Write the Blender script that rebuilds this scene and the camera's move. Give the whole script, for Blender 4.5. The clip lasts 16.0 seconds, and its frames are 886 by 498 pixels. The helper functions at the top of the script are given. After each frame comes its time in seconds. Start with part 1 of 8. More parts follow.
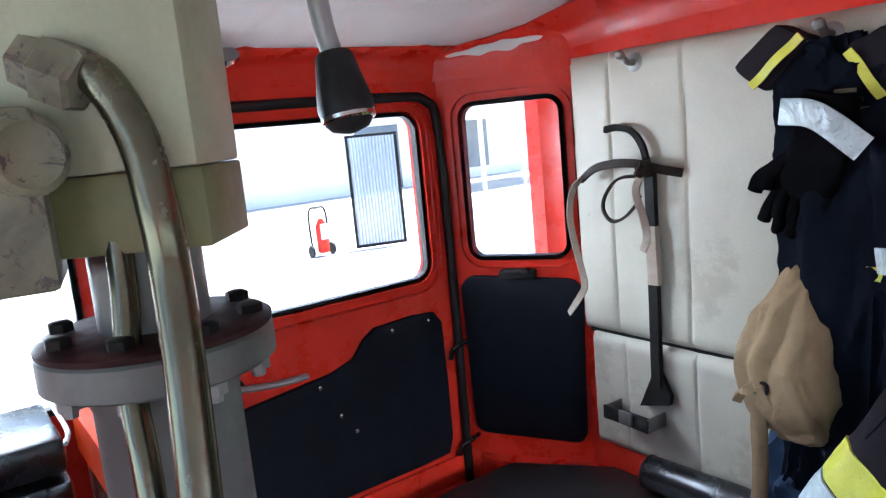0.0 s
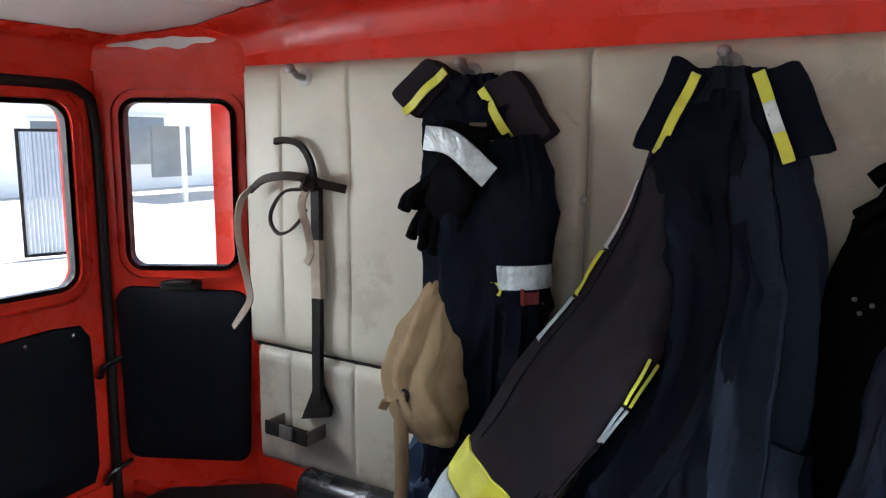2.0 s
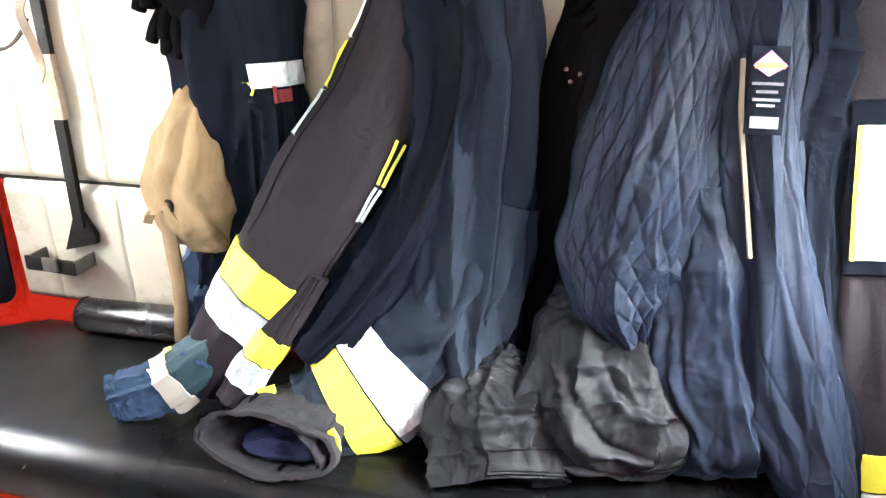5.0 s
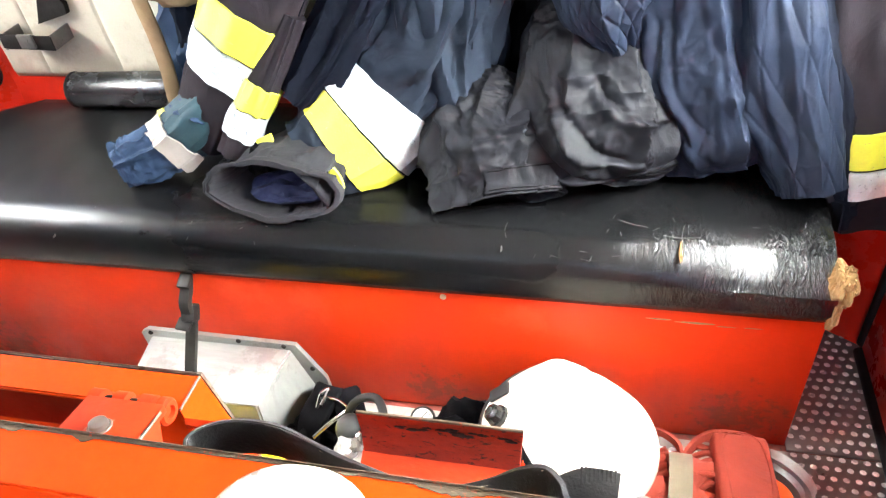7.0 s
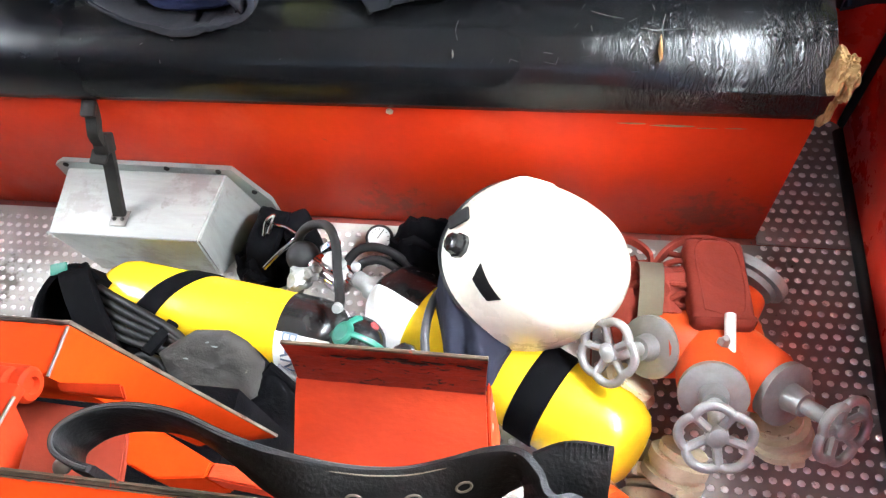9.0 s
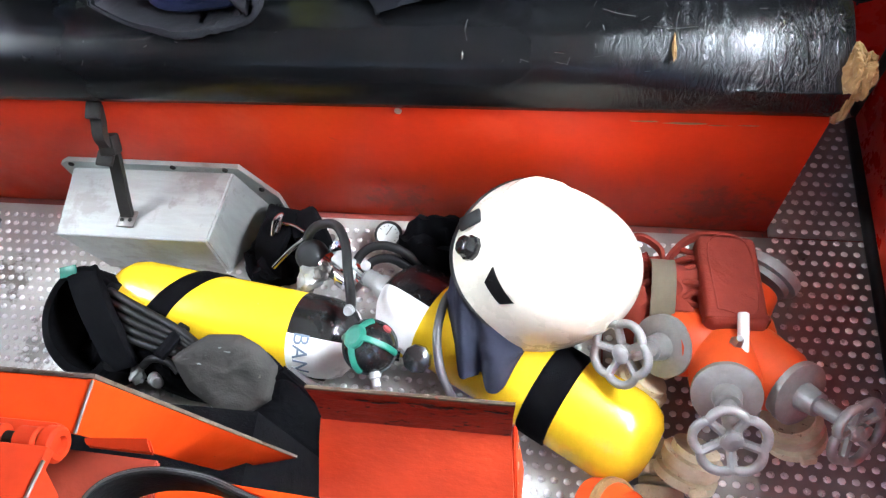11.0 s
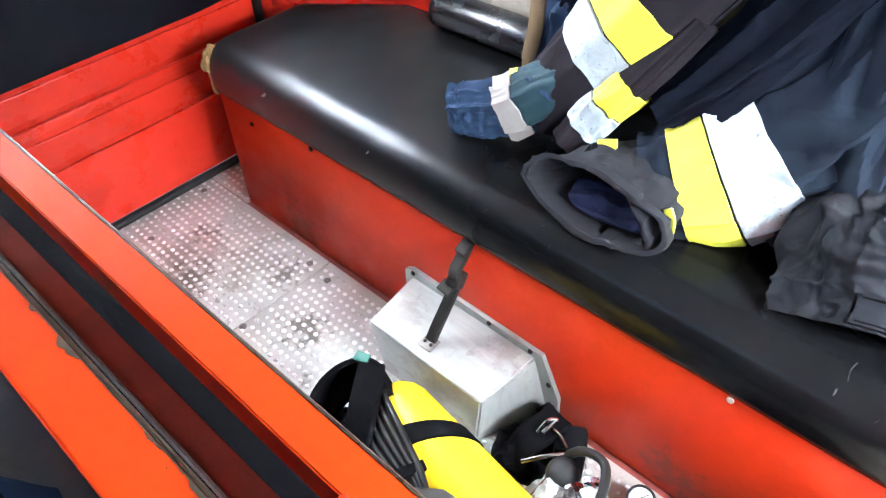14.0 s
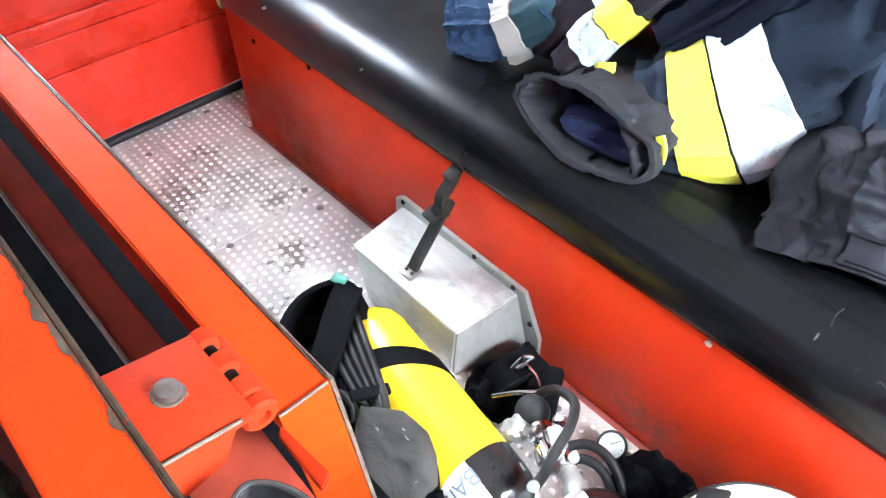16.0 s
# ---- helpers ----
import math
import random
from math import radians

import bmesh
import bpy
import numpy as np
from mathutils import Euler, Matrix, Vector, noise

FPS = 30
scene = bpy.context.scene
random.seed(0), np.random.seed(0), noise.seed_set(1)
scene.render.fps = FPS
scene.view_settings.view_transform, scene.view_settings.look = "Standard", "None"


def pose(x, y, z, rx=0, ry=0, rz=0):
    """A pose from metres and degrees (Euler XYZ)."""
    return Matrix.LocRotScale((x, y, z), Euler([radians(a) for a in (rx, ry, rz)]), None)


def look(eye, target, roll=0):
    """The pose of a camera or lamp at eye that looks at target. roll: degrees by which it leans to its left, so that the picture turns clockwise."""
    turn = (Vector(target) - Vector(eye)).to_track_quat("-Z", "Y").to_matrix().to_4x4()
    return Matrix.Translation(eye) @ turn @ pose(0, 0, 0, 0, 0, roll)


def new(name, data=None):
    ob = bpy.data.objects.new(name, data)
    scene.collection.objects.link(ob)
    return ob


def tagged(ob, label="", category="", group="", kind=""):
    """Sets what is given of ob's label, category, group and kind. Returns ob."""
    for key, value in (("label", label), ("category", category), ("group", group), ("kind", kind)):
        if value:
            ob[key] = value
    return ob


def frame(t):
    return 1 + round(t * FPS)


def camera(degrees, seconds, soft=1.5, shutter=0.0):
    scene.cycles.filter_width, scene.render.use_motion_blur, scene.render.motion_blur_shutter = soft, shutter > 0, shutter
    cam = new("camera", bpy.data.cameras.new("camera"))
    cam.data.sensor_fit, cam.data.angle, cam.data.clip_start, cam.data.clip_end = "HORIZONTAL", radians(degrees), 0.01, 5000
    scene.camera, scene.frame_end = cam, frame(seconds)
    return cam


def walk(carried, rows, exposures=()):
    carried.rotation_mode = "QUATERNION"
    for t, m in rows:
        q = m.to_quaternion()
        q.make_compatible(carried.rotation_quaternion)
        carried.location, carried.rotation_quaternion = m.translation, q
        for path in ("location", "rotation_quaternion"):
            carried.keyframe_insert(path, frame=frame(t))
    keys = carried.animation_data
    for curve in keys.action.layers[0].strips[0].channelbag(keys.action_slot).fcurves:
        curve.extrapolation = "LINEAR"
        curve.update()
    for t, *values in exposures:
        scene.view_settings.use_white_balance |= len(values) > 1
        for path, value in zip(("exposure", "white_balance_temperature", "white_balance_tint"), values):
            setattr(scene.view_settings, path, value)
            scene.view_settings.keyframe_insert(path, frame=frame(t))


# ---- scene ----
from mathutils.bvhtree import BVHTree

# ---- camera: seconds, place, turn ----
cam = camera(63.2, 16.0, soft=1.3)
PATH = [
    (0, (1.445, -0.922, 1.411), (-0.155, 0.23, 1.079), -5.4),
    (0.5, (1.442, -0.866, 1.39), (-0.078, 0.381, 1.029), -3.1),
    (1, (1.444, -0.867, 1.399), (0.084, 0.561, 1.063), -0.1),
    (1.5, (1.47, -0.859, 1.384), (0.268, 0.709, 1.075), 1.1),
    (2, (1.509, -0.849, 1.389), (0.494, 0.846, 1.075), 0.6),
    (2.5, (1.539, -0.849, 1.381), (0.742, 0.958, 1.066), 1.5),
    (3, (1.57, -0.83, 1.393), (0.938, 1.029, 1.01), -0.7),
    (3.2, (1.577, -0.839, 1.393), (1.0, 1.042, 1.032), -0.9),
    (5.3, (1.613, -0.885, 1.326), (1.155, 0.873, 0.488), -0.6),
    (5.5, (1.622, -0.89, 1.327), (1.126, 0.834, 0.443), -1.7),
    (6, (1.638, -0.926, 1.323), (1.141, 0.745, 0.342), -3.7),
    (6.5, (1.653, -0.923, 1.308), (1.157, 0.629, 0.149), -7.0),
    (7, (1.649, -0.902, 1.286), (1.192, 0.537, -0.026), -8.1),
    (7.5, (1.641, -0.861, 1.27), (1.241, 0.478, -0.161), -8.5),
    (8, (1.632, -0.809, 1.247), (1.275, 0.383, -0.319), -9.7),
    (8.5, (1.625, -0.767, 1.238), (1.32, 0.299, -0.427), -9.8),
    (9, (1.629, -0.742, 1.237), (1.32, 0.212, -0.493), -12.3),
    (9.2, (1.622, -0.737, 1.237), (1.313, 0.188, -0.509), -12.7),
    (11.5, (1.604, -0.698, 1.273), (1.287, 0.187, -0.492), -14.7),
    (12, (1.575, -0.707, 1.292), (1.12, 0.223, -0.419), -15.0),
    (12.5, (1.531, -0.739, 1.298), (0.989, 0.254, -0.351), -11.3),
    (13, (1.504, -0.72, 1.319), (0.834, 0.333, -0.243), -7.9),
    (13.5, (1.454, -0.753, 1.319), (0.629, 0.337, -0.141), -3.6),
    (14, (1.476, -0.744, 1.291), (0.47, 0.284, -0.098), -2.5),
    (14.5, (1.484, -0.729, 1.25), (0.453, 0.257, -0.151), 0.9),
    (15, (1.491, -0.71, 1.232), (0.463, 0.241, -0.197), 1.3),
    (15.5, (1.52, -0.716, 1.209), (0.488, 0.191, -0.245), 0.4),
    (16, (1.548, -0.706, 1.2), (0.53, 0.226, -0.248), -0.3),
]
walk(cam, [(t, look(eye, target, roll)) for t, eye, target, roll in PATH],
     exposures=[(0, 1.8, 5550, 10), (1.0, 1.3, 5950, 10), (2.0, 1.4, 6200, 10), (3, 2.4, 6350, 10), (5.5, 3.68, 6950, 10), (7.5, 3.68, 6950, 10), (9, 2.85, 6300, 10), (11.5, 2.55, 6000, 10), (12.5, 2.6, 6000, 10), (14.5, 3.3, 6000, 10), (16, 3.25, 6000, 10)])

# ---- world, sun and window light ----
SUN_TURN, SUN_UP = radians(0), radians(76)
world = bpy.data.worlds.new("sky")
scene.world = world
world.use_nodes = True
wn = world.node_tree.nodes
sky = wn.new("ShaderNodeTexSky")
sky.sky_type, sky.sun_disc, sky.sun_elevation, sky.sun_rotation = "NISHITA", False, SUN_UP, SUN_TURN
wn["Background"].inputs["Strength"].default_value = 0.15
world.node_tree.links.new(sky.outputs["Color"], wn["Background"].inputs["Color"])
sun = new("sun", bpy.data.lights.new("sun", "SUN"))
sun.data.energy, sun.data.angle, sun.data.color = 7.0, radians(0.6), (1.0, 0.95, 0.88)
sun.matrix_world = look((0.0, 4.5, 18), (0, 0, 0))


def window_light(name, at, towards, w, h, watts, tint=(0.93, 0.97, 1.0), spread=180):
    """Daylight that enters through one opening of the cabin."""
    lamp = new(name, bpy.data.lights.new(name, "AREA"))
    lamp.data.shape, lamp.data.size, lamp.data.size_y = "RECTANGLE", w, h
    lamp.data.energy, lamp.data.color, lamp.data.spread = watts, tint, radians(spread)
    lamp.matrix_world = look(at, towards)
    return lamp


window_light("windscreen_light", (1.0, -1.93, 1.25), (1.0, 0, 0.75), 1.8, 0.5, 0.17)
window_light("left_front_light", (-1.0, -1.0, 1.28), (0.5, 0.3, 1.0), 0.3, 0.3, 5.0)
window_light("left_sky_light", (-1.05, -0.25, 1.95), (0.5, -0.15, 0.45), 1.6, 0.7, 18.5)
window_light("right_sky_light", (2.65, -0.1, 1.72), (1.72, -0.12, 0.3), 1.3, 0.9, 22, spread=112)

# ---- building helpers ----
def ramp_mix(nt, fac, stops):
    r = nt.nodes.new("ShaderNodeValToRGB")
    el = r.color_ramp.elements
    while len(el) < len(stops):
        el.new(0.5)
    for e, (p, c) in zip(el, stops):
        e.position, e.color = p, (*c, 1)
    nt.links.new(fac, r.inputs["Fac"])
    return r.outputs["Color"]


def surface(name, base, other=None, worn=None, scale=7.0, fine=160.0, rough=0.5, spread=0.12, metal=0.0, bump=0.15,
            wear=0.68, spec=0.5, coat=0.0, stretch=(1, 1, 1), weave=0.0, pieces=0.0, crease=0.0):
    """A weathered surface: two tones in broad clouds, worn spots, fine grain in tone, gloss and relief."""
    m = bpy.data.materials.new(name)
    m.use_nodes = True
    nt = m.node_tree
    b = nt.nodes["Principled BSDF"]
    other = other or tuple(c * 0.8 for c in base)
    tc = nt.nodes.new("ShaderNodeTexCoord")
    mp = nt.nodes.new("ShaderNodeMapping")
    mp.inputs["Scale"].default_value = stretch
    nt.links.new(tc.outputs["Object"], mp.inputs["Vector"])

    def cloud(s, detail=5.0, r=0.6, d=0.0):
        n = nt.nodes.new("ShaderNodeTexNoise")
        n.inputs["Scale"].default_value, n.inputs["Detail"].default_value, n.inputs["Roughness"].default_value = s, detail, r
        n.inputs["Distortion"].default_value = d
        nt.links.new(mp.outputs["Vector"], n.inputs["Vector"])
        return n.outputs["Fac"]
    broad, grain = cloud(scale, 6, 0.62, 0.4), cloud(fine, 3)
    col = ramp_mix(nt, broad, [(0.34, base), (0.66, other)])
    if worn:
        spots = cloud(scale * 3.1, 8, 0.7, 0.8)
        f = nt.nodes.new("ShaderNodeMapRange")
        f.inputs["From Min"].default_value, f.inputs["From Max"].default_value = wear, wear + 0.05
        nt.links.new(spots, f.inputs["Value"])
        mx = nt.nodes.new("ShaderNodeMix")
        mx.data_type = "RGBA"
        nt.links.new(f.outputs["Result"], mx.inputs["Factor"])
        nt.links.new(col, mx.inputs["A"])
        mx.inputs["B"].default_value = (*worn, 1)
        col = mx.outputs["Result"]
    gm = nt.nodes.new("ShaderNodeMapRange")
    gm.inputs["To Min"].default_value, gm.inputs["To Max"].default_value = 0.90, 1.08
    nt.links.new(grain, gm.inputs["Value"])
    hv = nt.nodes.new("ShaderNodeHueSaturation")
    nt.links.new(col, hv.inputs["Color"])
    nt.links.new(gm.outputs["Result"], hv.inputs["Value"])
    col = hv.outputs["Color"]
    if pieces:
        oi = nt.nodes.new("ShaderNodeObjectInfo")
        pr = nt.nodes.new("ShaderNodeMapRange")
        pr.inputs["To Min"].default_value, pr.inputs["To Max"].default_value = 1 - pieces, 1 + pieces
        nt.links.new(oi.outputs["Random"], pr.inputs["Value"])
        h2 = nt.nodes.new("ShaderNodeHueSaturation")
        nt.links.new(col, h2.inputs["Color"])
        nt.links.new(pr.outputs["Result"], h2.inputs["Value"])
        col = h2.outputs["Color"]
    nt.links.new(col, b.inputs["Base Color"])
    rm = nt.nodes.new("ShaderNodeMapRange")
    rm.inputs["From Min"].default_value, rm.inputs["From Max"].default_value = 0.3, 0.7
    rm.inputs["To Min"].default_value, rm.inputs["To Max"].default_value = max(0.03, rough - spread), min(1, rough + spread)
    nt.links.new(cloud(scale * 2.3, 6, 0.65), rm.inputs["Value"])
    nt.links.new(rm.outputs["Result"], b.inputs["Roughness"])
    b.inputs["Metallic"].default_value = metal
    b.inputs["Specular IOR Level"].default_value = spec
    b.inputs["Coat Weight"].default_value = coat
    b.inputs["Coat Roughness"].default_value = 0.12
    height = grain
    if weave:
        wv = nt.nodes.new("ShaderNodeTexWave")
        wv.inputs["Scale"].default_value, wv.inputs["Distortion"].default_value = weave, 1.0
        nt.links.new(mp.outputs["Vector"], wv.inputs["Vector"])
        ad = nt.nodes.new("ShaderNodeMath")
        ad.operation = "MULTIPLY_ADD"
        ad.inputs[1].default_value = 0.6
        nt.links.new(wv.outputs["Fac"], ad.inputs[0])
        nt.links.new(grain, ad.inputs[2])
        height = ad.outputs["Value"]
    bp = nt.nodes.new("ShaderNodeBump")
    bp.inputs["Strength"].default_value, bp.inputs["Distance"].default_value = bump, 0.002
    nt.links.new(height, bp.inputs["Height"])
    last = bp
    if crease:
        cr = nt.nodes.new("ShaderNodeTexNoise")
        cr.inputs["Scale"].default_value, cr.inputs["Detail"].default_value, cr.inputs["Distortion"].default_value = 9, 3, 1.2
        nt.links.new(mp.outputs["Vector"], cr.inputs["Vector"])
        b2 = nt.nodes.new("ShaderNodeBump")
        b2.inputs["Strength"].default_value, b2.inputs["Distance"].default_value = crease, 0.02
        nt.links.new(cr.outputs["Fac"], b2.inputs["Height"])
        nt.links.new(bp.outputs["Normal"], b2.inputs["Normal"])
        last = b2
    nt.links.new(last.outputs["Normal"], b.inputs["Normal"])
    return m


def thing(name, at=(0, 0, 0), label="", category="", group="", kind="", turn=(0, 0, 0)):
    ob = new(name)
    ob.empty_display_size = 0.05
    ob.matrix_world = pose(*at, *turn)
    ob["base"] = [v for r in ob.matrix_world for v in r]
    return tagged(ob, label, category, group, kind)


def base_of(ob):
    while ob.parent:
        ob = ob.parent
    v = list(ob["base"])
    return Matrix([v[i:i + 4] for i in (0, 4, 8, 12)])


def part(name, bm, material, parent=None, label="", smooth=True, local=False, kind="", category="", angle=38):
    """One bmesh, in world places (local: in its thing's own), as one mesh object under a thing or a part."""
    me = bpy.data.meshes.new(name)
    if parent is not None and not local:
        bm.transform(base_of(parent).inverted())
    bmesh.ops.recalc_face_normals(bm, faces=bm.faces)
    bm.to_mesh(me)
    bm.free()
    me.materials.append(material)
    if smooth:
        me.shade_smooth()
        me.set_sharp_from_angle(angle=radians(angle))
    ob = new(name, me)
    ob.parent = parent
    return tagged(ob, label, category, "", kind)


def single(name, bm, material, label, category, group="", kind="", smooth=True, angle=38):
    """A thing of one piece, with its origin at its middle."""
    lo = Vector([min(v.co[k] for v in bm.verts) for k in range(3)])
    hi = Vector([max(v.co[k] for v in bm.verts) for k in range(3)])
    c = Vector(((lo.x + hi.x) / 2, (lo.y + hi.y) / 2, lo.z))
    bm.transform(Matrix.Translation(-c))
    ob = part(name, bm, material, None, label, smooth, True, kind, category, angle)
    ob.location = c
    return tagged(ob, "", "", group)


def box(lo, hi, bevel=0.0, m=None, bm=None, seg=2):
    bm2 = bmesh.new()
    bmesh.ops.create_cube(bm2, size=1)
    for v in bm2.verts:
        v.co = Vector([(lo[k] + hi[k]) / 2 + v.co[k] * (hi[k] - lo[k]) for k in range(3)])
    if bevel:
        bmesh.ops.bevel(bm2, geom=bm2.edges[:], offset=bevel, segments=seg, affect="EDGES", profile=0.5)
    if m:
        bm2.transform(m)
    return merge(bm, bm2)


def merge(bm, other):
    """Adds other to bm; either may be None."""
    if bm is None:
        return other
    me = bpy.data.meshes.new("tmp")
    other.to_mesh(me)
    bm.from_mesh(me)
    other.free()
    bpy.data.meshes.remove(me)
    return bm


def axes(d, ref=(0, 0, 1)):
    d = Vector(d).normalized()
    r = Vector(ref)
    if abs(d.dot(r)) > 0.95:
        r = Vector((0, 1, 0))
    a = r.cross(d).normalized()
    return a, d.cross(a).normalized(), d


def rings_to(bm, rings, closed=True, caps=True):
    loops = [[bm.verts.new(p) for p in ring] for ring in rings]
    for a, b in zip(loops, loops[1:]):
        n = len(a)
        for i in range(n if closed else n - 1):
            j = (i + 1) % n
            bm.faces.new((a[i], a[j], b[j], b[i]))
    if caps and closed:
        bm.faces.new(loops[0])
        bm.faces.new(loops[-1])
    return bm


def lathe(p, axis, profile, seg=28, bm=None, caps=True):
    """A turned form: profile of (height, radius) along axis from p."""
    bm = bm or bmesh.new()
    a, b, d = axes(axis)
    p = Vector(p)
    rs = []
    for h, r in profile:
        r = max(r, 1e-4)
        rs.append([p + d * h + (a * math.cos(t) + b * math.sin(t)) * r for t in [2 * math.pi * i / seg for i in range(seg)]])
    return rings_to(bm, rs, True, caps)


def rod(p0, p1, r, seg=16, bm=None, r1=None):
    p0, p1 = Vector(p0), Vector(p1)
    return lathe(p0, p1 - p0, [(0, r), ((p1 - p0).length, r1 or r)], seg, bm)


def spline(pts, n):
    """Points along a smooth curve through pts."""
    pts = [Vector(p) for p in pts]
    if len(pts) == 2:
        return [pts[0].lerp(pts[1], i / (n - 1)) for i in range(n)]
    ext = [pts[0] * 2 - pts[1]] + pts + [pts[-1] * 2 - pts[-2]]
    out = []
    for i in range(n):
        s = i / (n - 1) * (len(pts) - 1)
        k = min(int(s), len(pts) - 2)
        u = s - k
        p0, p1, p2, p3 = ext[k:k + 4]
        out.append(0.5 * (2 * p1 + (p2 - p0) * u + (2 * p0 - 5 * p1 + 4 * p2 - p3) * u * u + (3 * p1 - p0 - 3 * p2 + p3) * u ** 3))
    return out


def tube(pts, r, n=24, seg=10, bm=None, closed=False, flat=1.0, ref=(0, 0, 1)):
    """A hose, wire or strap swept along a smooth curve; flat squeezes it."""
    bm = bm or bmesh.new()
    c = spline(list(pts) + ([pts[0]] if closed else []), n)
    rs, last = [], None
    for i, p in enumerate(c):
        d = (c[min(i + 1, n - 1)] - c[max(i - 1, 0)]).normalized()
        if last is None:
            a, b, _ = axes(d, ref)
        else:
            a = (last - d * last.dot(d)).normalized()
            b = d.cross(a)
        last = a
        rs.append([p + a * math.cos(t) * r + b * math.sin(t) * r * flat for t in [2 * math.pi * k / seg for k in range(seg)]])
    return rings_to(bm, rs)


def strap(pts, w, th, up, n=40, bm=None):
    """A flat band of width w along a curve; up: the band's width direction (one vector, or one for each point)."""
    bm = bm or bmesh.new()
    c = spline(pts, n)
    ups = spline(up, n) if isinstance(up[0], (tuple, list)) else [Vector(up)] * n
    rs = []
    for i, p in enumerate(c):
        d = (c[min(i + 1, n - 1)] - c[max(i - 1, 0)]).normalized()
        u = (ups[i] - d * ups[i].dot(d)).normalized()
        q = d.cross(u) * th / 2
        u = u * w / 2
        rs.append([p + u + q, p + u * 0.9 + q * 1.6, p - u * 0.9 + q * 1.6, p - u + q, p - u - q, p + u - q])
    return rings_to(bm, rs)


def rrect(x0, y0, x1, y1, r, n=6, lean=0.0):
    """Corners of a rounded rectangle, counter-clockwise; lean shifts its top."""
    out = []
    for cx, cy, a0 in ((x1 - r, y0 + r, -90), (x1 - r, y1 - r, 0), (x0 + r, y1 - r, 90), (x0 + r, y0 + r, 180)):
        for i in range(n + 1):
            a = radians(a0 + 90 * i / n)
            x, y = cx + r * math.cos(a), cy + r * math.sin(a)
            out.append((x + lean * (y - y0) / max(y1 - y0, 1e-6), y))
    return out


def sheet(outer, holes, thick, m, bm=None):
    """A flat plate with holes; outlines in its plane, thickness along its normal, placed by m."""
    bm2 = bmesh.new()
    edges = []
    for loop in (outer, *holes):
        vs = [bm2.verts.new((x, y, 0)) for x, y in loop]
        edges += [bm2.edges.new((vs[i], vs[(i + 1) % len(vs)])) for i in range(len(vs))]
    bmesh.ops.triangle_fill(bm2, use_beauty=True, use_dissolve=False, edges=edges)
    ext = bmesh.ops.extrude_face_region(bm2, geom=bm2.faces[:])
    for v in ext["geom"]:
        if isinstance(v, bmesh.types.BMVert):
            v.co.z += thick
    bm2.transform(m)
    return merge(bm, bm2)


def band_ring(outline, inset, z0, z1, m, bm=None, soft=0.004):
    """A rounded moulding that follows an outline in a plane."""
    bm = bm or bmesh.new()
    n = len(outline)
    rs = []
    prof = [(0, z0), (0, z1 - soft), (inset * 0.25, z1), (inset * 0.75, z1), (inset, z1 - soft), (inset, z0)]
    for i in range(n):
        p, q, o = [Vector(outline[(i + k) % n]) for k in (-1, 0, 1)]
        t = (o - p).normalized()
        nrm = Vector((-t.y, t.x))
        rs.append([m @ Vector((q.x + nrm.x * w, q.y + nrm.y * w, z)) for w, z in prof])
    rs.append(rs[0])
    loops = [[bm.verts.new(p) for p in r] for r in rs[:-1]]
    for i in range(n):
        a, b = loops[i], loops[(i + 1) % n]
        for k in range(len(prof) - 1):
            bm.faces.new((a[k], a[k + 1], b[k + 1], b[k]))
    return bm


def pad_from(outline, m, thick, soft, bm=None, sag=0.0, seed=0):
    """An upholstered pad: an outline with a rounded, slightly uneven face."""
    bm = bm or bmesh.new()
    c = Vector((sum(p[0] for p in outline) / len(outline), sum(p[1] for p in outline) / len(outline)))
    rs = []
    for s, z in ((1.0, 0), (1.0, thick - soft), (1 - soft * 0.8, thick - soft * 0.3), (1 - soft * 3, thick), (0.75, thick * 1.05), (0.5, thick * 1.1), (0.25, thick * 1.12)):
        ring = []
        for x, y in outline:
            q = c + (Vector((x, y)) - c) * s
            ring.append(m @ Vector((q.x, q.y, z + sag * noise.noise((q.x * 14, q.y * 14, seed)))))
        rs.append(ring)
    return rings_to(bm, rs)

# ---- materials ----
RED = surface("red_paint", (0.46, 0.027, 0.005), (0.40, 0.022, 0.005), (0.16, 0.035, 0.022), 5, 90, 0.40, 0.12, 0, 0.06, 0.70, spec=0.12, coat=0.03)
RED_WALL = surface("red_body_paint", (0.59, 0.030, 0.013), (0.51, 0.023, 0.011), (0.20, 0.02, 0.015), 4, 60, 0.30, 0.10, 0, 0.05, 0.74, spec=0.22, coat=0.08)
RED_OLD = surface("worn_red_primer", (0.20, 0.035, 0.022), (0.13, 0.022, 0.016), (0.06, 0.03, 0.022), 14, 120, 0.55, 0.15, 0, 0.25, 0.60)
ORANGE = surface("orange_red_paint", (0.57, 0.047, 0.0035), (0.50, 0.038, 0.0035), (0.10, 0.03, 0.02), 9, 110, 0.55, 0.10, 0, 0.08, 0.69, spec=0.05)
RED_TRAY = surface("scratched_red_sheet", (0.58, 0.056, 0.014), (0.48, 0.043, 0.012), (0.22, 0.04, 0.02), 10, 130, 0.6, 0.1, 0, 0.2, 0.66, spec=0.15, stretch=(1, 2, 2))
DARKEDGE = surface("dark_chipped_edge", (0.060, 0.042, 0.026), (0.11, 0.085, 0.06), (0.30, 0.04, 0.012), 40, 220, 0.7, 0.1, 0.1, 0.3, 0.60, spec=0.15)
# darker red than the rails, for the trough's inner sheet
RED_TROUGH = surface("dark_red_trough_paint", (0.36, 0.030, 0.012), (0.27, 0.022, 0.010), (0.10, 0.02, 0.012), 12, 130, 0.6, 0.1, 0, 0.15, 0.66, spec=0.12)
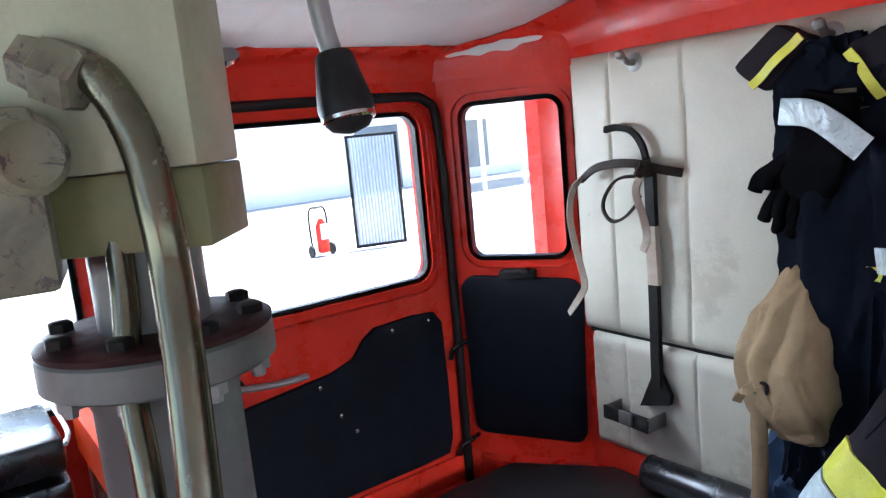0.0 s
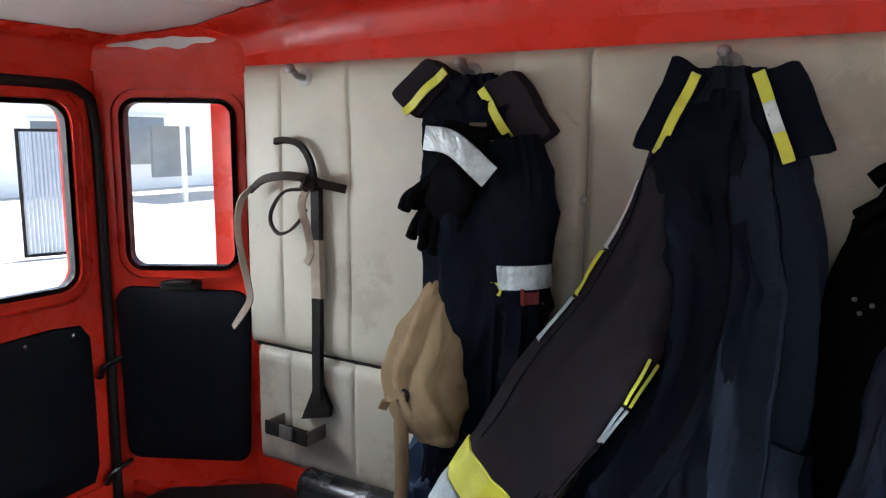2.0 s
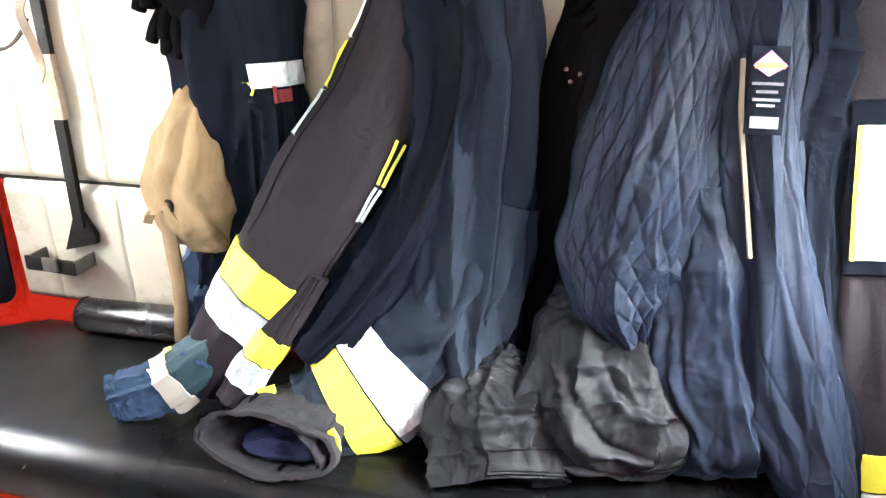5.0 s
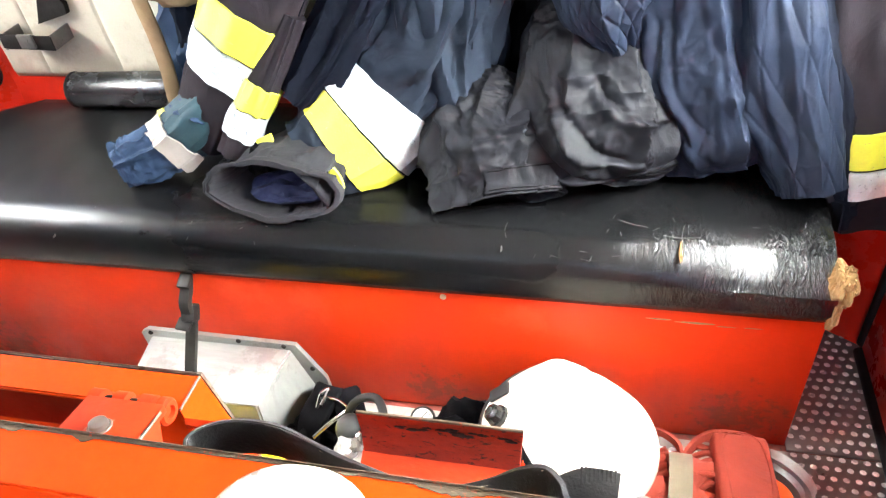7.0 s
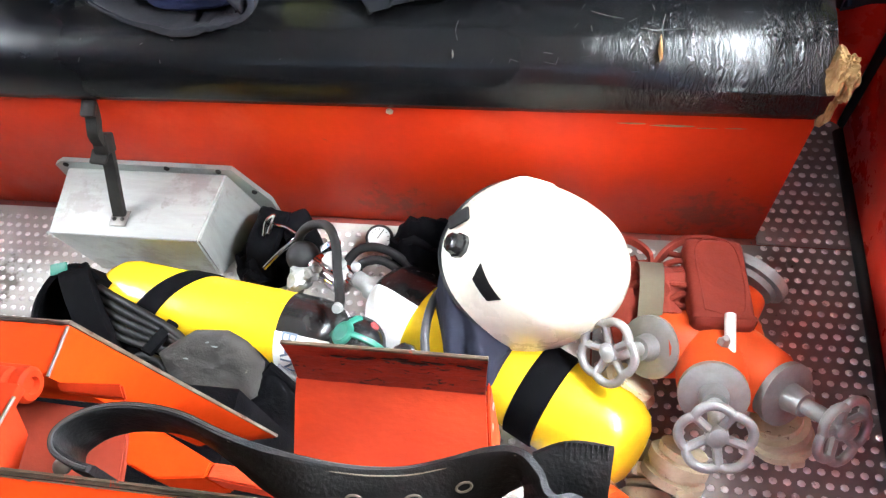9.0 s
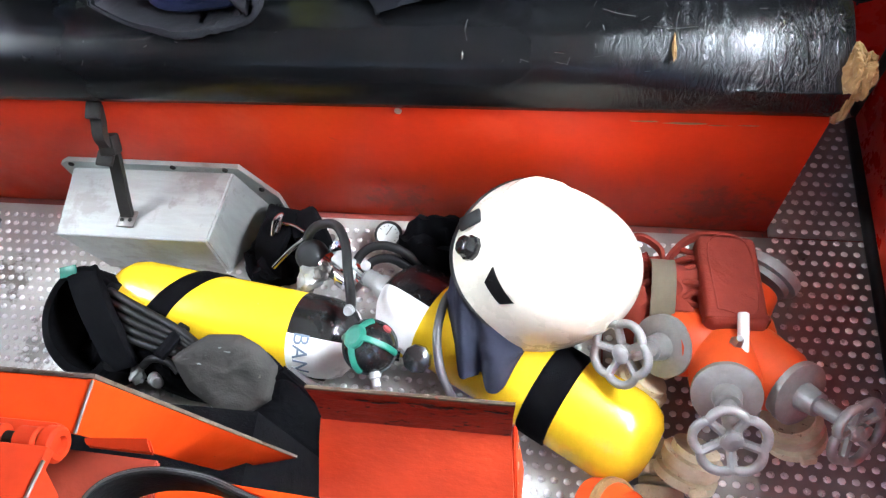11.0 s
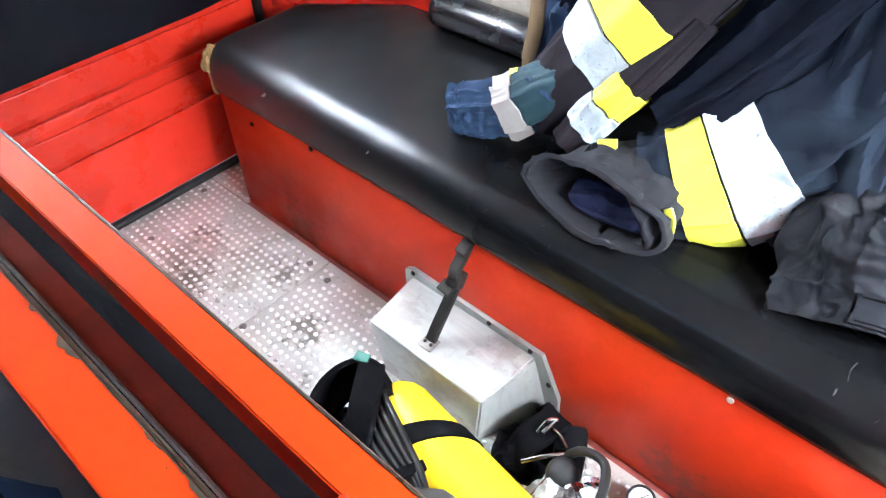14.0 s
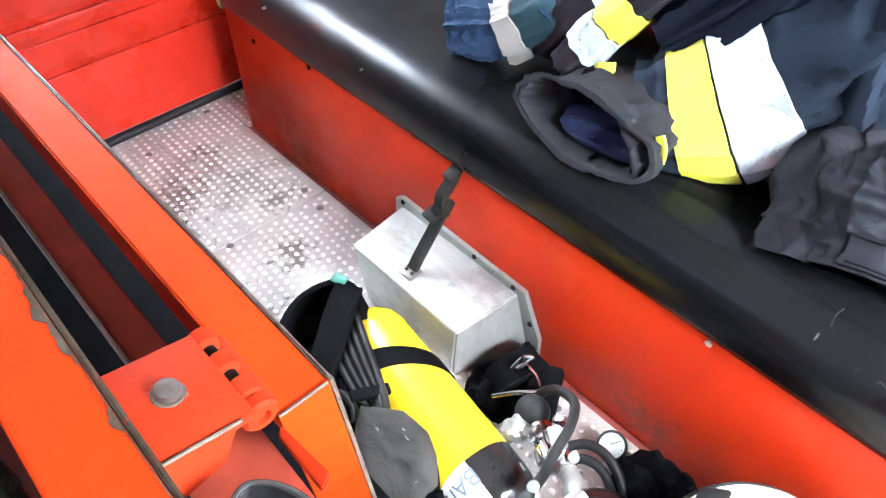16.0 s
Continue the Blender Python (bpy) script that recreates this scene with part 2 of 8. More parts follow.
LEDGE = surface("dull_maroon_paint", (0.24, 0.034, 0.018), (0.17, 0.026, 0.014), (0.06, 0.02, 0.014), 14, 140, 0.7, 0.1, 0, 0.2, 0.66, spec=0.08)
HINGERED = surface("matt_hinge_red", (0.46, 0.034, 0.007), (0.37, 0.027, 0.007), (0.20, 0.04, 0.02), 12, 120, 0.6, 0.1, 0, 0.12, 0.66, spec=0.08)
EDGE = surface("bare_worn_edge", (0.20, 0.17, 0.14), (0.12, 0.085, 0.06), (0.06, 0.035, 0.02), 30, 200, 0.5, 0.15, 0.5, 0.3, 0.6)
VINYL = surface("black_vinyl", (0.008, 0.008, 0.009), (0.011, 0.011, 0.011), None, 6, 420, 0.26, 0.05, 0, 0.10, 0.72, spec=0.55)
PAD = surface("navy_black_leatherette", (0.003, 0.0038, 0.007), (0.0045, 0.0053, 0.0092), (0.012, 0.012, 0.015), 8, 300, 0.6, 0.1, 0, 0.2, 0.72, spec=0.15)
CREAM = surface("off_white_vinyl", (0.45, 0.42, 0.332), (0.38, 0.352, 0.274), (0.25, 0.222, 0.175), 3.2, 220, 0.50, 0.10, 0, 0.14, 0.66)
ROOF = surface("white_headlining", (0.62, 0.60, 0.58), (0.55, 0.53, 0.51), (0.42, 0.40, 0.38), 3.5, 260, 0.55, 0.08, 0, 0.12, 0.72)
SEAM = surface("grey_seam_piping", (0.33, 0.31, 0.28), (0.24, 0.22, 0.20), None, 20, 200, 0.6)
RUBBER = surface("black_rubber", (0.006, 0.006, 0.006), (0.010, 0.010, 0.010), None, 12, 200, 0.55, 0.1, 0, 0.15, spec=0.3)
FOAM = surface("torn_yellow_foam", (0.32, 0.19, 0.07), (0.22, 0.115, 0.04), (0.42, 0.30, 0.15), 40, 180, 0.9, 0.05, 0, 0.9, 0.62)
PLATE = surface("stamped_aluminium", (0.47, 0.462, 0.42), (0.38, 0.372, 0.335), (0.10, 0.09, 0.075), 7, 150, 0.42, 0.14, 0.30, 0.2, 0.66)
STEEL = surface("brushed_steel", (0.375, 0.388, 0.368), (0.31, 0.32, 0.302), (0.27, 0.255, 0.23), 8, 240, 0.40, 0.10, 0.65, 0.12, 0.72, stretch=(1, 6, 1))
CHROME = surface("chrome", (0.62, 0.62, 0.62), (0.55, 0.55, 0.55), None, 20, 90, 0.14, 0.06, 1.0, 0.03)
IRON = surface("blackened_iron", (0.012, 0.011, 0.0105), (0.020, 0.018, 0.016), (0.09, 0.065, 0.05), 22, 160, 0.58, 0.12, 0.15, 0.3, 0.68, spec=0.12)
ALLOY = surface("cast_alloy", (0.31, 0.312, 0.30), (0.24, 0.24, 0.228), (0.16, 0.15, 0.13), 24, 200, 0.45, 0.12, 0.5, 0.35, 0.68)
TUBE = surface("nickelled_pipe", (0.19, 0.187, 0.128), (0.15, 0.147, 0.098), (0.16, 0.14, 0.10), 10, 140, 0.24, 0.06, 0.95, 0.05, 0.80)
GREYPAINT = surface("pale_grey_green_paint", (0.33, 0.345, 0.225), (0.27, 0.285, 0.18), (0.20, 0.19, 0.16), 7, 160, 0.5, 0.1, 0, 0.12, 0.67)
DRAB = surface("dull_olive_paint", (0.165, 0.165, 0.065), (0.13, 0.13, 0.05), None, 9, 140, 0.55)
CAST = surface("grey_cast_column", (0.14, 0.145, 0.13), (0.10, 0.105, 0.094), (0.14, 0.16, 0.14), 9, 150, 0.5, 0.12, 0.3, 0.25, 0.68)
GRIME = surface("flaking_cream_paint", (0.20, 0.19, 0.12), (0.11, 0.10, 0.065), (0.07, 0.06, 0.05), 14, 160, 0.6, 0.1, 0, 0.4, 0.56)
MAROON = surface("dark_maroon_gasket", (0.034, 0.012, 0.012), (0.024, 0.010, 0.010), None, 14, 160, 0.55, spec=0.15)
GLASS = bpy.data.materials.new("window_glass")
GLASS.use_nodes = True
gb = GLASS.node_tree.nodes["Principled BSDF"]
gb.inputs["Transmission Weight"].default_value, gb.inputs["Roughness"].default_value, gb.inputs["IOR"].default_value = 1.0, 0.02, 1.1
gb.inputs["Base Color"].default_value = (0.96, 0.98, 0.98, 1)

NAVY = surface("navy_turnout_cloth", (0.0046, 0.0060, 0.0100), (0.0066, 0.0083, 0.0136), (0.015, 0.015, 0.019), 5, 500, 0.85, 0.06, 0, 0.35, 0.74, spec=0.03, crease=0.35)
SLATE = surface("slate_blue_cloth", (0.0106, 0.0148, 0.0232), (0.0144, 0.0194, 0.0286), None, 5, 500, 0.82, 0.06, 0, 0.35, spec=0.05, crease=0.4)
PLUM = surface("faded_brown_black_cloth", (0.022, 0.018, 0.0215), (0.018, 0.0155, 0.0185), (0.031, 0.026, 0.029), 6, 500, 0.85, 0.06, 0, 0.35, 0.7, spec=0.05, crease=0.35)
CHAR = surface("charcoal_trouser_cloth", (0.0055, 0.0061, 0.0084), (0.0075, 0.0082, 0.0108), None, 7, 480, 0.60, 0.06, 0, 0.3, spec=0.14, crease=0.25)
LINING = surface("navy_quilted_lining", (0.0078, 0.0117, 0.0218), (0.0106, 0.0152, 0.0272), None, 6, 420, 0.50, 0.08, 0, 0.2, spec=0.12, crease=0.1)
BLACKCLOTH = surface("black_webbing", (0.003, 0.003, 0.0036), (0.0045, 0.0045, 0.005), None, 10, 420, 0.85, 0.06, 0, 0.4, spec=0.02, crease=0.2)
GREYCLOTH = surface("dusty_dark_grey_fabric", (0.030, 0.027, 0.025), (0.042, 0.038, 0.035), (0.13, 0.115, 0.10), 12, 300, 0.85, 0.05, 0, 0.4, 0.66, spec=0.2, crease=0.3)
YELLOW = surface("fluorescent_yellow_tape", (0.60, 0.60, 0.045), (0.50, 0.50, 0.045), (0.30, 0.30, 0.10), 26, 260, 0.5, 0.1, 0, 0.25, 0.62)
SILVER = surface("silver_reflective_tape", (0.55, 0.62, 0.63), (0.40, 0.46, 0.47), (0.20, 0.24, 0.25), 30, 260, 0.42, 0.12, 0.3, 0.3, 0.59, crease=0.9)
TAN = surface("tan_canvas", (0.255, 0.178, 0.098), (0.21, 0.142, 0.076), (0.19, 0.122, 0.065), 6, 380, 0.88, 0.05, 0, 0.5, 0.7, spec=0.2, crease=0.35)
STRAPTAN = surface("dirty_webbing_strap", (0.36, 0.29, 0.23), (0.27, 0.21, 0.16), (0.16, 0.12, 0.09), 20, 380, 0.85, 0.05, 0, 0.5, 0.62)
LEATHER = surface("brown_black_leather", (0.024, 0.014, 0.009), (0.015, 0.009, 0.006), (0.05, 0.034, 0.022), 18, 220, 0.62, 0.1, 0, 0.3, 0.68, spec=0.2)
PLACKET = surface("tan_zip_tape", (0.24, 0.20, 0.15), (0.18, 0.15, 0.11), None, 14, 400, 0.8, 0.05, 0, 0.3)
PLASTIC = surface("cloudy_plastic", (0.30, 0.30, 0.27), (0.22, 0.22, 0.20), None, 20, 100, 0.3, 0.08, 0, 0.1)
BLACKLEATHER = surface("black_leather_belt", (0.010, 0.010, 0.011), (0.016, 0.0155, 0.0155), (0.04, 0.038, 0.036), 16, 320, 0.5, 0.1, 0, 0.35, 0.7, spec=0.3)
HOSEGREY = surface("grey_rubber_hose", (0.055, 0.055, 0.056), (0.04, 0.04, 0.041), None, 12, 200, 0.4, 0.1, 0, 0.1, spec=0.4)
CURTAIN = surface("grey_navy_curtain_cloth", (0.026, 0.028, 0.044), (0.019, 0.021, 0.034), None, 8, 420, 0.8, 0.06, 0, 0.3, spec=0.15, crease=0.3)
BLUE = surface("blue_work_cloth", (0.015, 0.034, 0.072), (0.012, 0.027, 0.058), None, 9, 420, 0.8, 0.06, 0, 0.35, spec=0.25, crease=0.3)
RIMGREY = surface("grey_cuff_cloth", (0.021, 0.021, 0.0245), (0.016, 0.016, 0.019), None, 9, 420, 0.8, 0.06, 0, 0.35, spec=0.15, crease=0.3)
INDIGO = surface("indigo_lining", (0.004, 0.007, 0.024), (0.006, 0.009, 0.032), None, 9, 420, 0.8, 0.06, 0, 0.35, spec=0.2, crease=0.3)
TEAL = surface("dark_teal_cloth", (0.008, 0.036, 0.047), (0.007, 0.028, 0.038), None, 9, 420, 0.8, crease=0.3)
PRINTGREY = surface("grey_woven_print", (0.13, 0.135, 0.14), (0.10, 0.105, 0.11), None, 30, 420, 0.8)
GREIGE = surface("grey_trim_cloth", (0.30, 0.28, 0.25), (0.25, 0.23, 0.21), None, 9, 420, 0.8)
CYL = surface("yellow_cylinder_paint", (0.72, 0.47, 0.012), (0.66, 0.42, 0.012), (0.42, 0.28, 0.03), 7, 140, 0.22, 0.06, 0, 0.06, 0.77, coat=0.3)
BLACKPAINT = surface("black_gloss_paint", (0.010, 0.010, 0.010), (0.016, 0.016, 0.016), (0.30, 0.30, 0.28), 30, 140, 0.22, 0.08, 0, 0.06, 0.74)
WHITEPAINT = surface("white_gloss_paint", (0.74, 0.73, 0.70), (0.66, 0.65, 0.62), (0.40, 0.38, 0.34), 12, 140, 0.32, 0.08, 0, 0.05, 0.76)
HELMET = surface("glossy_cream_white_shell", (0.73, 0.70, 0.57), (0.68, 0.65, 0.53), (0.60, 0.56, 0.46), 6, 120, 0.28, 0.07, 0, 0.04, 0.80, coat=0.3)
GREENRUB = surface("green_rubber", (0.010, 0.13, 0.085), (0.008, 0.10, 0.065), None, 14, 160, 0.5)
POUCH = surface("brick_red_nylon", (0.22, 0.033, 0.020), (0.175, 0.027, 0.017), (0.13, 0.028, 0.018), 9, 320, 0.8, 0.08, 0, 0.4, 0.68, spec=0.15, crease=0.4)
COUPLING = surface("dirty_brass_alloy", (0.60, 0.53, 0.36), (0.46, 0.39, 0.25), (0.14, 0.09, 0.05), 26, 200, 0.45, 0.12, 0.2, 0.3, 0.62)
RED_RUST = surface("chipped_rusty_red", (0.27, 0.026, 0.010), (0.20, 0.022, 0.010), (0.035, 0.016, 0.011), 30, 160, 0.6, 0.1, 0, 0.3, 0.57, spec=0.15, stretch=(1, 3, 3))
KHAKI = surface("khaki_webbing", (0.14, 0.12, 0.075), (0.11, 0.09, 0.06), None, 14, 320, 0.85)
DIVIDER = surface("orange_cast_paint", (0.62, 0.075, 0.012), (0.52, 0.058, 0.010), (0.30, 0.06, 0.03), 12, 120, 0.46, 0.1, 0, 0.25, 0.70, spec=0.2)
DIAL = surface("gauge_face", (0.46, 0.47, 0.44), (0.40, 0.41, 0.39), None, 30, 160, 0.4)
INK = surface("faded_blue_ink", (0.10, 0.13, 0.18), (0.14, 0.17, 0.22), None, 30, 200, 0.6)
REDTAG = surface("dark_red_cloth", (0.22, 0.02, 0.02), (0.16, 0.015, 0.015), None, 14, 300, 0.8)
PINK = surface("violet_pink_print", (0.34, 0.16, 0.34), (0.30, 0.14, 0.32), None, 20, 300, 0.6)
ORANGEPRINT = surface("orange_print", (0.62, 0.15, 0.06), (0.55, 0.12, 0.05), None, 20, 300, 0.6)
CONCRETE = surface("yard_concrete", (0.46, 0.45, 0.42), (0.38, 0.37, 0.35), (0.26, 0.25, 0.24), 0.7, 30, 0.85, 0.05, 0, 0.3, 0.66)
PLASTER = surface("white_plaster", (0.82, 0.81, 0.78), (0.75, 0.74, 0.71), (0.62, 0.60, 0.57), 0.9, 40, 0.85, 0.05, 0, 0.2, 0.68)
SHUTTER = surface("grey_blue_steel", (0.40, 0.45, 0.50), (0.34, 0.38, 0.43), (0.28, 0.28, 0.28), 2.0, 40, 0.5, 0.1, 0.2, 0.1, 0.7)
DULLSTEEL = surface("dull_dirty_steel", (0.20, 0.19, 0.175), (0.13, 0.12, 0.11), (0.06, 0.045, 0.03), 14, 200, 0.4, 0.12, 0.7, 0.2, 0.62)
LEAF = surface("green_leaf", (0.07, 0.14, 0.05), (0.04, 0.09, 0.03), None, 3, 30, 0.6)
DARKGLASS = surface("dark_pane", (0.15, 0.165, 0.18), (0.20, 0.215, 0.23), None, 1.5, 30, 0.15)


def wear_and_sheen(mat, x0, x1, strength, stretch, x_end=None):
    """Crumpled, cracked relief that grows along x from x0 to x1."""
    nt = mat.node_tree
    b = nt.nodes["Principled BSDF"]
    old = b.inputs["Normal"].links[0].from_socket
    geo = nt.nodes.new("ShaderNodeNewGeometry")
    sx = nt.nodes.new("ShaderNodeSeparateXYZ")
    nt.links.new(geo.outputs["Position"], sx.inputs["Vector"])
    rng = nt.nodes.new("ShaderNodeMapRange")
    rng.inputs["From Min"].default_value, rng.inputs["From Max"].default_value = x0, x1
    rng.interpolation_type = "SMOOTHERSTEP"
    nt.links.new(sx.outputs["X"], rng.inputs["Value"])
    mp = nt.nodes.new("ShaderNodeMapping")
    mp.inputs["Scale"].default_value = stretch
    nt.links.new(geo.outputs["Position"], mp.inputs["Vector"])
    nz = nt.nodes.new("ShaderNodeTexNoise")
    nz.inputs["Scale"].default_value, nz.inputs["Detail"].default_value, nz.inputs["Distortion"].default_value = 1.0, 4, 1.5
    nt.links.new(mp.outputs["Vector"], nz.inputs["Vector"])
    mid = nt.nodes.new("ShaderNodeMath")
    mid.operation = "SUBTRACT"
    mid.inputs[1].default_value = 0.5
    nt.links.new(nz.outputs["Fac"], mid.inputs[0])
    ab = nt.nodes.new("ShaderNodeMath")
    ab.operation = "ABSOLUTE"
    nt.links.new(mid.outputs["Value"], ab.inputs[0])
    pw = nt.nodes.new("ShaderNodeMath")
    pw.operation = "POWER"
    pw.inputs[1].default_value = 0.5
    nt.links.new(ab.outputs["Value"], pw.inputs[0])
    pt = nt.nodes.new("ShaderNodeTexNoise")
    pt.inputs["Scale"].default_value, pt.inputs["Detail"].default_value = 11, 3
    nt.links.new(geo.outputs["Position"], pt.inputs["Vector"])
    pr = nt.nodes.new("ShaderNodeMapRange")
    pr.inputs["From Min"].default_value, pr.inputs["From Max"].default_value, pr.inputs["To Min"].default_value = 0.42, 0.60, 0.12
    nt.links.new(pt.outputs["Fac"], pr.inputs["Value"])
    pm = nt.nodes.new("ShaderNodeMath")
    pm.operation = "MULTIPLY"
    nt.links.new(pw.outputs["Value"], pm.inputs[0])
    nt.links.new(pr.outputs["Result"], pm.inputs[1])
    ml = nt.nodes.new("ShaderNodeMath")
    ml.operation = "MULTIPLY"
    nt.links.new(pm.outputs["Value"], ml.inputs[0])
    nt.links.new(rng.outputs["Result"], ml.inputs[1])
    bp = nt.nodes.new("ShaderNodeBump")
    bp.inputs["Strength"].default_value, bp.inputs["Distance"].default_value = strength, 0.008
    nt.links.new(ml.outputs["Value"], bp.inputs["Height"])
    nt.links.new(old, bp.inputs["Normal"])
    nt.links.new(bp.outputs["Normal"], b.inputs["Normal"])
    # polished by wear on the right; on the left, gloss stands in for sheen
    dull = b.inputs["Specular IOR Level"].default_value
    ends = []
    for e0, e1, top_ in ((x0, x1 + 0.1, 0.62), (0.80, 0.15, 1.0)):
        gl = nt.nodes.new("ShaderNodeMapRange")
        gl.inputs["From Min"].default_value, gl.inputs["From Max"].default_value = e0, e1
        gl.inputs["To Min"].default_value, gl.inputs["To Max"].default_value = dull, top_
        nt.links.new(sx.outputs["X"], gl.inputs["Value"])
        ends.append(gl.outputs["Result"])
    most = nt.nodes.new("ShaderNodeMath")
    most.operation = "MAXIMUM"
    nt.links.new(ends[0], most.inputs[0])
    nt.links.new(ends[1], most.inputs[1])
    nt.links.new(most.outputs["Value"], b.inputs["Specular IOR Level"])
    haze = nt.nodes.new("ShaderNodeMapRange")
    haze.inputs["From Min"].default_value, haze.inputs["From Max"].default_value = 1.0, 0.15
    haze.inputs["To Min"].default_value, haze.inputs["To Max"].default_value = 0.0, 0.20
    nt.links.new(sx.outputs["X"], haze.inputs["Value"])
    add = nt.nodes.new("ShaderNodeMath")
    if b.inputs["Roughness"].links:
        nt.links.new(b.inputs["Roughness"].links[0].from_socket, add.inputs[0])
    else:
        add.inputs[0].default_value = b.inputs["Roughness"].default_value
    nt.links.new(haze.outputs["Result"], add.inputs[1])
    nt.links.new(add.outputs["Value"], b.inputs["Roughness"])


def stain_and_shade(mat, spots, tone, amount=0.75, grainy=38.0):
    """Patches of another tone: dirt, stains and painted-in shade; spots are (x, y, z, radius)."""
    nt = mat.node_tree
    b = nt.nodes["Principled BSDF"]
    col = b.inputs["Base Color"].links[0].from_socket
    geo = nt.nodes.new("ShaderNodeNewGeometry")
    nz = nt.nodes.new("ShaderNodeTexNoise")
    nz.inputs["Scale"].default_value, nz.inputs["Detail"].default_value, nz.inputs["Roughness"].default_value = grainy, 6, 0.7
    nt.links.new(geo.outputs["Position"], nz.inputs["Vector"])
    for x, y, z, r in spots:
        ds = nt.nodes.new("ShaderNodeVectorMath")
        ds.operation = "DISTANCE"
        ds.inputs[1].default_value = (x, y, z)
        nt.links.new(geo.outputs["Position"], ds.inputs[0])
        rg = nt.nodes.new("ShaderNodeMapRange")
        rg.inputs["From Min"].default_value, rg.inputs["From Max"].default_value = r, 0.0
        rg.inputs["To Min"].default_value, rg.inputs["To Max"].default_value = -0.25, 0.16
        nt.links.new(ds.outputs["Value"], rg.inputs["Value"])
        ad = nt.nodes.new("ShaderNodeMath")
        nt.links.new(nz.outputs["Fac"], ad.inputs[0])
        nt.links.new(rg.outputs["Result"], ad.inputs[1])
        th = nt.nodes.new("ShaderNodeMapRange")
        th.inputs["From Min"].default_value, th.inputs["From Max"].default_value, th.inputs["To Max"].default_value = 0.50, 0.62, amount
        nt.links.new(ad.outputs["Value"], th.inputs["Value"])
        mx = nt.nodes.new("ShaderNodeMix")
        mx.data_type = "RGBA"
        nt.links.new(th.outputs["Result"], mx.inputs["Factor"])
        nt.links.new(col, mx.inputs["A"])
        mx.inputs["B"].default_value = (*tone, 1)
        col = mx.outputs["Result"]
    nt.links.new(col, b.inputs["Base Color"])


SCRATCH = surface("scuffed_vinyl_scratch", (0.030, 0.030, 0.029), (0.048, 0.047, 0.045), None, 40, 300, 0.6)
CUSHION = surface("cracked_black_vinyl", (0.0042, 0.0044, 0.0048), (0.0046, 0.0048, 0.0051), None, 6, 420, 0.235, 0.02, 0, 0.08, spec=0.13)
wear_and_sheen(CUSHION, 1.52, 1.95, 0.55, (75, 22, 30))
stain_and_shade(PLATE, [(0.13, -0.30, 0, 0.22), (0.27, -0.38, 0, 0.18), (0.30, -0.12, 0, 0.12), (0.48, -0.20, 0, 0.14), (0.02, -0.16, 0, 0.10), (0.62, -0.34, 0, 0.14), (2.08, -0.20, 0, 0.2), (1.45, -0.45, 0, 0.2), (2.05, 0.15, 0, 0.22)], (0.07, 0.055, 0.04))
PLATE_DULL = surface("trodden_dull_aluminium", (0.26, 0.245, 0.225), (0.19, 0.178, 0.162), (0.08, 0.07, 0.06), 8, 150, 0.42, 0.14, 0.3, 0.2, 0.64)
stain_and_shade(PLATE, [(0.05, -0.25, 0, 0.30), (0.22, -0.14, 0, 0.24), (0.15, -0.45, 0, 0.26)], (0.20, 0.17, 0.13), 0.55, 16)
STUD = surface("worn_bright_stud", (0.78, 0.77, 0.75), (0.64, 0.63, 0.61), (0.30, 0.29, 0.27), 9, 150, 0.30, 0.1, 0.4, 0.15, 0.70)
# soft paler red patches on the bench front
stain_and_shade(RED, [(0.92, 0, 0.31, 0.16), (1.08, 0, 0.30, 0.14), (1.50, 0, 0.31, 0.12), (0.45, 0, 0.24, 0.2)], (0.56, 0.075, 0.03), 0.18, 9)
stain_and_shade(RED, [(1.30, 0, 0.06, 0.16), (1.9, 0, 0.08, 0.2), (0.25, 0, 0.05, 0.2), (1.33, -0.67, 0.88, 0.03)], (0.13, 0.03, 0.018), 0.6, 40)
stain_and_shade(CREAM, [(0.30, 0.46, 0.60, 0.24), (0.62, 0.46, 0.60, 0.22), (0.50, 0.46, 1.02, 0.24), (0.20, 0.46, 0.78, 0.18), (0.95, 0.46, 1.22, 0.2), (1.5, 0.46, 1.45, 0.3)], (0.25, 0.215, 0.16), 0.4, 15)
# foot of the box front: brown dirt, plus the shade of its slope painted in
stain_and_shade(STEEL, [(0.72, -0.15, 0.02, 0.10), (0.84, -0.155, 0.015, 0.10), (0.95, -0.155, 0.02, 0.10), (0.72, -0.1, 0.16, 0.12), (0.95, -0.05, 0.16, 0.12), (0.85, -0.16, 0.06, 0.2)], (0.20, 0.185, 0.165), 0.5, 24)
stain_and_shade(HINGERED, [(1.312, -0.676, 0.892, 0.017)], (0.34, 0.24, 0.16), 0.7, 60)
stain_and_shade(TAN, [(0.74, 0.30, 0.80, 0.12), (0.70, 0.30, 1.0, 0.12)], (0.17, 0.11, 0.06), 0.45, 20)

# ---- the cabin: floor, walls, roof ----
XL, XR, YB, YF = -0.19, 2.19, 0.48, -2.0       # inner faces of the side walls, rear wall and front
CROWN = 0.105                                   # rise of the roof lining at mid width


def roof_z(x):
    u = (x - 1.0) / 1.12
    return 1.618 + CROWN * (1 - abs(u) ** 2.2)


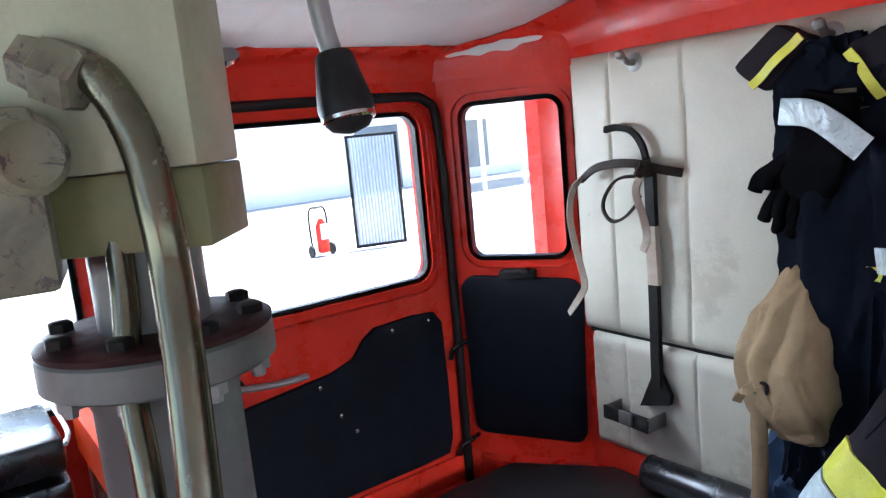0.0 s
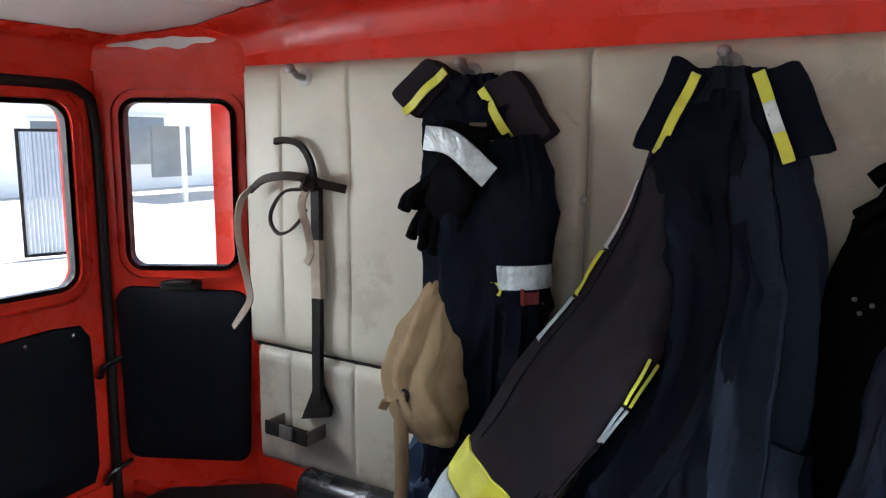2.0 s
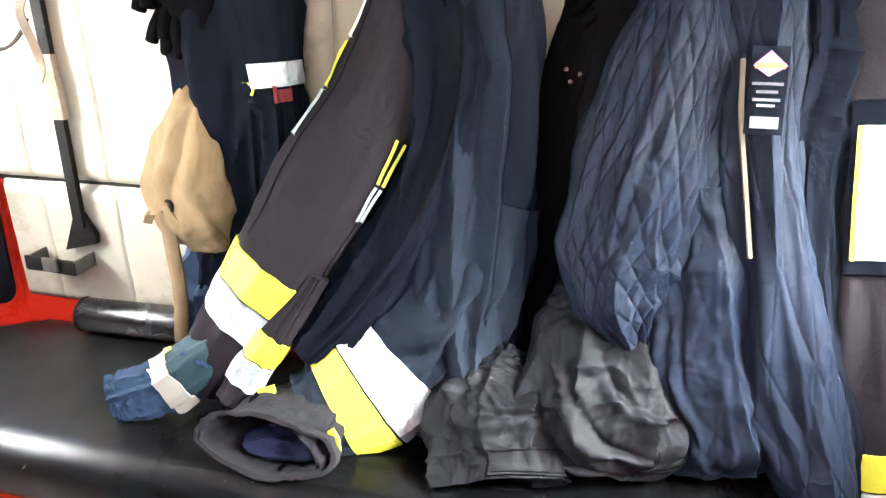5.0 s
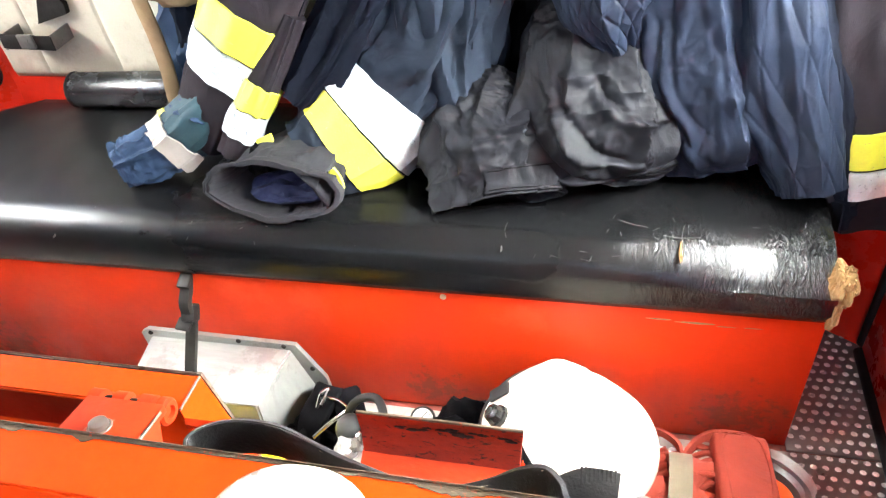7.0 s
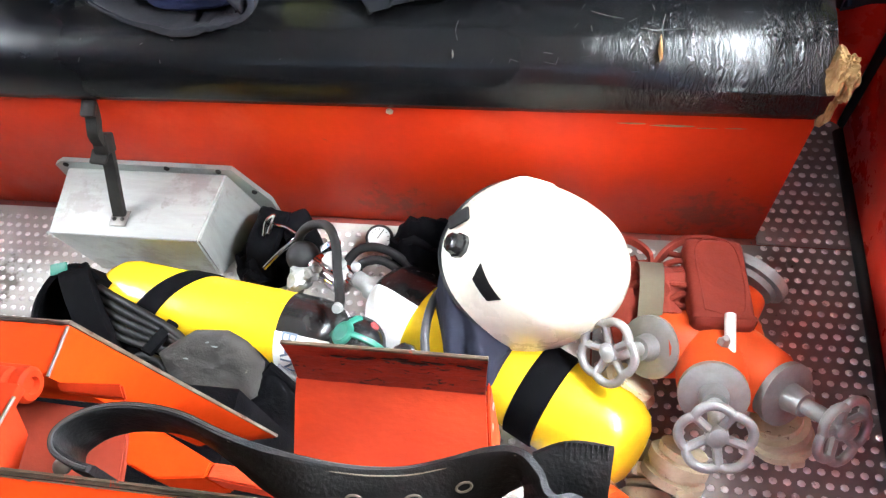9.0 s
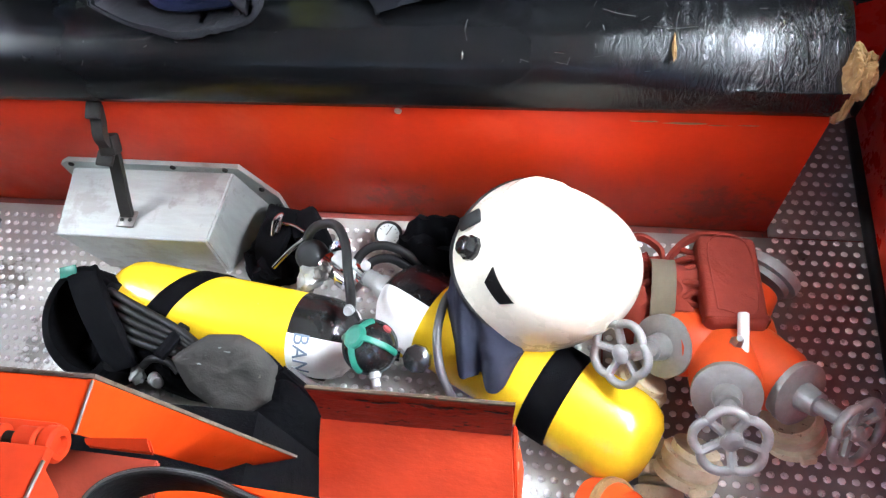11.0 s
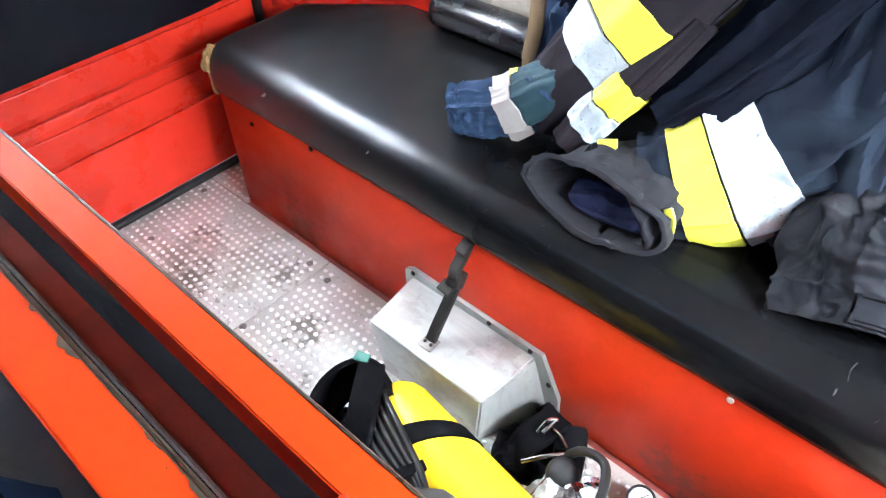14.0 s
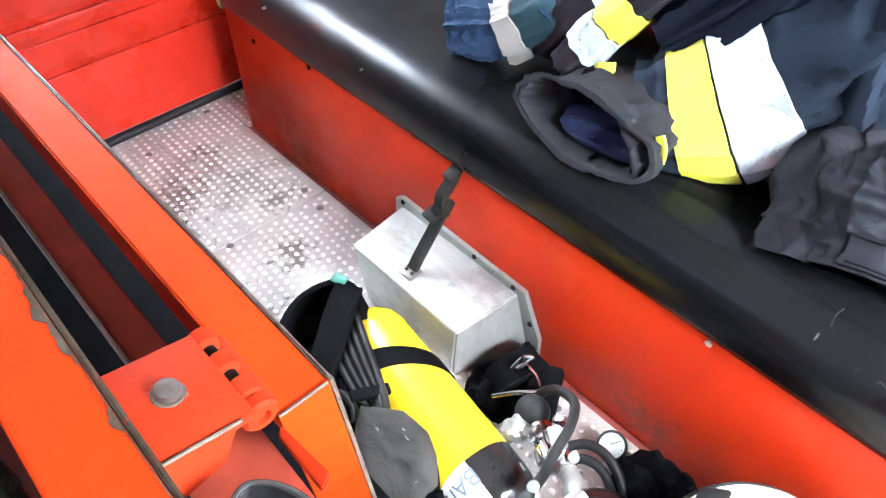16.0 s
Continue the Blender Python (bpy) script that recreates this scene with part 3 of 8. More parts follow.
# floor: stamped plates with round studs
floor = thing("floor", (1.0, -0.7, 0), "scuffed stamped aluminium cabin floor", "floor", kind="structure")
part("subfloor", box((XL - 0.05, YF - 0.05, -0.06), (XR + 0.05, YB + 0.3, -0.006)), RED_OLD, floor, smooth=False)
PLATES = [(XL + 0.004, 0.352), (0.356, 1.12), (1.124, 1.70), (1.704, XR - 0.004)]
for px0, px1 in PLATES:
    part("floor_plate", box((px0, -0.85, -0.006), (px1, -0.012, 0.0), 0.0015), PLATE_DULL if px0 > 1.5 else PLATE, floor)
    part("floor_plate", box((px0, -1.98, -0.006), (px1, -0.854, 0.0), 0.0015), PLATE, floor)
for px0, px1 in ((XL + 0.004, -0.004), (2.004, XR - 0.004)):
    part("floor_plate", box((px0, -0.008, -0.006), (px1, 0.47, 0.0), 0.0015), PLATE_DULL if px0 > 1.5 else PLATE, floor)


def stud_field():
    verts, faces = [], []
    step = 0.0215
    rows = int((0.45 + 0.62) / step)
    for j in range(rows):
        y = -0.62 + j * step
        for i in range(int((XR - XL) / step)):
            x = XL + 0.012 + i * step + (step / 2 if j % 2 else 0)
            if -0.02 < y and -0.01 < x < 2.01:
                continue
            if any(abs(x - e) < 0.006 for e in (0.354, 1.122, 1.702)) or x > XR - 0.008 or abs(y + 0.01) < 0.007:
                continue
            b = len(verts)
            r = 0.0062 + 0.0008 * noise.noise((x * 9, y * 9, 0))
            for rr, z in ((r, -0.0005), (r * 0.72, 0.0018), (r * 0.3, 0.0025)):
                for k in range(7):
                    a = 2 * math.pi * k / 7
                    verts.append((x + rr * math.cos(a) * 1.15, y + rr * math.sin(a), z))
            for ring in (0, 7):
                for k in range(7):
                    n = (k + 1) % 7
                    faces.append((b + ring + k, b + ring + n, b + ring + 7 + n, b + ring + 7 + k))
            faces.append(tuple(b + 14 + k for k in range(7)))
    me = bpy.data.meshes.new("studs")
    me.from_pydata([(x - 1.0, y + 0.7, z) for x, y, z in verts], [], faces)
    me.materials.append(STUD)
    me.shade_smooth()
    ob = new("studs", me)
    ob.parent = floor
    return tagged(ob, "rows of round pressed studs", kind="stuff")


stud_field()
for bx, by in ((0.363, -0.288), (-0.075, -0.27), (0.40, -0.06), (0.80, -0.52), (1.16, -0.06), (2.06, -0.05), (2.15, -0.3), (-0.14, -0.06), (0.32, -0.05)):
    part("floor_screw", lathe((bx, by, -0.001), (0, 0, 1), [(0, 0.009), (0.003, 0.009), (0.0045, 0.006)], 12), DULLSTEEL, floor)

# rear wall, red below the padded panels
wall_back = single("wall_back", box((0.0, YB, 0.0), (2.0, YB + 0.05, 1.62)), RED_WALL, "red painted rear wall of the crew cabin", "wall", kind="structure")


def side_frame(s):
    """Places (y, z) outlines on a side wall's inner face, thickness outwards; s: -1 left, 1 right."""
    x = XL if s < 0 else XR
    return Matrix(((0, 0, s, x), (1, 0, 0, 0), (0, 1, 0, 0), (0, 0, 0, 1)))


def diag_frame(s):
    """Places (along, z) outlines on the slanted rear corner wall."""
    a = Vector((XL, 0.28, 0)) if s < 0 else Vector((XR, 0.28, 0))
    b = Vector((0.13, YB, 0)) if s < 0 else Vector((1.87, YB, 0))
    d = (b - a).normalized()
    n = Vector((-d.y, d.x, 0)) if s < 0 else Vector((d.y, -d.x, 0))
    return Matrix(((d.x, 0, n.x, a.x), (d.y, 0, n.y, a.y), (0, 1, 0, 0), (0, 0, 0, 1))), (b - a).length


WIN = rrect(-0.54, 0.995, 0.205, 1.462, 0.055)            # crew door window
FWIN = rrect(-1.75, 0.905, -0.68, 1.462, 0.06)             # front door window
QW = rrect(0.062, 1.035, 0.352, 1.472, 0.045)             # rear corner window


def side(s):
    tag = "left" if s < 0 else "right"
    m = side_frame(s)
    w = thing("wall_" + tag, (XL if s < 0 else XR, -0.8, 0), "red painted cabin side wall", "wall", kind="structure")
    part("front_panel", sheet([(YF, 0), (-0.605, 0), (-0.605, 1.56), (YF, 1.56)], [FWIN], 0.05, m), RED_WALL, w)
    dm, dl = diag_frame(s)
    part("corner_panel", sheet([(0.0, 0), (dl, 0), (dl, 1.56), (0.0, 1.56)], [QW], 0.04, dm), RED_WALL, w)
    part("window_rim", band_ring(QW, -0.022, -0.012, 0.004, dm), RED_WALL, w)
    part("window_seal", band_ring(QW, 0.012, -0.016, 0.02, dm), RUBBER, w)
    part("front_window_seal", band_ring(FWIN, 0.014, -0.01, 0.02, m), RUBBER, w)
    pane = part("pane", sheet(QW, [], 0.004, dm @ Matrix.Translation((0, 0, 0.018))), GLASS, w)
    pane.visible_shadow = False
    pane = part("pane", sheet(FWIN, [], 0.004, m @ Matrix.Translation((0, 0, 0.018))), GLASS, w)
    pane.visible_shadow = False
    # padded trim under the corner window
    pts = rrect(0.028, 0.515, dl - 0.005, 0.985, 0.035, 5)
    pts = [(x + 0.010 * math.sin(y * 26 + x * 9), y + 0.006 * math.sin(x * 31)) for x, y in pts]
    trim = part("padded_trim", pad_from(pts, dm @ Matrix.Diagonal((1, 1, -1, 1)), 0.016, 0.006, None, 0.002, 3), PAD, w, "navy black padded trim")
    cat = box((0.15, 0.985, -0.035), (0.25, 1.008, -0.004), 0.004, dm)
    part("window_catch", box((0.17, 1.0, -0.045), (0.235, 1.012, -0.01), 0.003, dm, cat), IRON, w, "dark metal window catch")

    part("corner_post", sheet([(0.264, 0), (0.315, 0), (0.315, 1.60), (0.264, 1.60)], [], 0.05, m @ Matrix.Translation((0, 0, 0.004))), RED_WALL, w)

    # the crew door
    door = thing("door_1" if s < 0 else "door_2", (XL if s < 0 else XR, 0.27, 0.02), "red crew door with a black padded trim, closed", "door", kind="structure")
    part("door_skin", sheet([(-0.60, 0.02), (0.262, 0.02), (0.262, 1.56), (-0.60, 1.56)], [WIN], 0.045, m), RED_WALL, door)
    part("window_rim", band_ring(WIN, -0.03, -0.018, 0.004, m, None, 0.008), RED_WALL, door)
    part("window_seal", band_ring(WIN, 0.012, -0.008, 0.02, m), RUBBER, door)
    pane = part("pane", sheet(WIN, [], 0.004, m @ Matrix.Translation((0, 0, 0.02))), GLASS, door)
    pane.visible_shadow = False
    # pressed ribs and kick plate
    part("lower_panel", box((-0.585, 0.03, -0.014), (0.25, 0.238, -0.002), 0.006, m), RED_WALL, door)
    part("pressed_rib", box((-0.59, 0.252, -0.010), (0.255, 0.325, -0.001), 0.005, m), RED_WALL, door)
    part("pressed_rib", box((-0.59, 0.345, -0.018), (0.255, 0.372, -0.001), 0.008, m), RED_WALL, door)
    part("pressed_rib", box((-0.59, 0.385, -0.010), (0.255, 0.455, -0.001), 0.005, m), RED_WALL, door)
    # trim pad with its stepped top edge
    top = [(-0.58, 0.762), (-0.44, 0.785), (-0.14, 0.815), (-0.075, 0.835), (-0.035, 0.88), (0.0, 0.902), (0.12, 0.908), (0.195, 0.902), (0.218, 0.87)]
    outline = [(-0.58, 0.472), (-0.3, 0.470), (0.1, 0.470), (0.205, 0.476), (0.22, 0.52), (0.222, 0.7)] + top[::-1]
    part("padded_trim", pad_from(outline, m @ Matrix.Diagonal((1, 1, -1, 1)), 0.014, 0.005, None, 0.002, 1), PAD, door, "navy black padded trim with a stepped edge")
    for sy, sz in ((-0.40, 0.76), (-0.18, 0.79), (-0.13, 0.70), (-0.09, 0.645), (0.17, 0.885), (0.05, 0.885)):
        part("trim_screw", lathe(m @ Vector((sy, sz, -0.017)), m.to_3x3() @ Vector((0, 0, -1)), [(0, 0.006), (0.002, 0.006), (0.004, 0.003)], 10), CHROME, door)
    hd = tube([m @ Vector(p) for p in ((-0.385, 0.848, -0.012), (-0.375, 0.850, -0.035), (-0.30, 0.842, -0.042), (-0.22, 0.838, -0.036))], 0.013, 18, 10, None, False, 0.6)
    h = part("door_handle", hd, ALLOY, door, "chrome lever door handle")
    part("handle_rose", lathe(m @ Vector((-0.385, 0.848, 0.0)), m.to_3x3() @ Vector((0, 0, -1)), [(0, 0.02), (0.012, 0.017), (0.016, 0.01)], 16), IRON, h)
    part("lock_plate", box((-0.50, 0.80, -0.006), (-0.46, 0.875, 0.0), 0.003, m), ALLOY, door)
    part("sill_seal", tube([m @ Vector(p) for p in ((-0.60, 0.012, -0.012), (-0.2, 0.012, -0.012), (0.255, 0.012, -0.012))], 0.013, 20, 10), RUBBER, door, "black rubber sill seal")
    # rubber seal down the hinge edge, with hinge latches
    part("door_seal", tube([m @ Vector(p) for p in ((0.262, 0.03, -0.008), (0.268, 0.5, -0.012), (0.272, 1.0, -0.012), (0.268, 1.40, -0.012), (0.235, 1.485, -0.012), (0.12, 1.500, -0.010), (-0.3, 1.500, -0.010), (-0.59, 1.500, -0.010))], 0.013, 70, 10), RUBBER, door, "black rubber door seal")
    for lz in (0.785, 0.49):
        lt = tube([m @ Vector(p) for p in ((0.235, lz - 0.03, -0.016), (0.240, lz, -0.030), (0.285, lz + 0.014, -0.034), (0.33, lz + 0.018, -0.020))], 0.009, 18, 8, None, False, 0.7)
        part("hinge_strap", lt, BLACKPAINT, door, "glossy black curved hinge strap")


side(-1)
side(1)

# front of the cabin, behind the camera, with the windscreen
fm = Matrix(((1, 0, 0, 0), (0, 0, -1, YF), (0, 1, 0, 0), (0, 0, 0, 1)))
single("wall_front", sheet([(XL, 0), (XR, 0), (XR, 1.60), (XL, 1.60)], [rrect(0.02, 0.95, 1.98, 1.48, 0.08)], 0.05, fm), RED_WALL, "red painted front wall with the windscreen opening", "wall", kind="structure")

# roof lining: one crowned sheet with pressed seams, and the red coves round it
bm = bmesh.new()
NX, NY = 120, 100
grid = []
for j in range(NY + 1):
    y = YF + (0.42 - YF) * j / NY
    row = []
    for i in range(NX + 1):
        x = -0.12 + 2.24 * i / NX
        z = roof_z(x) + 0.004 * noise.noise((x * 2.2, y * 2.2, 4))
        for sx in (0.16, 0.72, 1.28, 1.84):
            z += 0.007 * math.exp(-((x - sx - 0.04 * math.sin(y * 3)) / 0.010) ** 2)
        for sy in (-0.95, -0.28, 0.20):
            z += 0.006 * math.exp(-((y - sy - 0.03 * x) / 0.010) ** 2)
        row.append(bm.verts.new((x, y, z)))
    grid.append(row)
for j in range(NY):
    for i in range(NX):
        bm.faces.new((grid[j][i], grid[j][i + 1], grid[j + 1][i + 1], grid[j + 1][i]))
ext = bmesh.ops.extrude_face_region(bm, geom=bm.faces[:])
for v in ext["geom"]:
    if isinstance(v, bmesh.types.BMVert):
        v.co.z += 0.03
ceiling = single("ceiling", bm, ROOF, "padded white vinyl roof lining with seams", "ceiling", kind="structure")


def cove(edge, wall, lip=0.012):
    """A curved red band from the wall head to the roof lining's edge, given as functions of a run 0 to 1."""
    bm = bmesh.new()
    n = 40
    rs = []
    for i in range(n + 1):
        u = i / n
        a, b = edge(u), wall(u)
        mid = Vector((b.x * 0.8 + a.x * 0.2, b.y * 0.8 + a.y * 0.2, a.z * 0.72 + b.z * 0.28))
        c = spline([b, mid, a], 9)
        out = (b - a)
        out.z = 0
        out = out.normalized() * 0.04 + Vector((0, 0, 0.03))
        rs.append(c + [p + out for p in reversed(c)])
    return rings_to(bm, rs)


single("trim_left", cove(lambda u: Vector((-0.105, YF + 2.43 * u, roof_z(-0.105) - 0.004)), lambda u: Vector((XL + 0.002, YF + 2.30 * u, 1.54))), RED_WALL, "curved red roof cove above the side wall", "trim", kind="structure")
single("trim_right", cove(lambda u: Vector((2.105, YF + 2.43 * u, roof_z(2.105) - 0.004)), lambda u: Vector((XR - 0.002, YF + 2.30 * u, 1.54))), RED_WALL, "curved red roof cove above the side wall", "trim", kind="structure")
single("trim_back", cove(lambda u: Vector((0.0 + 2.0 * u, 0.40, roof_z(0.0 + 2.0 * u) - 0.004)), lambda u: Vector((0.10 + 1.80 * u, YB + 0.005, 1.54))), RED_WALL, "curved red roof cove above the rear panels", "trim", kind="structure")
for s, nm in ((-1, "left"), (1, "right")):
    e0, e1 = ((-0.105, 0.30), (0.05, 0.405)) if s < 0 else ((2.105, 0.30), (1.95, 0.405))
    w0, w1 = ((XL, 0.27), (0.13, YB)) if s < 0 else ((XR, 0.27), (1.87, YB))
    single("trim_corner_" + nm, cove(lambda u: Vector((e0[0] + (e1[0] - e0[0]) * u, e0[1] + (e1[1] - e0[1]) * u, roof_z(e0[0] + (e1[0] - e0[0]) * u) - 0.007)),
           lambda u: Vector((w0[0] + (w1[0] - w0[0]) * u, w0[1] + (w1[1] - w0[1]) * u, 1.535))), RED_WALL, "curved red roof cove above the corner window", "trim", kind="structure")
# outer roof skin
single("roof_skin", box((XL - 0.08, YF - 0.08, 1.76), (XR + 0.08, YB + 0.1, 1.79), 0.01), RED_WALL, "red painted cabin roof skin", "roof", kind="structure")

# pale scar where paint came off above the corner window
def scar():
    bm = bmesh.new()
    rs = []
    for i in range(25):
        u = 0.05 + 0.85 * i / 24
        a = Vector((-0.105 + 0.155 * u, 0.30 + 0.105 * u, roof_z(-0.105 + 0.155 * u) - 0.007))
        b = Vector((XL + (0.13 - XL) * u, 0.27 + (YB - 0.27) * u, 1.535))
        mid = Vector((b.x * 0.8 + a.x * 0.2, b.y * 0.8 + a.y * 0.2, a.z * 0.72 + b.z * 0.28))
        c = spline([b, mid, a], 41)
        inn = (a - b)
        inn.z = 0
        inn = inn.normalized() * 0.0025 - Vector((0, 0, 0.0015))
        half = 6.5 * math.sin(math.pi * i / 24) ** 0.6 * (1 + 0.2 * math.sin(i * 0.9))
        rs.append([c[max(0, min(40, int(24 + half * k / 2)))] + inn for k in (-2, -1, 0, 1, 2)])
    return rings_to(bm, rs, False, False)


single("bare_paint_patch", scar(), ROOF, "pale patch of missing paint on the red cove", "paint patch", kind="structure")


# padded cream panels on the rear wall
def wall_panel(x0, x1, z0, z1, seams, label, seed):
    bm = bmesh.new()
    nx, nz = int((x1 - x0) / 0.004), int((z1 - z0) / 0.02)
    rows = []
    for j in range(nz + 1):
        z = z0 + (z1 - z0) * j / nz
        row = []
        for i in range(nx + 1):
            x = x0 + (x1 - x0) * i / nx
            e = min(x - x0, x1 - x, z - z0, z1 - z)
            d = 0.016 * min(1, (e / 0.014)) ** 0.5 if e > 0 else 0
            for s in seams:
                d -= 0.0042 * math.exp(-((x - s - 0.002 * math.sin(z * 9 + s * 7)) / 0.0035) ** 2) + 0.0015 * math.exp(-((x - s) / 0.014) ** 2)
            d += 0.0035 * noise.noise((x * 6, z * 4, seed)) * min(1, e / 0.05) + 0.0015 * noise.noise((x * 22, z * 18, seed + 3))
            row.append(bm.verts.new((x, YB - 0.004 - max(d, 0), z)))
        rows.append(row)
    for j in range(nz):
        for i in range(nx):
            bm.faces.new((rows[j][i], rows[j][i + 1], rows[j + 1][i + 1], rows[j + 1][i]))
    ext = bmesh.ops.extrude_face_region(bm, geom=bm.faces[:])
    for v in ext["geom"]:
        if isinstance(v, bmesh.types.BMVert):
            v.co.y = YB - 0.001
    return single("wall_panel", bm, CREAM, label, "wall panel", "padded rear wall panels", "structure", angle=60)


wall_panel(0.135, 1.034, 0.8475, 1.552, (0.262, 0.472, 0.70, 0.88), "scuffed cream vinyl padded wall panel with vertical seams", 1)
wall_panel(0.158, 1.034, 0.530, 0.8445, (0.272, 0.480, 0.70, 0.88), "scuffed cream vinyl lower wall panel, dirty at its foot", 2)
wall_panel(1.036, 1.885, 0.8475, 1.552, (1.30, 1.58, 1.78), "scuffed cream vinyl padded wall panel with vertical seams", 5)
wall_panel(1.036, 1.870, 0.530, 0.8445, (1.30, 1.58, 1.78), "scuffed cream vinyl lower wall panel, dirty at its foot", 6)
single("panel_joint", box((0.15, YB - 0.006, 0.838), (1.87, YB - 0.0035, 0.854)), IRON, "dark joint strip between the padded panels", "joint strip", kind="structure")
single("panel_joint", box((1.027, YB - 0.006, 0.856), (1.043, YB - 0.0035, 1.55)), SEAM, "joint strip between the padded panels", "joint strip", kind="structure")
for z in (1.27, 1.0):
    single("panel_screw", lathe((1.035, YB - 0.018, z), (0, -1, 0), [(0, 0.008), (0.003, 0.007), (0.004, 0.003)], 12), STEEL, "small steel screw in the panel joint", "screw", "panel screws")

# ceiling lamp and gear above the left door
lamp = thing("ceiling_lamp", (-0.08, -0.36, 1.60), "small oval dome lamp with a chrome ring, switched off", "lamp")
lm = pose(-0.085, -0.36, 1.612, 0, 42, 0)
part("ring", lathe(lm.translation, lm.to_3x3() @ Vector((0.2, 0, -1)), [(0, 0.05), (0.010, 0.05), (0.016, 0.042), (0.016, 0.036)], 24), CHROME, lamp)
part("lens", lathe(lm.translation, lm.to_3x3() @ Vector((0.2, 0, -1)), [(0.010, 0.040), (0.022, 0.034), (0.028, 0.018), (0.029, 0.002)], 24), WHITEPAINT, lamp, "frosted white lens")

single("underbody", box((XL - 0.02, YF + 0.05, -1.10), (XR + 0.02, YB + 0.04, -0.13), 0.03), RUBBER, "plain dark underbody of the cabin", "underbody", kind="structure")

# ---- the yard seen through the windows ----
single("ground", box((-60, -60, -1.16), (60, 60, -1.10)), CONCRETE, "sunlit pale concrete yard", "ground", kind="structure")
yard = thing("yard_building", (-14.2, 0, -1.1), "white plastered yard building with doors and windows", "building", kind="structure")
part("wall", box((-14.6, -14, -1.1), (-14.2, 18, 4.2)), PLASTER, yard)
part("roof", box((-15.0, -14.3, 4.2), (-13.5, 18.3, 4.4), 0.02), SHUTTER, yard)
for y0, y1, z0, z1 in ((2.3, 3.0, -0.1, 1.4), (-1.2, 0.6, -0.1, 1.4), (8.3, 9.6, -1.1, 1.0), (10.2, 11.8, -0.3, 1.2), (-5.4, -4.2, 0.0, 1.4)):
    w = part("window", box((-14.21, y0, z0), (-14.16, y1, z1), 0.01), DARKGLASS, yard)
    part("frame", box((-14.2, y0 - 0.08, z1), (-14.12, y1 + 0.08, z1 + 0.1), 0.01), WHITEPAINT, w)
for y0 in (3.5, 4.5):
    part("door_leaf", box((-14.21, y0, -1.1), (-14.14, y0 + 0.96, 1.7), 0.015), PLASTER, yard)
part("canopy", box((-12.6, 9.2, 1.55), (-10.4, 12.6, 1.72), 0.02), WHITEPAINT, yard)
part("canopy_panel", box((-10.5, 9.0, 0.9), (-10.4, 10.6, 1.55), 0.02), WHITEPAINT, yard)
for py in (9.3, 10.5):
    part("canopy_post", box((-10.5, py, -1.1), (-10.42, py + 0.08, 0.9)), WHITEPAINT, yard)
part("dark_doorway", box((-11.6, 9.4, -0.5), (-11.5, 10.4, 0.9)), DARKGLASS, yard)
yard.location, yard.scale = (-26.0, 0.61, -1.1), (1.7, 1.7, 1.35)
cab = thing("metal_gate", (-12.2, 7.6, -1.1), "tall pale grey-blue corrugated steel gate leaf", "gate")
gm = Matrix.Translation((-12.45, 6.75, 0)) @ Matrix.Rotation(radians(70), 4, "Z")
part("gate_frame", sheet([(0, -1.05), (1.15, -1.05), (1.15, 1.42), (0, 1.42)], [[(0.06, -0.98), (1.09, -0.98), (1.09, 1.36), (0.06, 1.36)]], 0.05, gm @ Matrix(((1, 0, 0, 0), (0, 0, 1, 0), (0, 1, 0, 0), (0, 0, 0, 1)))), IRON, cab)
for i in range(14):
    part("corrugation", lathe(gm @ Vector((0.10 + i * 0.073, 0.03, -0.99)), (0, 0, 1), [(0, 0.034), (2.36, 0.034)], 8), SHUTTER, cab)
ex = thing("fire_extinguisher", (-12.6, 6.02, -1.1), "red wheeled fire extinguisher standing in the yard", "fire extinguisher")
EX, EY = -12.6, 6.02
part("cylinder", lathe((EX, EY, -1.02), (0, 0, 1), [(0, 0.09), (0.03, 0.13), (0.58, 0.13), (0.68, 0.08), (0.74, 0.05)], 20), RED_WALL, ex)
part("frame", tube([(EX - 0.12, EY - 0.2, -1.05), (EX - 0.14, EY - 0.2, -0.15), (EX - 0.14, EY, -0.05), (EX - 0.14, EY + 0.2, -0.15), (EX - 0.12, EY + 0.2, -1.05)], 0.022, 30, 8), IRON, ex)
for wy in (-0.26, 0.24):
    part("wheel", lathe((EX - 0.1, EY + wy, -0.97), (0, 1, 0), [(0, 0.13), (0.05, 0.13)], 18), RUBBER, ex)
part("label", box((EX + 0.128, EY - 0.09, -0.72), (EX + 0.136, EY + 0.09, -0.38)), WHITEPAINT, ex, "white label")
ch = thing("plastic_chair", (-24.5, 7.3, -1.1), "red plastic garden chair standing in the yard", "chair")
part("seat", box((-24.75, 7.05, -0.70), (-24.25, 7.55, -0.64), 0.02), RED_WALL, ch)
part("backrest", box((-24.8, 7.05, -0.60), (-24.72, 7.55, 0.05), 0.02), RED_WALL, ch)
for lx in (-24.7, -24.3):
    for ly in (7.1, 7.5):
        part("leg", rod((lx, ly, -1.1), (lx, ly, -0.68), 0.03), RED_WALL, ch)
tr = thing("red_truck", (-1.2, 4.0, -1.1), "rear corner of a red fire truck parked outside", "truck")
part("body", box((-2.25, 2.5, -0.3), (0.0, 7.5, 2.1), 0.06), RED_WALL, tr)
part("skirt", box((-2.15, 2.55, -0.7), (-0.1, 7.4, -0.302), 0.03), RUBBER, tr)
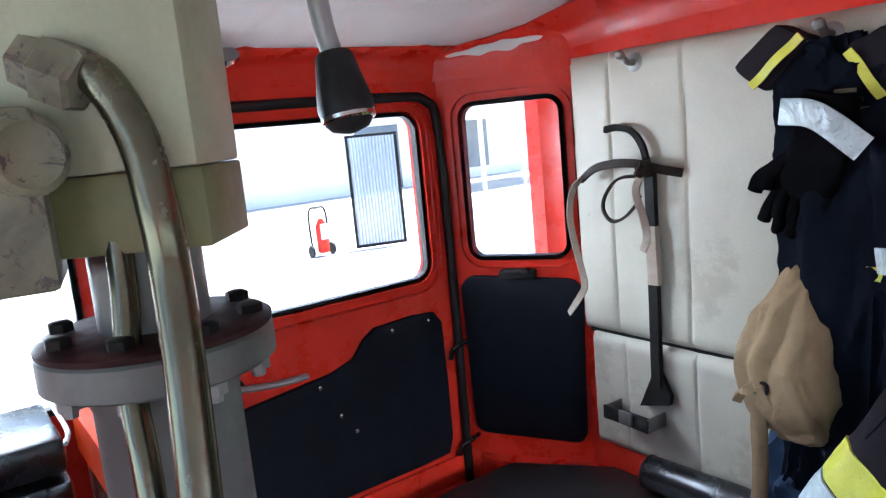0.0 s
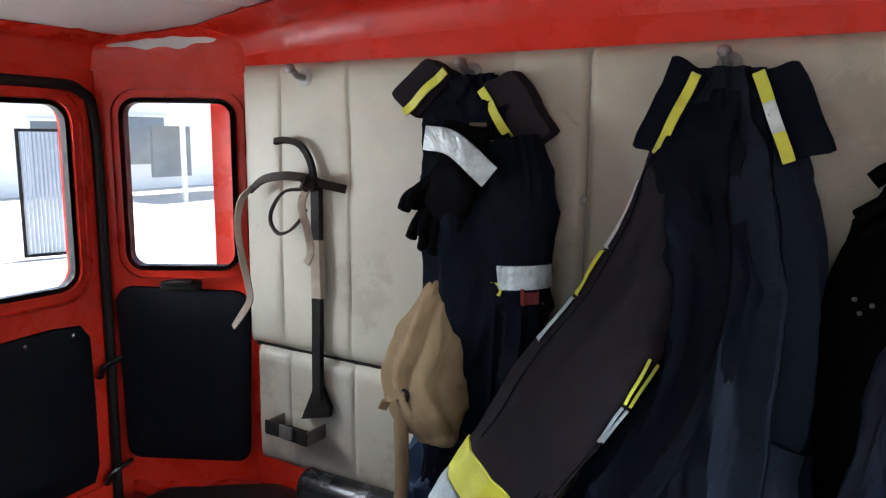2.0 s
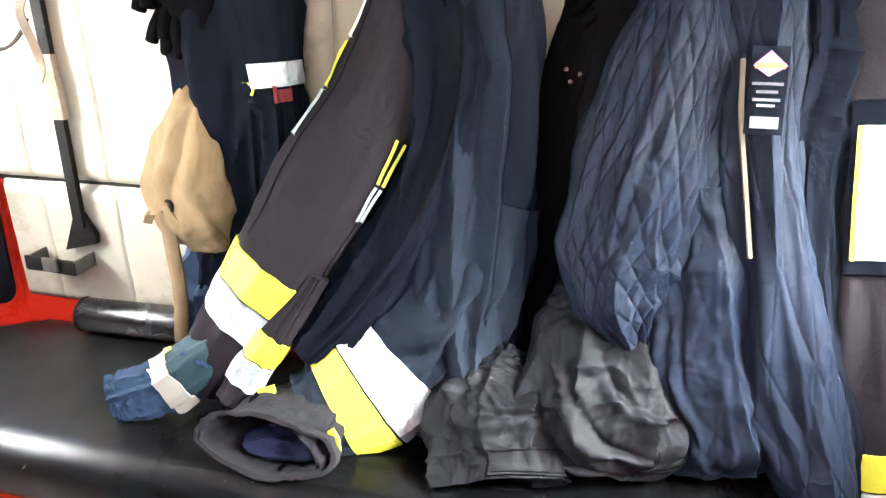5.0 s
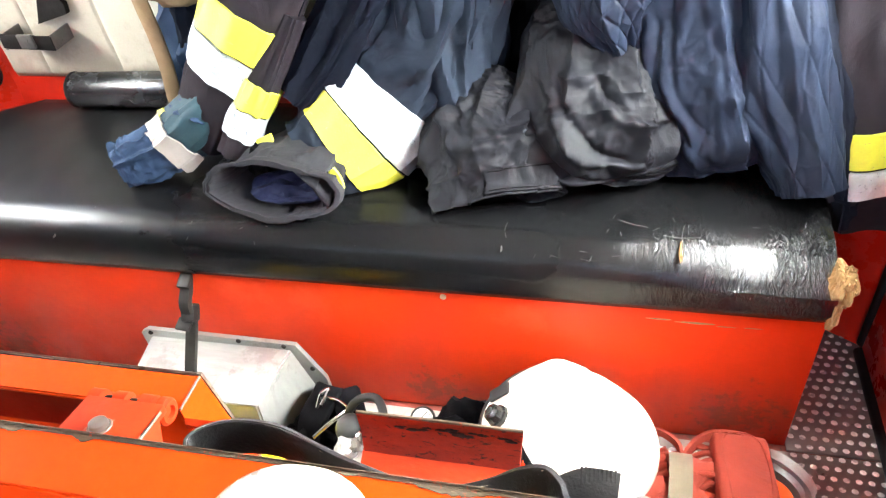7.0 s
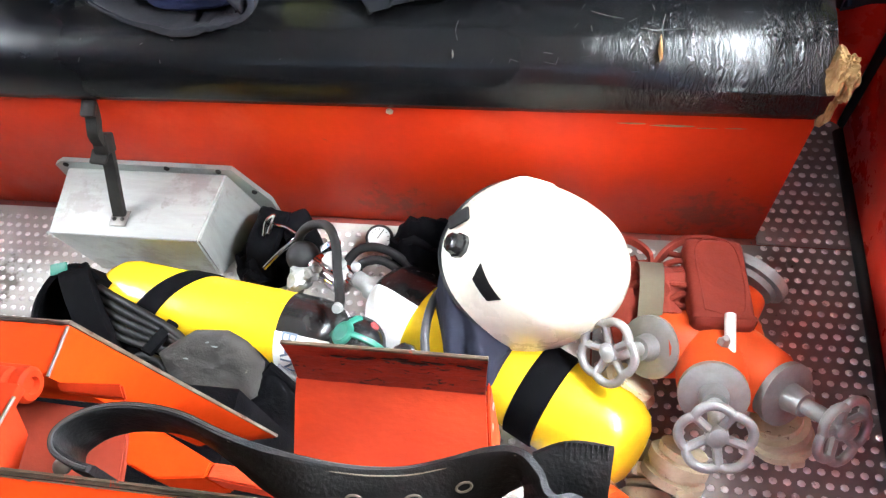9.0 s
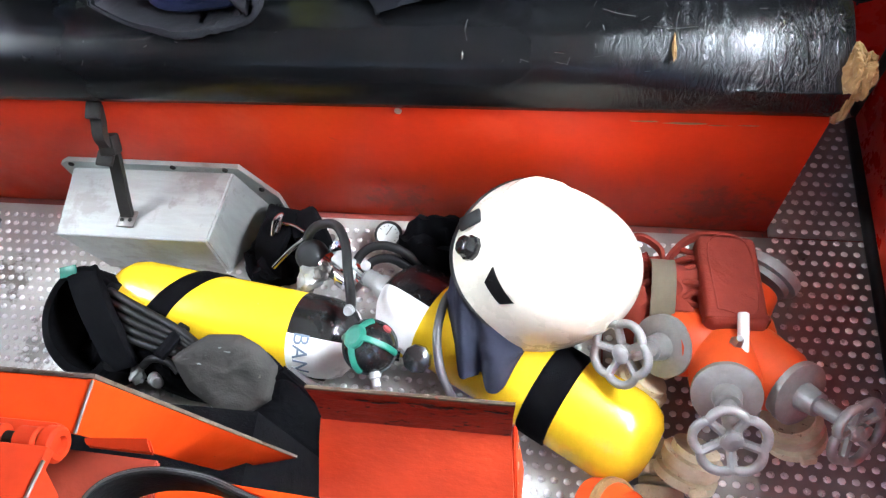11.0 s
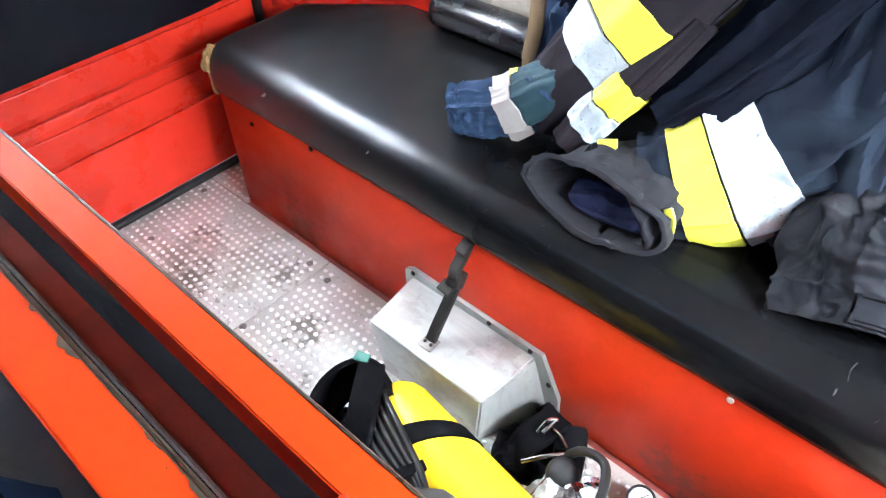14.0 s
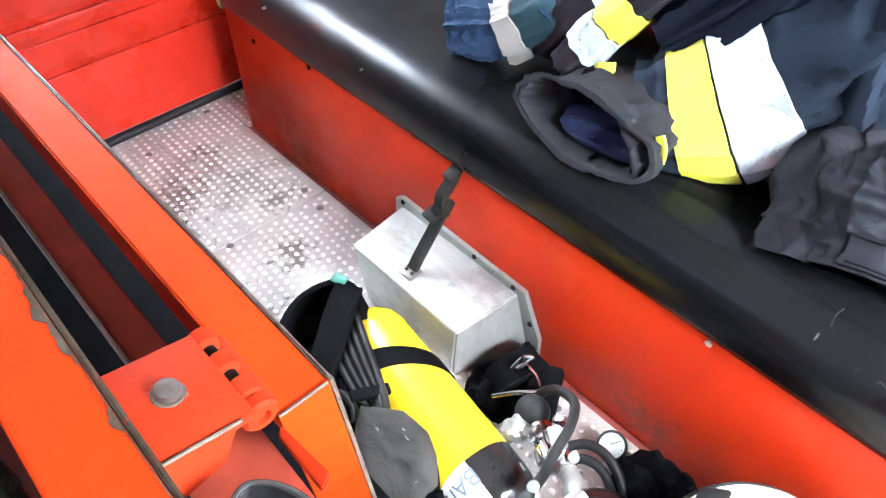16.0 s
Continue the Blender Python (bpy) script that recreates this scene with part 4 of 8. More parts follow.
for wy in (3.5, 6.0):
    part("wheel", lathe((-2.2, wy, -0.65), (1, 0, 0), [(0, 0.45), (0.26, 0.45), (0.3, 0.38)], 28), RUBBER, tr)

# bushes beyond the gate of the yard
def bush(at, size, seed, n=420):
    rnd = random.Random(seed)
    t = thing("tree", (at[0], at[1], -1.1), "sunlit green tree at the edge of the yard", "tree", "trees of the yard")
    part("trunk", lathe((at[0], at[1], -1.1), (0.05, 0.02, 1), [(0, 0.16), (0.3, 0.12), (size * 1.2, 0.09), (size * 2.2, 0.03)], 10), LEATHER, t)
    verts, faces = [], []
    for i in range(n):
        c = Vector((rnd.gauss(0, 0.42), rnd.gauss(0, 0.42), rnd.gauss(0, 0.40))) * size
        c += Vector((at[0], at[1], at[2]))
        a = Vector((rnd.uniform(-1, 1), rnd.uniform(-1, 1), rnd.uniform(-1, 1))).normalized() * rnd.uniform(0.10, 0.22)
        b = a.cross(Vector((rnd.uniform(-1, 1), rnd.uniform(-1, 1), rnd.uniform(-1, 1)))).normalized() * a.length * 0.6
        k = len(verts)
        verts += [c - a, c + b, c + a, c - b]
        faces.append((k, k + 1, k + 2, k + 3))
    bm = bmesh.new()
    vs = [bm.verts.new(v) for v in verts]
    for f in faces:
        bm.faces.new([vs[j] for j in f])
    part("crown", bm, LEAF, t)


for i, (bx_, by_, bz_, sz_) in enumerate(((-25.0, 5.6, 3.0, 1.9), (-24.6, 2.6, 2.8, 2.0), (-24.0, -1.5, 2.6, 2.1))):
    bush((bx_, by_, bz_), sz_, i + 5)

# ---- bench ----
bench = thing("bench", (1.0, 0.23, 0), "red steel locker bench with a worn black vinyl cushion", "bench")
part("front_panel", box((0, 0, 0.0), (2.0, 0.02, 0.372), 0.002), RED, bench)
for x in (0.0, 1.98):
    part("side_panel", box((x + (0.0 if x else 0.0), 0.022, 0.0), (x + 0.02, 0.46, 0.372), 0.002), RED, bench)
part("lid", box((0.01, 0.024, 0.373), (1.99, 0.47, 0.385)), RED_OLD, bench)


def cushion_mesh():
    """A long cushion with a rolled front edge, slightly sagging; its rear corners are cut off."""
    bm = bmesh.new()
    prof = []
    cx, cz, r = 0.048, 0.412, 0.062
    prof += [(0.02, 0.362), (0.0, 0.358), (-0.008, 0.362), (-0.014, 0.38)]
    for a in range(185, 85, -12):
        prof.append((cx + r * math.cos(radians(a)), cz + r * math.sin(radians(a)) * (1.12 if a < 150 else 1.0)))
    for k in range(1, 22):
        prof.append((0.06 + 0.39 * k / 21, 0.482 - 0.004 * k / 21))
    prof += [(0.46, 0.455), (0.46, 0.40), (0.45, 0.385)]
    n = 150
    rings = []
    for i in range(n + 1):
        u = i / n
        x = 2.0 * u
        end = min(x, 2.0 - x)
        ring = []
        for y, z in prof:
            xx = x
            lim = 0.46 if end > 0.24 else 0.28 + 0.18 * end / 0.24
            yy = min(y, lim)
            s = min(1.0, (end + 0.003) / 0.014)
            if end < 0.014:
                s = math.sqrt(max(0, 1 - (1 - s) ** 2))
                zz = 0.385 + (z - 0.385) * (0.90 + 0.10 * s)
                yy = 0.2 + (yy - 0.2) * (0.96 + 0.04 * s)
            else:
                zz = z
            zz += (0.005 * noise.noise((x * 3.1, yy * 4, 1)) + 0.0018 * noise.noise((x * 17, yy * 15, 2))) * (1 if z > 0.40 else 0.2)
            if x > 1.45 and z > 0.40 and yy < 0.14:
                f = min(1, (x - 1.45) / 0.25)
                zz += f * 0.0028 * (abs(noise.noise((x * 60 + yy * 25, yy * 70 - x * 20, 6))) ** 0.6 - 0.4)
                yy += f * 0.002 * noise.noise((x * 50, z * 60, 9))
            if x > 1.55 and z > 0.42:
                g = min(1, (x - 1.55) / 0.35)
                zz -= g * g * (3 - 2 * g) * (2.4 * max(0, 0.12 - yy) ** 2 * (z - 0.42) / 0.06 + 0.045 * max(0, x - 1.75))
            ring.append((xx, yy, zz))
        rings.append(ring)
    return rings_to(bm, rings)


cushion = part("cushion", cushion_mesh(), CUSHION, bench, "black vinyl cushion, cracked and torn at its ends", angle=70)


def rag(c, size, seed, squash=(1, 1, 1)):
    """A lump of torn foam or cloth."""
    bm = bmesh.new()
    bmesh.ops.create_icosphere(bm, subdivisions=3, radius=1)
    for v in bm.verts:
        k = 1 + 0.45 * noise.noise(v.co * 1.6 + Vector((seed, 0, 0))) + 0.25 * noise.noise(v.co * 4.5 + Vector((0, seed, 0)))
        v.co = Vector(c) + Vector((v.co.x * squash[0], v.co.y * squash[1], v.co.z * squash[2])) * size * k
    return bm


def foam_tuft(c, size, seed, squash):
    """A rough tuft of torn foam with fine crumbling fibres."""
    bm = bmesh.new()
    bmesh.ops.create_icosphere(bm, subdivisions=5, radius=1)
    for v in bm.verts:
        k = 1 + 0.40 * noise.noise(v.co * 1.6 + Vector((seed, 0, 0))) + 0.15 * noise.noise(Vector((v.co.x * 6, v.co.y * 6, v.co.z * 1.8 + seed))) + 0.06 * noise.noise(v.co * 13 + Vector((0, seed, 0)))
        v.co = Vector(c) + Vector((v.co.x * squash[0], v.co.y * squash[1], v.co.z * squash[2])) * size * k
    return bm


part("torn_foam", merge(foam_tuft((2.006, 0.014, 0.430), 0.039, 2, (0.50, 0.85, 0.95)), foam_tuft((2.002, -0.002, 0.380), 0.020, 5, (0.5, 0.6, 1.6))), FOAM, cushion, "ragged yellow foam showing at the torn corner")
part("torn_foam", merge(foam_tuft((-0.004, 0.015, 0.432), 0.036, 8, (0.45, 0.9, 1.0)), foam_tuft((-0.002, -0.002, 0.385), 0.018, 3, (0.5, 0.6, 2.0))), FOAM, cushion, "ragged yellow foam showing at the torn corner")
for sx, sy, sz, l in ((1.464, 0.02, 0.471, 0.017), (1.758, 0.03, 0.474, 0.034), (0.56, 0.0, 0.447, 0.01), (0.225, -0.002, 0.445, 0.014)):
    part("tear", rag((sx, sy - 0.008, sz - 0.006), l * 0.4, sx * 9, (0.20, 1.7, 0.6)), FOAM if sx > 1.6 else DULLSTEEL, cushion, "small frayed tear")
tree_ = BVHTree.FromBMesh(cushion_mesh())


def on_cushion(x, y, lift=0.0004):
    """A place on the cushion's skin, met from above and in front."""
    hit, nrm, _, _ = tree_.ray_cast(Vector((x, y - 0.35, 0.95)), Vector((0, 0.60, -0.80)))
    return hit + nrm * lift if hit else Vector((x, y, 0.48))


rnd = random.Random(31)
for i in range(46):
    if i < 28:
        x, y, l = 1.50 + 0.47 * rnd.random() ** 0.7, rnd.uniform(-0.03, 0.10), rnd.uniform(0.003, 0.016)
    else:
        x, y, l = rnd.uniform(0.04, 1.2), rnd.uniform(-0.03, 0.05), rnd.uniform(0.003, 0.010)
    an = rnd.uniform(-0.5, 1.9)
    part("scratch", tube([on_cushion(x + l * (f - 0.5) * math.cos(an) + 0.002 * noise.noise((f * 3, i, 1)), y + l * (f - 0.5) * math.sin(an)) for f in (0, 0.33, 0.66, 1)], rnd.uniform(0.0003, 0.0006), 12, 5), SCRATCH, cushion, "pale scratch in the vinyl")
for pts_ in (((1.468, 0.058), (1.466, 0.040), (1.470, 0.020)), ((1.764, 0.075), (1.760, 0.050), (1.763, 0.015), (1.758, -0.015)), ((1.730, 0.048), (1.755, 0.045), (1.79, 0.049)), ((1.66, 0.080), (1.68, 0.072), (1.705, 0.066))):
    part("split", tube([on_cushion(*q) for q in pts_], 0.0007, 24, 5), SCRATCH, cushion, "long pale split in the vinyl")
for bx, bz in ((1.35, 0.345), (0.35, 0.345), (0.12, 0.31)):
    part("bolt", lathe((bx, 0.0, bz), (0, -1, 0), [(0, 0.006), (0.003, 0.006), (0.004, 0.003)], 10), CREAM if bx > 1.3 else IRON, bench)
for k in range(5):
    x0, ln = (1.715, 0.045, 1.765, 0.06, 1.832, 0.03, 1.80, 0.022, 1.875, 0.03)[2 * k:2 * k + 2]
    part("scuff_line", rag((x0 + ln / 2, -0.0002, 0.332 - 0.0022 * (k % 3) - (x0 - 1.7) * 0.02), ln / 2, k * 4.3, (1, 0.02, 0.07)), GRIME, bench, "worn scuffed line in the paint")
part("ledge", sheet([(XL + 0.005, 0.30), (0.0, 0.305), (0.24, 0.475), (0.14, 0.478)], [], 0.03, Matrix.Translation((0, 0, 0.42))), RED_WALL, bench, "red sheet ledge in the corner")
part("ledge", sheet([(2.185, 0.30), (1.86, 0.478), (1.76, 0.475), (2.0, 0.305)], [], 0.03, Matrix.Translation((0, 0, 0.42))), RED_WALL, bench, "red sheet ledge in the corner")

# rolled bolster at the back of the bench
bol = thing("bolster", (0.50, 0.425, 0.48), "rolled black vinyl bolster lying on the bench", "bolster")
part("cover", lathe((0.36, 0.42, 0.525), (1, 0.03, 0.0), [(0, 0.02), (0.003, 0.036), (0.012, 0.042), (0.30, 0.043), (0.34, 0.040), (0.345, 0.02)], 26), VINYL, bol)
part("end_seam", lathe((0.362, 0.42, 0.525), (1, 0.03, 0), [(0, 0.0415), (0.004, 0.0435), (0.008, 0.0415)], 26), RUBBER, bol)

# ---- red steel frame between the front seats and the crew space ----
fr = thing("steel_frame", (0.6, -0.66, 0.0), "orange-red painted steel frame with a long trough and a bolted hinge", "frame")


def beam(profile, x0, x1, mat, name, label="", par=fr):
    """A bar of constant (y, z) outline along x."""
    m = Matrix(((0, 0, 1, x0), (1, 0, 0, 0), (0, 1, 0, 0), (0, 0, 0, 1)))
    bm = sheet(profile, [], x1 - x0, m)
    bmesh.ops.bevel(bm, geom=[e for e in bm.edges if e.calc_length() > 0.3], offset=0.0015, segments=2, affect="EDGES")
    return part(name, bm, mat, par, label)


def plate(quad, back, mat, name, label="", par=fr, bevel=0.0012):
    """A flat sheet between its corners, with a thickness towards back."""
    q = [Vector(p) for p in quad]
    b = Vector(back)
    bm = rings_to(bmesh.new(), [q, [p + b for p in q]])
    bmesh.ops.bevel(bm, geom=bm.edges[:], offset=bevel, segments=2, affect="EDGES")
    return part(name, bm, mat, par, label)


FRY0, FRY1, FRZ = -0.636, -0.6035, 0.864        # far rail: inner and outer edge of its top
NRY0, NRY1, NRZ = -0.739, -0.700, 0.922         # near rail
# far rail: a bent channel whose inner sheet begins part way along
beam([(FRY0, FRZ - 0.004), (FRY1, FRZ - 0.004), (FRY1, FRZ), (FRY0, FRZ)], -0.16, 1.342, ORANGE, "far_rail")
beam([(FRY1 - 0.004, 0.70), (FRY1, 0.70), (FRY1, FRZ - 0.005), (FRY1 - 0.004, FRZ - 0.005)], -0.16, 1.342, ORANGE, "far_rail_flange")
beam([(FRY1 + 0.0003, 0.70), (FRY1 + 0.0030, 0.70), (FRY1 + 0.0030, FRZ + 0.0012), (FRY1 + 0.0003, FRZ + 0.0012)], -0.16, 1.343, EDGE, "edge_strip", "worn bare metal edge")
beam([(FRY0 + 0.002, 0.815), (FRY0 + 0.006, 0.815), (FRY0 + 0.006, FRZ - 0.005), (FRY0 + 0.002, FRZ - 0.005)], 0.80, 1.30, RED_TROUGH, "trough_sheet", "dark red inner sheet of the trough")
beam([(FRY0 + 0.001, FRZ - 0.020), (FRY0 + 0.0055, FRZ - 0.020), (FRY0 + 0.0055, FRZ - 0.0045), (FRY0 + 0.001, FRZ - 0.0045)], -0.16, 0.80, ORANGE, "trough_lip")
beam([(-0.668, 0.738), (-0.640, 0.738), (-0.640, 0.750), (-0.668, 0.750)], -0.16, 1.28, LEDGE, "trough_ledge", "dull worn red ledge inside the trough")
beam([(-0.6712, 0.733), (-0.6685, 0.733), (-0.6685, 0.754), (-0.6712, 0.754)], -0.16, 1.28, EDGE, "edge_strip", "worn bare metal edge")
beam([(NRY0, 0.83), (NRY1, 0.83), (NRY1, NRZ), (NRY0, NRZ)], -0.16, 1.72, ORANGE, "near_rail")
beam([(NRY1 + 0.0004, 0.83), (NRY1 + 0.0034, 0.83), (NRY1 + 0.0034, NRZ + 0.0012), (NRY1 + 0.0004, NRZ + 0.0012)], -0.16, 1.72, DARKEDGE, "edge_strip", "dark chipped metal edge")
# black block added as the shade of the open gap below
beam([(-0.735, 0.05), (-0.555, 0.05), (-0.555, 0.60), (-0.735, 0.60)], -0.16, 1.34, BLACKCLOTH, "trough_body", "black block standing in for the shaded gap under the trough")
for px in (-0.10, 1.66):
    part("post", box((px, -0.735, 0.0), (px + 0.05, -0.705, 0.83), 0.004), RED_OLD, fr)
chips = bmesh.new()
near_, far_ = [], []
for i in range(420):
    x = 0.90 + 0.82 * i / 419
    w = max(0.0, noise.noise((x * 34, 1.3, 0)) * 1.6 + 0.5 * noise.noise((x * 110, 4, 0)) + 0.25 * noise.noise((x * 300, 9, 0)) - 0.12)
    near_.append(Vector((x, NRY1 - 0.0004, NRZ + 0.0009)))
    far_.append(Vector((x, NRY1 - 0.0009 - 0.0052 * min(1.3, w), NRZ + 0.0009)))
rings_to(chips, [[q + Vector((0, 0, -0.0008)) for q in near_], near_, far_, [q + Vector((0, 0, -0.0008)) for q in far_]], False, False)
part("chipped_edge", chips, DARKEDGE, fr, "jagged dark line of chipped paint")

# end plate that drops from the tip of the far rail
TIP = [Vector(q) for q in ((1.3425, FRY1, FRZ), (1.3425, FRY0, FRZ), (1.318, -0.612, 0.60), (1.372, -0.588, 0.56))]
rows_ = [[TIP[0].lerp(TIP[3], k / 12), TIP[1].lerp(TIP[2], k / 12)] for k in range(13)]
part("end_plate", rings_to(bmesh.new(), [r + [q + Vector((-0.004, 0, -0.0004)) for q in r[::-1]] for r in rows_]), ORANGE, fr)
part("edge_strip", rings_to(bmesh.new(), [[Vector(q) + Vector(o) for o in ((0, 0, 0), (0, 0.0026, 0), (-0.004, 0.0026, 0), (-0.004, 0, 0))] for q in ((1.3435, FRY1 + 0.0003, FRZ + 0.001), (1.3732, -0.5877, 0.56))]), EDGE, fr, "worn bare metal edge")
part("weld_seam", tube([(1.343, FRY1 - 0.001, FRZ + 0.0004), (1.343, -0.62, FRZ + 0.0004), (1.343, FRY0, FRZ + 0.0004)], 0.0011, 12, 6), EDGE, fr)
# mechanism below the hinge: brown inner plate, red wedge and gusset
plate([(1.285, -0.637, 0.812), (1.362, -0.637, 0.800), (1.372, -0.690, 0.800), (1.285, -0.690, 0.812)], (0, 0, -0.006), LEDGE, "inner_plate", "brown stained plate under the hinge")
plate([(1.357, -0.664, 0.800), (1.357, -0.643, 0.800), (1.374, -0.641, 0.798), (1.419, -0.659, 0.786), (1.417, -0.669, 0.785), (1.385, -0.674, 0.790)], (0, 0, -0.05), ORANGE, "wedge")
plate([(1.4175, -0.669, 0.784), (1.4195, -0.659, 0.785), (1.463, -0.660, 0.779), (1.463, -0.672, 0.779)], (0, 0, -0.03), RED_TRAY, "link_bar")
plate([(1.400, -0.6435, 0.776), (1.466, -0.646, 0.770), (1.471, -0.659, 0.770), (1.462, -0.6585, 0.770)], (0, 0, -0.004), ORANGE, "link_bar")
plate([(1.342, -0.6365, 0.856), (1.343, -0.6405, 0.850), (1.384, -0.6405, 0.846), (1.380, -0.632, 0.850)], (0, 0, -0.004), HINGERED, "gusset")
part("stud", lathe((1.384, -0.6865, 0.880), (0.1, -0.3, 1), [(0, 0.0045), (0.003, 0.0045), (0.0045, 0.003), (0.005, 0.0005)], 14), ALLOY, fr, "bright steel stud")

# bolted hinge
HM = Matrix.Translation((1.312, -0.672, 0.888)) @ Matrix.Rotation(radians(-10), 4, "X")
hinge = part("hinge_plate", box((-0.030, -0.030, -0.004), (0.034, 0.024, 0.004), 0.0015, HM), HINGERED, fr, "red painted bolted hinge plate")
fl_ = [HM @ Vector(q) for q in ((0.0345, -0.028, 0.003), (0.0345, 0.016, 0.003), (0.040, 0.004, -0.016), (0.042, -0.020, -0.022))]
plate(fl_, (-0.004, 0, 0), HINGERED, "bent_flange", "", hinge)
part("worn_edge", tube([fl_[0] + Vector((0.001, 0, 0.001)), fl_[1] + Vector((0.001, 0, 0.001))], 0.0011, 6, 6), EDGE, hinge)
KY, KZ = -0.6445, 0.8785
for x0, x1 in ((1.279, 1.291), (1.300, 1.312), (1.321, 1.334)):
    part("knuckle", lathe((x0, KY, KZ), (1, 0, 0), [(0, 0.006), (0.001, 0.0080), (x1 - x0 - 0.001, 0.0080), (x1 - x0, 0.006)], 18), HINGERED, hinge)
part("hinge_leaf", box((1.279, KY - 0.002, KZ - 0.016), (1.336, FRY0 + 0.004, KZ - 0.006), 0.002), HINGERED, fr)
part("hinge_pin", lathe((1.280, KY, KZ - 0.001), (1, 0, 0), [(0, 0.0045), (0.056, 0.0045)], 12), IRON, hinge, "dark hinge pin")
part("pin_head", lathe((1.3345, -0.6445, 0.8735), (1, 0, 0), [(0, 0.0095), (0.001, 0.0105), (0.007, 0.0105), (0.009, 0.0085), (0.009, 0.0052), (0.006, 0.0042), (0.006, 0.001)], 24), HINGERED, hinge, "painted pin boss with a hollow head")
part("bolt_washer", lathe(HM @ Vector((0.0, -0.004, 0.004)), HM.to_3x3() @ Vector((0, 0, 1)), [(0, 0.0088), (0.0006, 0.0084), (0.0008, 0.001)], 24), EDGE, hinge, "scraped bare ring round the bolt")
part("bolt_head", lathe(HM @ Vector((0.0, -0.004, 0.0045)), HM.to_3x3() @ Vector((0, 0, 1)), [(0, 0.0068), (0.0012, 0.0070), (0.0042, 0.0064), (0.0055, 0.0048), (0.0058, 0.001)], 22), DULLSTEEL, hinge, "bare dirty steel bolt head")

# folded red sheet tray beside the frame
tray = thing("sheet_metal_tray", (1.52, -0.63, 0.70), "scratched red sheet metal tray with a chipped folded lip", "tray")


def tray_sheet(prof, x0, x1, inset=0.0, n=24):
    """Bent sheet along x with a slightly uneven run."""
    bm = bmesh.new()
    rings = []
    for k, (y, z, w) in enumerate(prof):
        rings.append([Vector((x0 - w + (x1 - x0 + 2 * w) * i / n, y + 0.0006 * noise.noise((i * 0.4, k, 3)), z + 0.0008 * noise.noise((i * 0.3, k, 9)))) for i in range(n + 1)])
    back = [[p + Vector((0, 0.0022, -0.0018)) for p in r] for r in rings]
    return rings_to(bm, [rings[k] + back[k][::-1] for k in range(len(prof))])


part("folded_sheet", tray_sheet([(-0.594, 0.7715, 0.0), (-0.6045, 0.763, 0.001), (-0.640, 0.728, 0.004), (-0.652, 0.68, 0.005)], 1.4565, 1.5885), RED_TRAY, tray, angle=25)
part("folded_lip", tray_sheet([(-0.5845, 0.8105, 0.003), (-0.5880, 0.792, 0.001), (-0.5945, 0.7720, 0.0)], 1.458, 1.5885), RED_RUST, tray, "chipped rusty folded lip", angle=20)
rnd = random.Random(12)
for i in range(16):
    cx, l = 1.492 + 0.0062 * i + rnd.uniform(-0.003, 0.003), rnd.uniform(0.0015, 0.0058)
    part("paint_chip", rag((cx, -0.5868 - 0.0004 * (i % 3), 0.8065 - rnd.uniform(0.0, 0.007)), l, i * 2.7, (1.1, 0.06, 0.45)), IRON, tray, "dark chipped paint")
part("lip_edge", tube([(1.455, -0.5835, 0.8112), (1.52, -0.5835, 0.8116), (1.5915, -0.5835, 0.8112)], 0.0016, 8, 6), DARKEDGE, tray, "chipped dark lip")
cheek = plate([(1.5890, -0.588, 0.780), (1.5890, -0.602, 0.764), (1.5925, -0.652, 0.700), (1.5930, -0.600, 0.690)], (0.003, 0, 0), HINGERED, "side_cheek", "scratched bent side cheek", tray)
for i in range(5):
    part("bare_scratch", rag((1.5935, -0.598 - 0.010 * i, 0.760 - 0.014 * i), 0.0045, i * 5.3, (0.12, 0.5, 1.2)), GREIGE, tray, "bare scratched metal")
part("tray_body", box((1.458, -0.70, 0.05), (1.587, -0.605, 0.672), 0.004), RED_OLD, tray)

# leather belt lying over the frame
belt = thing("leather_belt", (1.5, -0.67, 0.88), "black ribbed leather belt lying over the frame in a loop", "belt")
LOOP = [(1.408, -0.6905), (1.394, -0.688), (1.381, -0.682), (1.379, -0.672), (1.391, -0.6615), (1.412, -0.656), (1.440, -0.657), (1.468, -0.667), (1.494, -0.676), (1.526, -0.681), (1.558, -0.679), (1.586, -0.671), (1.606, -0.662), (1.617, -0.660), (1.624, -0.665), (1.630, -0.674), (1.641, -0.680)]
LIFT = [0.876, 0.875, 0.874, 0.874, 0.874, 0.874, 0.873, 0.870, 0.864, 0.856, 0.854, 0.857, 0.864, 0.868, 0.868, 0.864, 0.858]
UPS = [(0, 0.10, 1)] * 7 + [(0, 0.25, 0.95), (0, 0.50, 0.8), (0.03, 0.72, 0.62), (0.05, 0.78, 0.60), (0.0, 0.72, 0.66), (0.0, 0.45, 0.85), (0.0, 0.25, 1), (0.0, 0.25, 1), (0.0, 0.35, 0.9), (0, 0.5, 0.8)]
strap_part = part("strap", strap([(x, y, z) for (x, y), z in zip(LOOP, LIFT)], 0.033, 0.0034, UPS, 150), BLACKLEATHER, belt)
bl = spline([(x, y, z) for (x, y), z in zip(LOOP, LIFT)], 150)
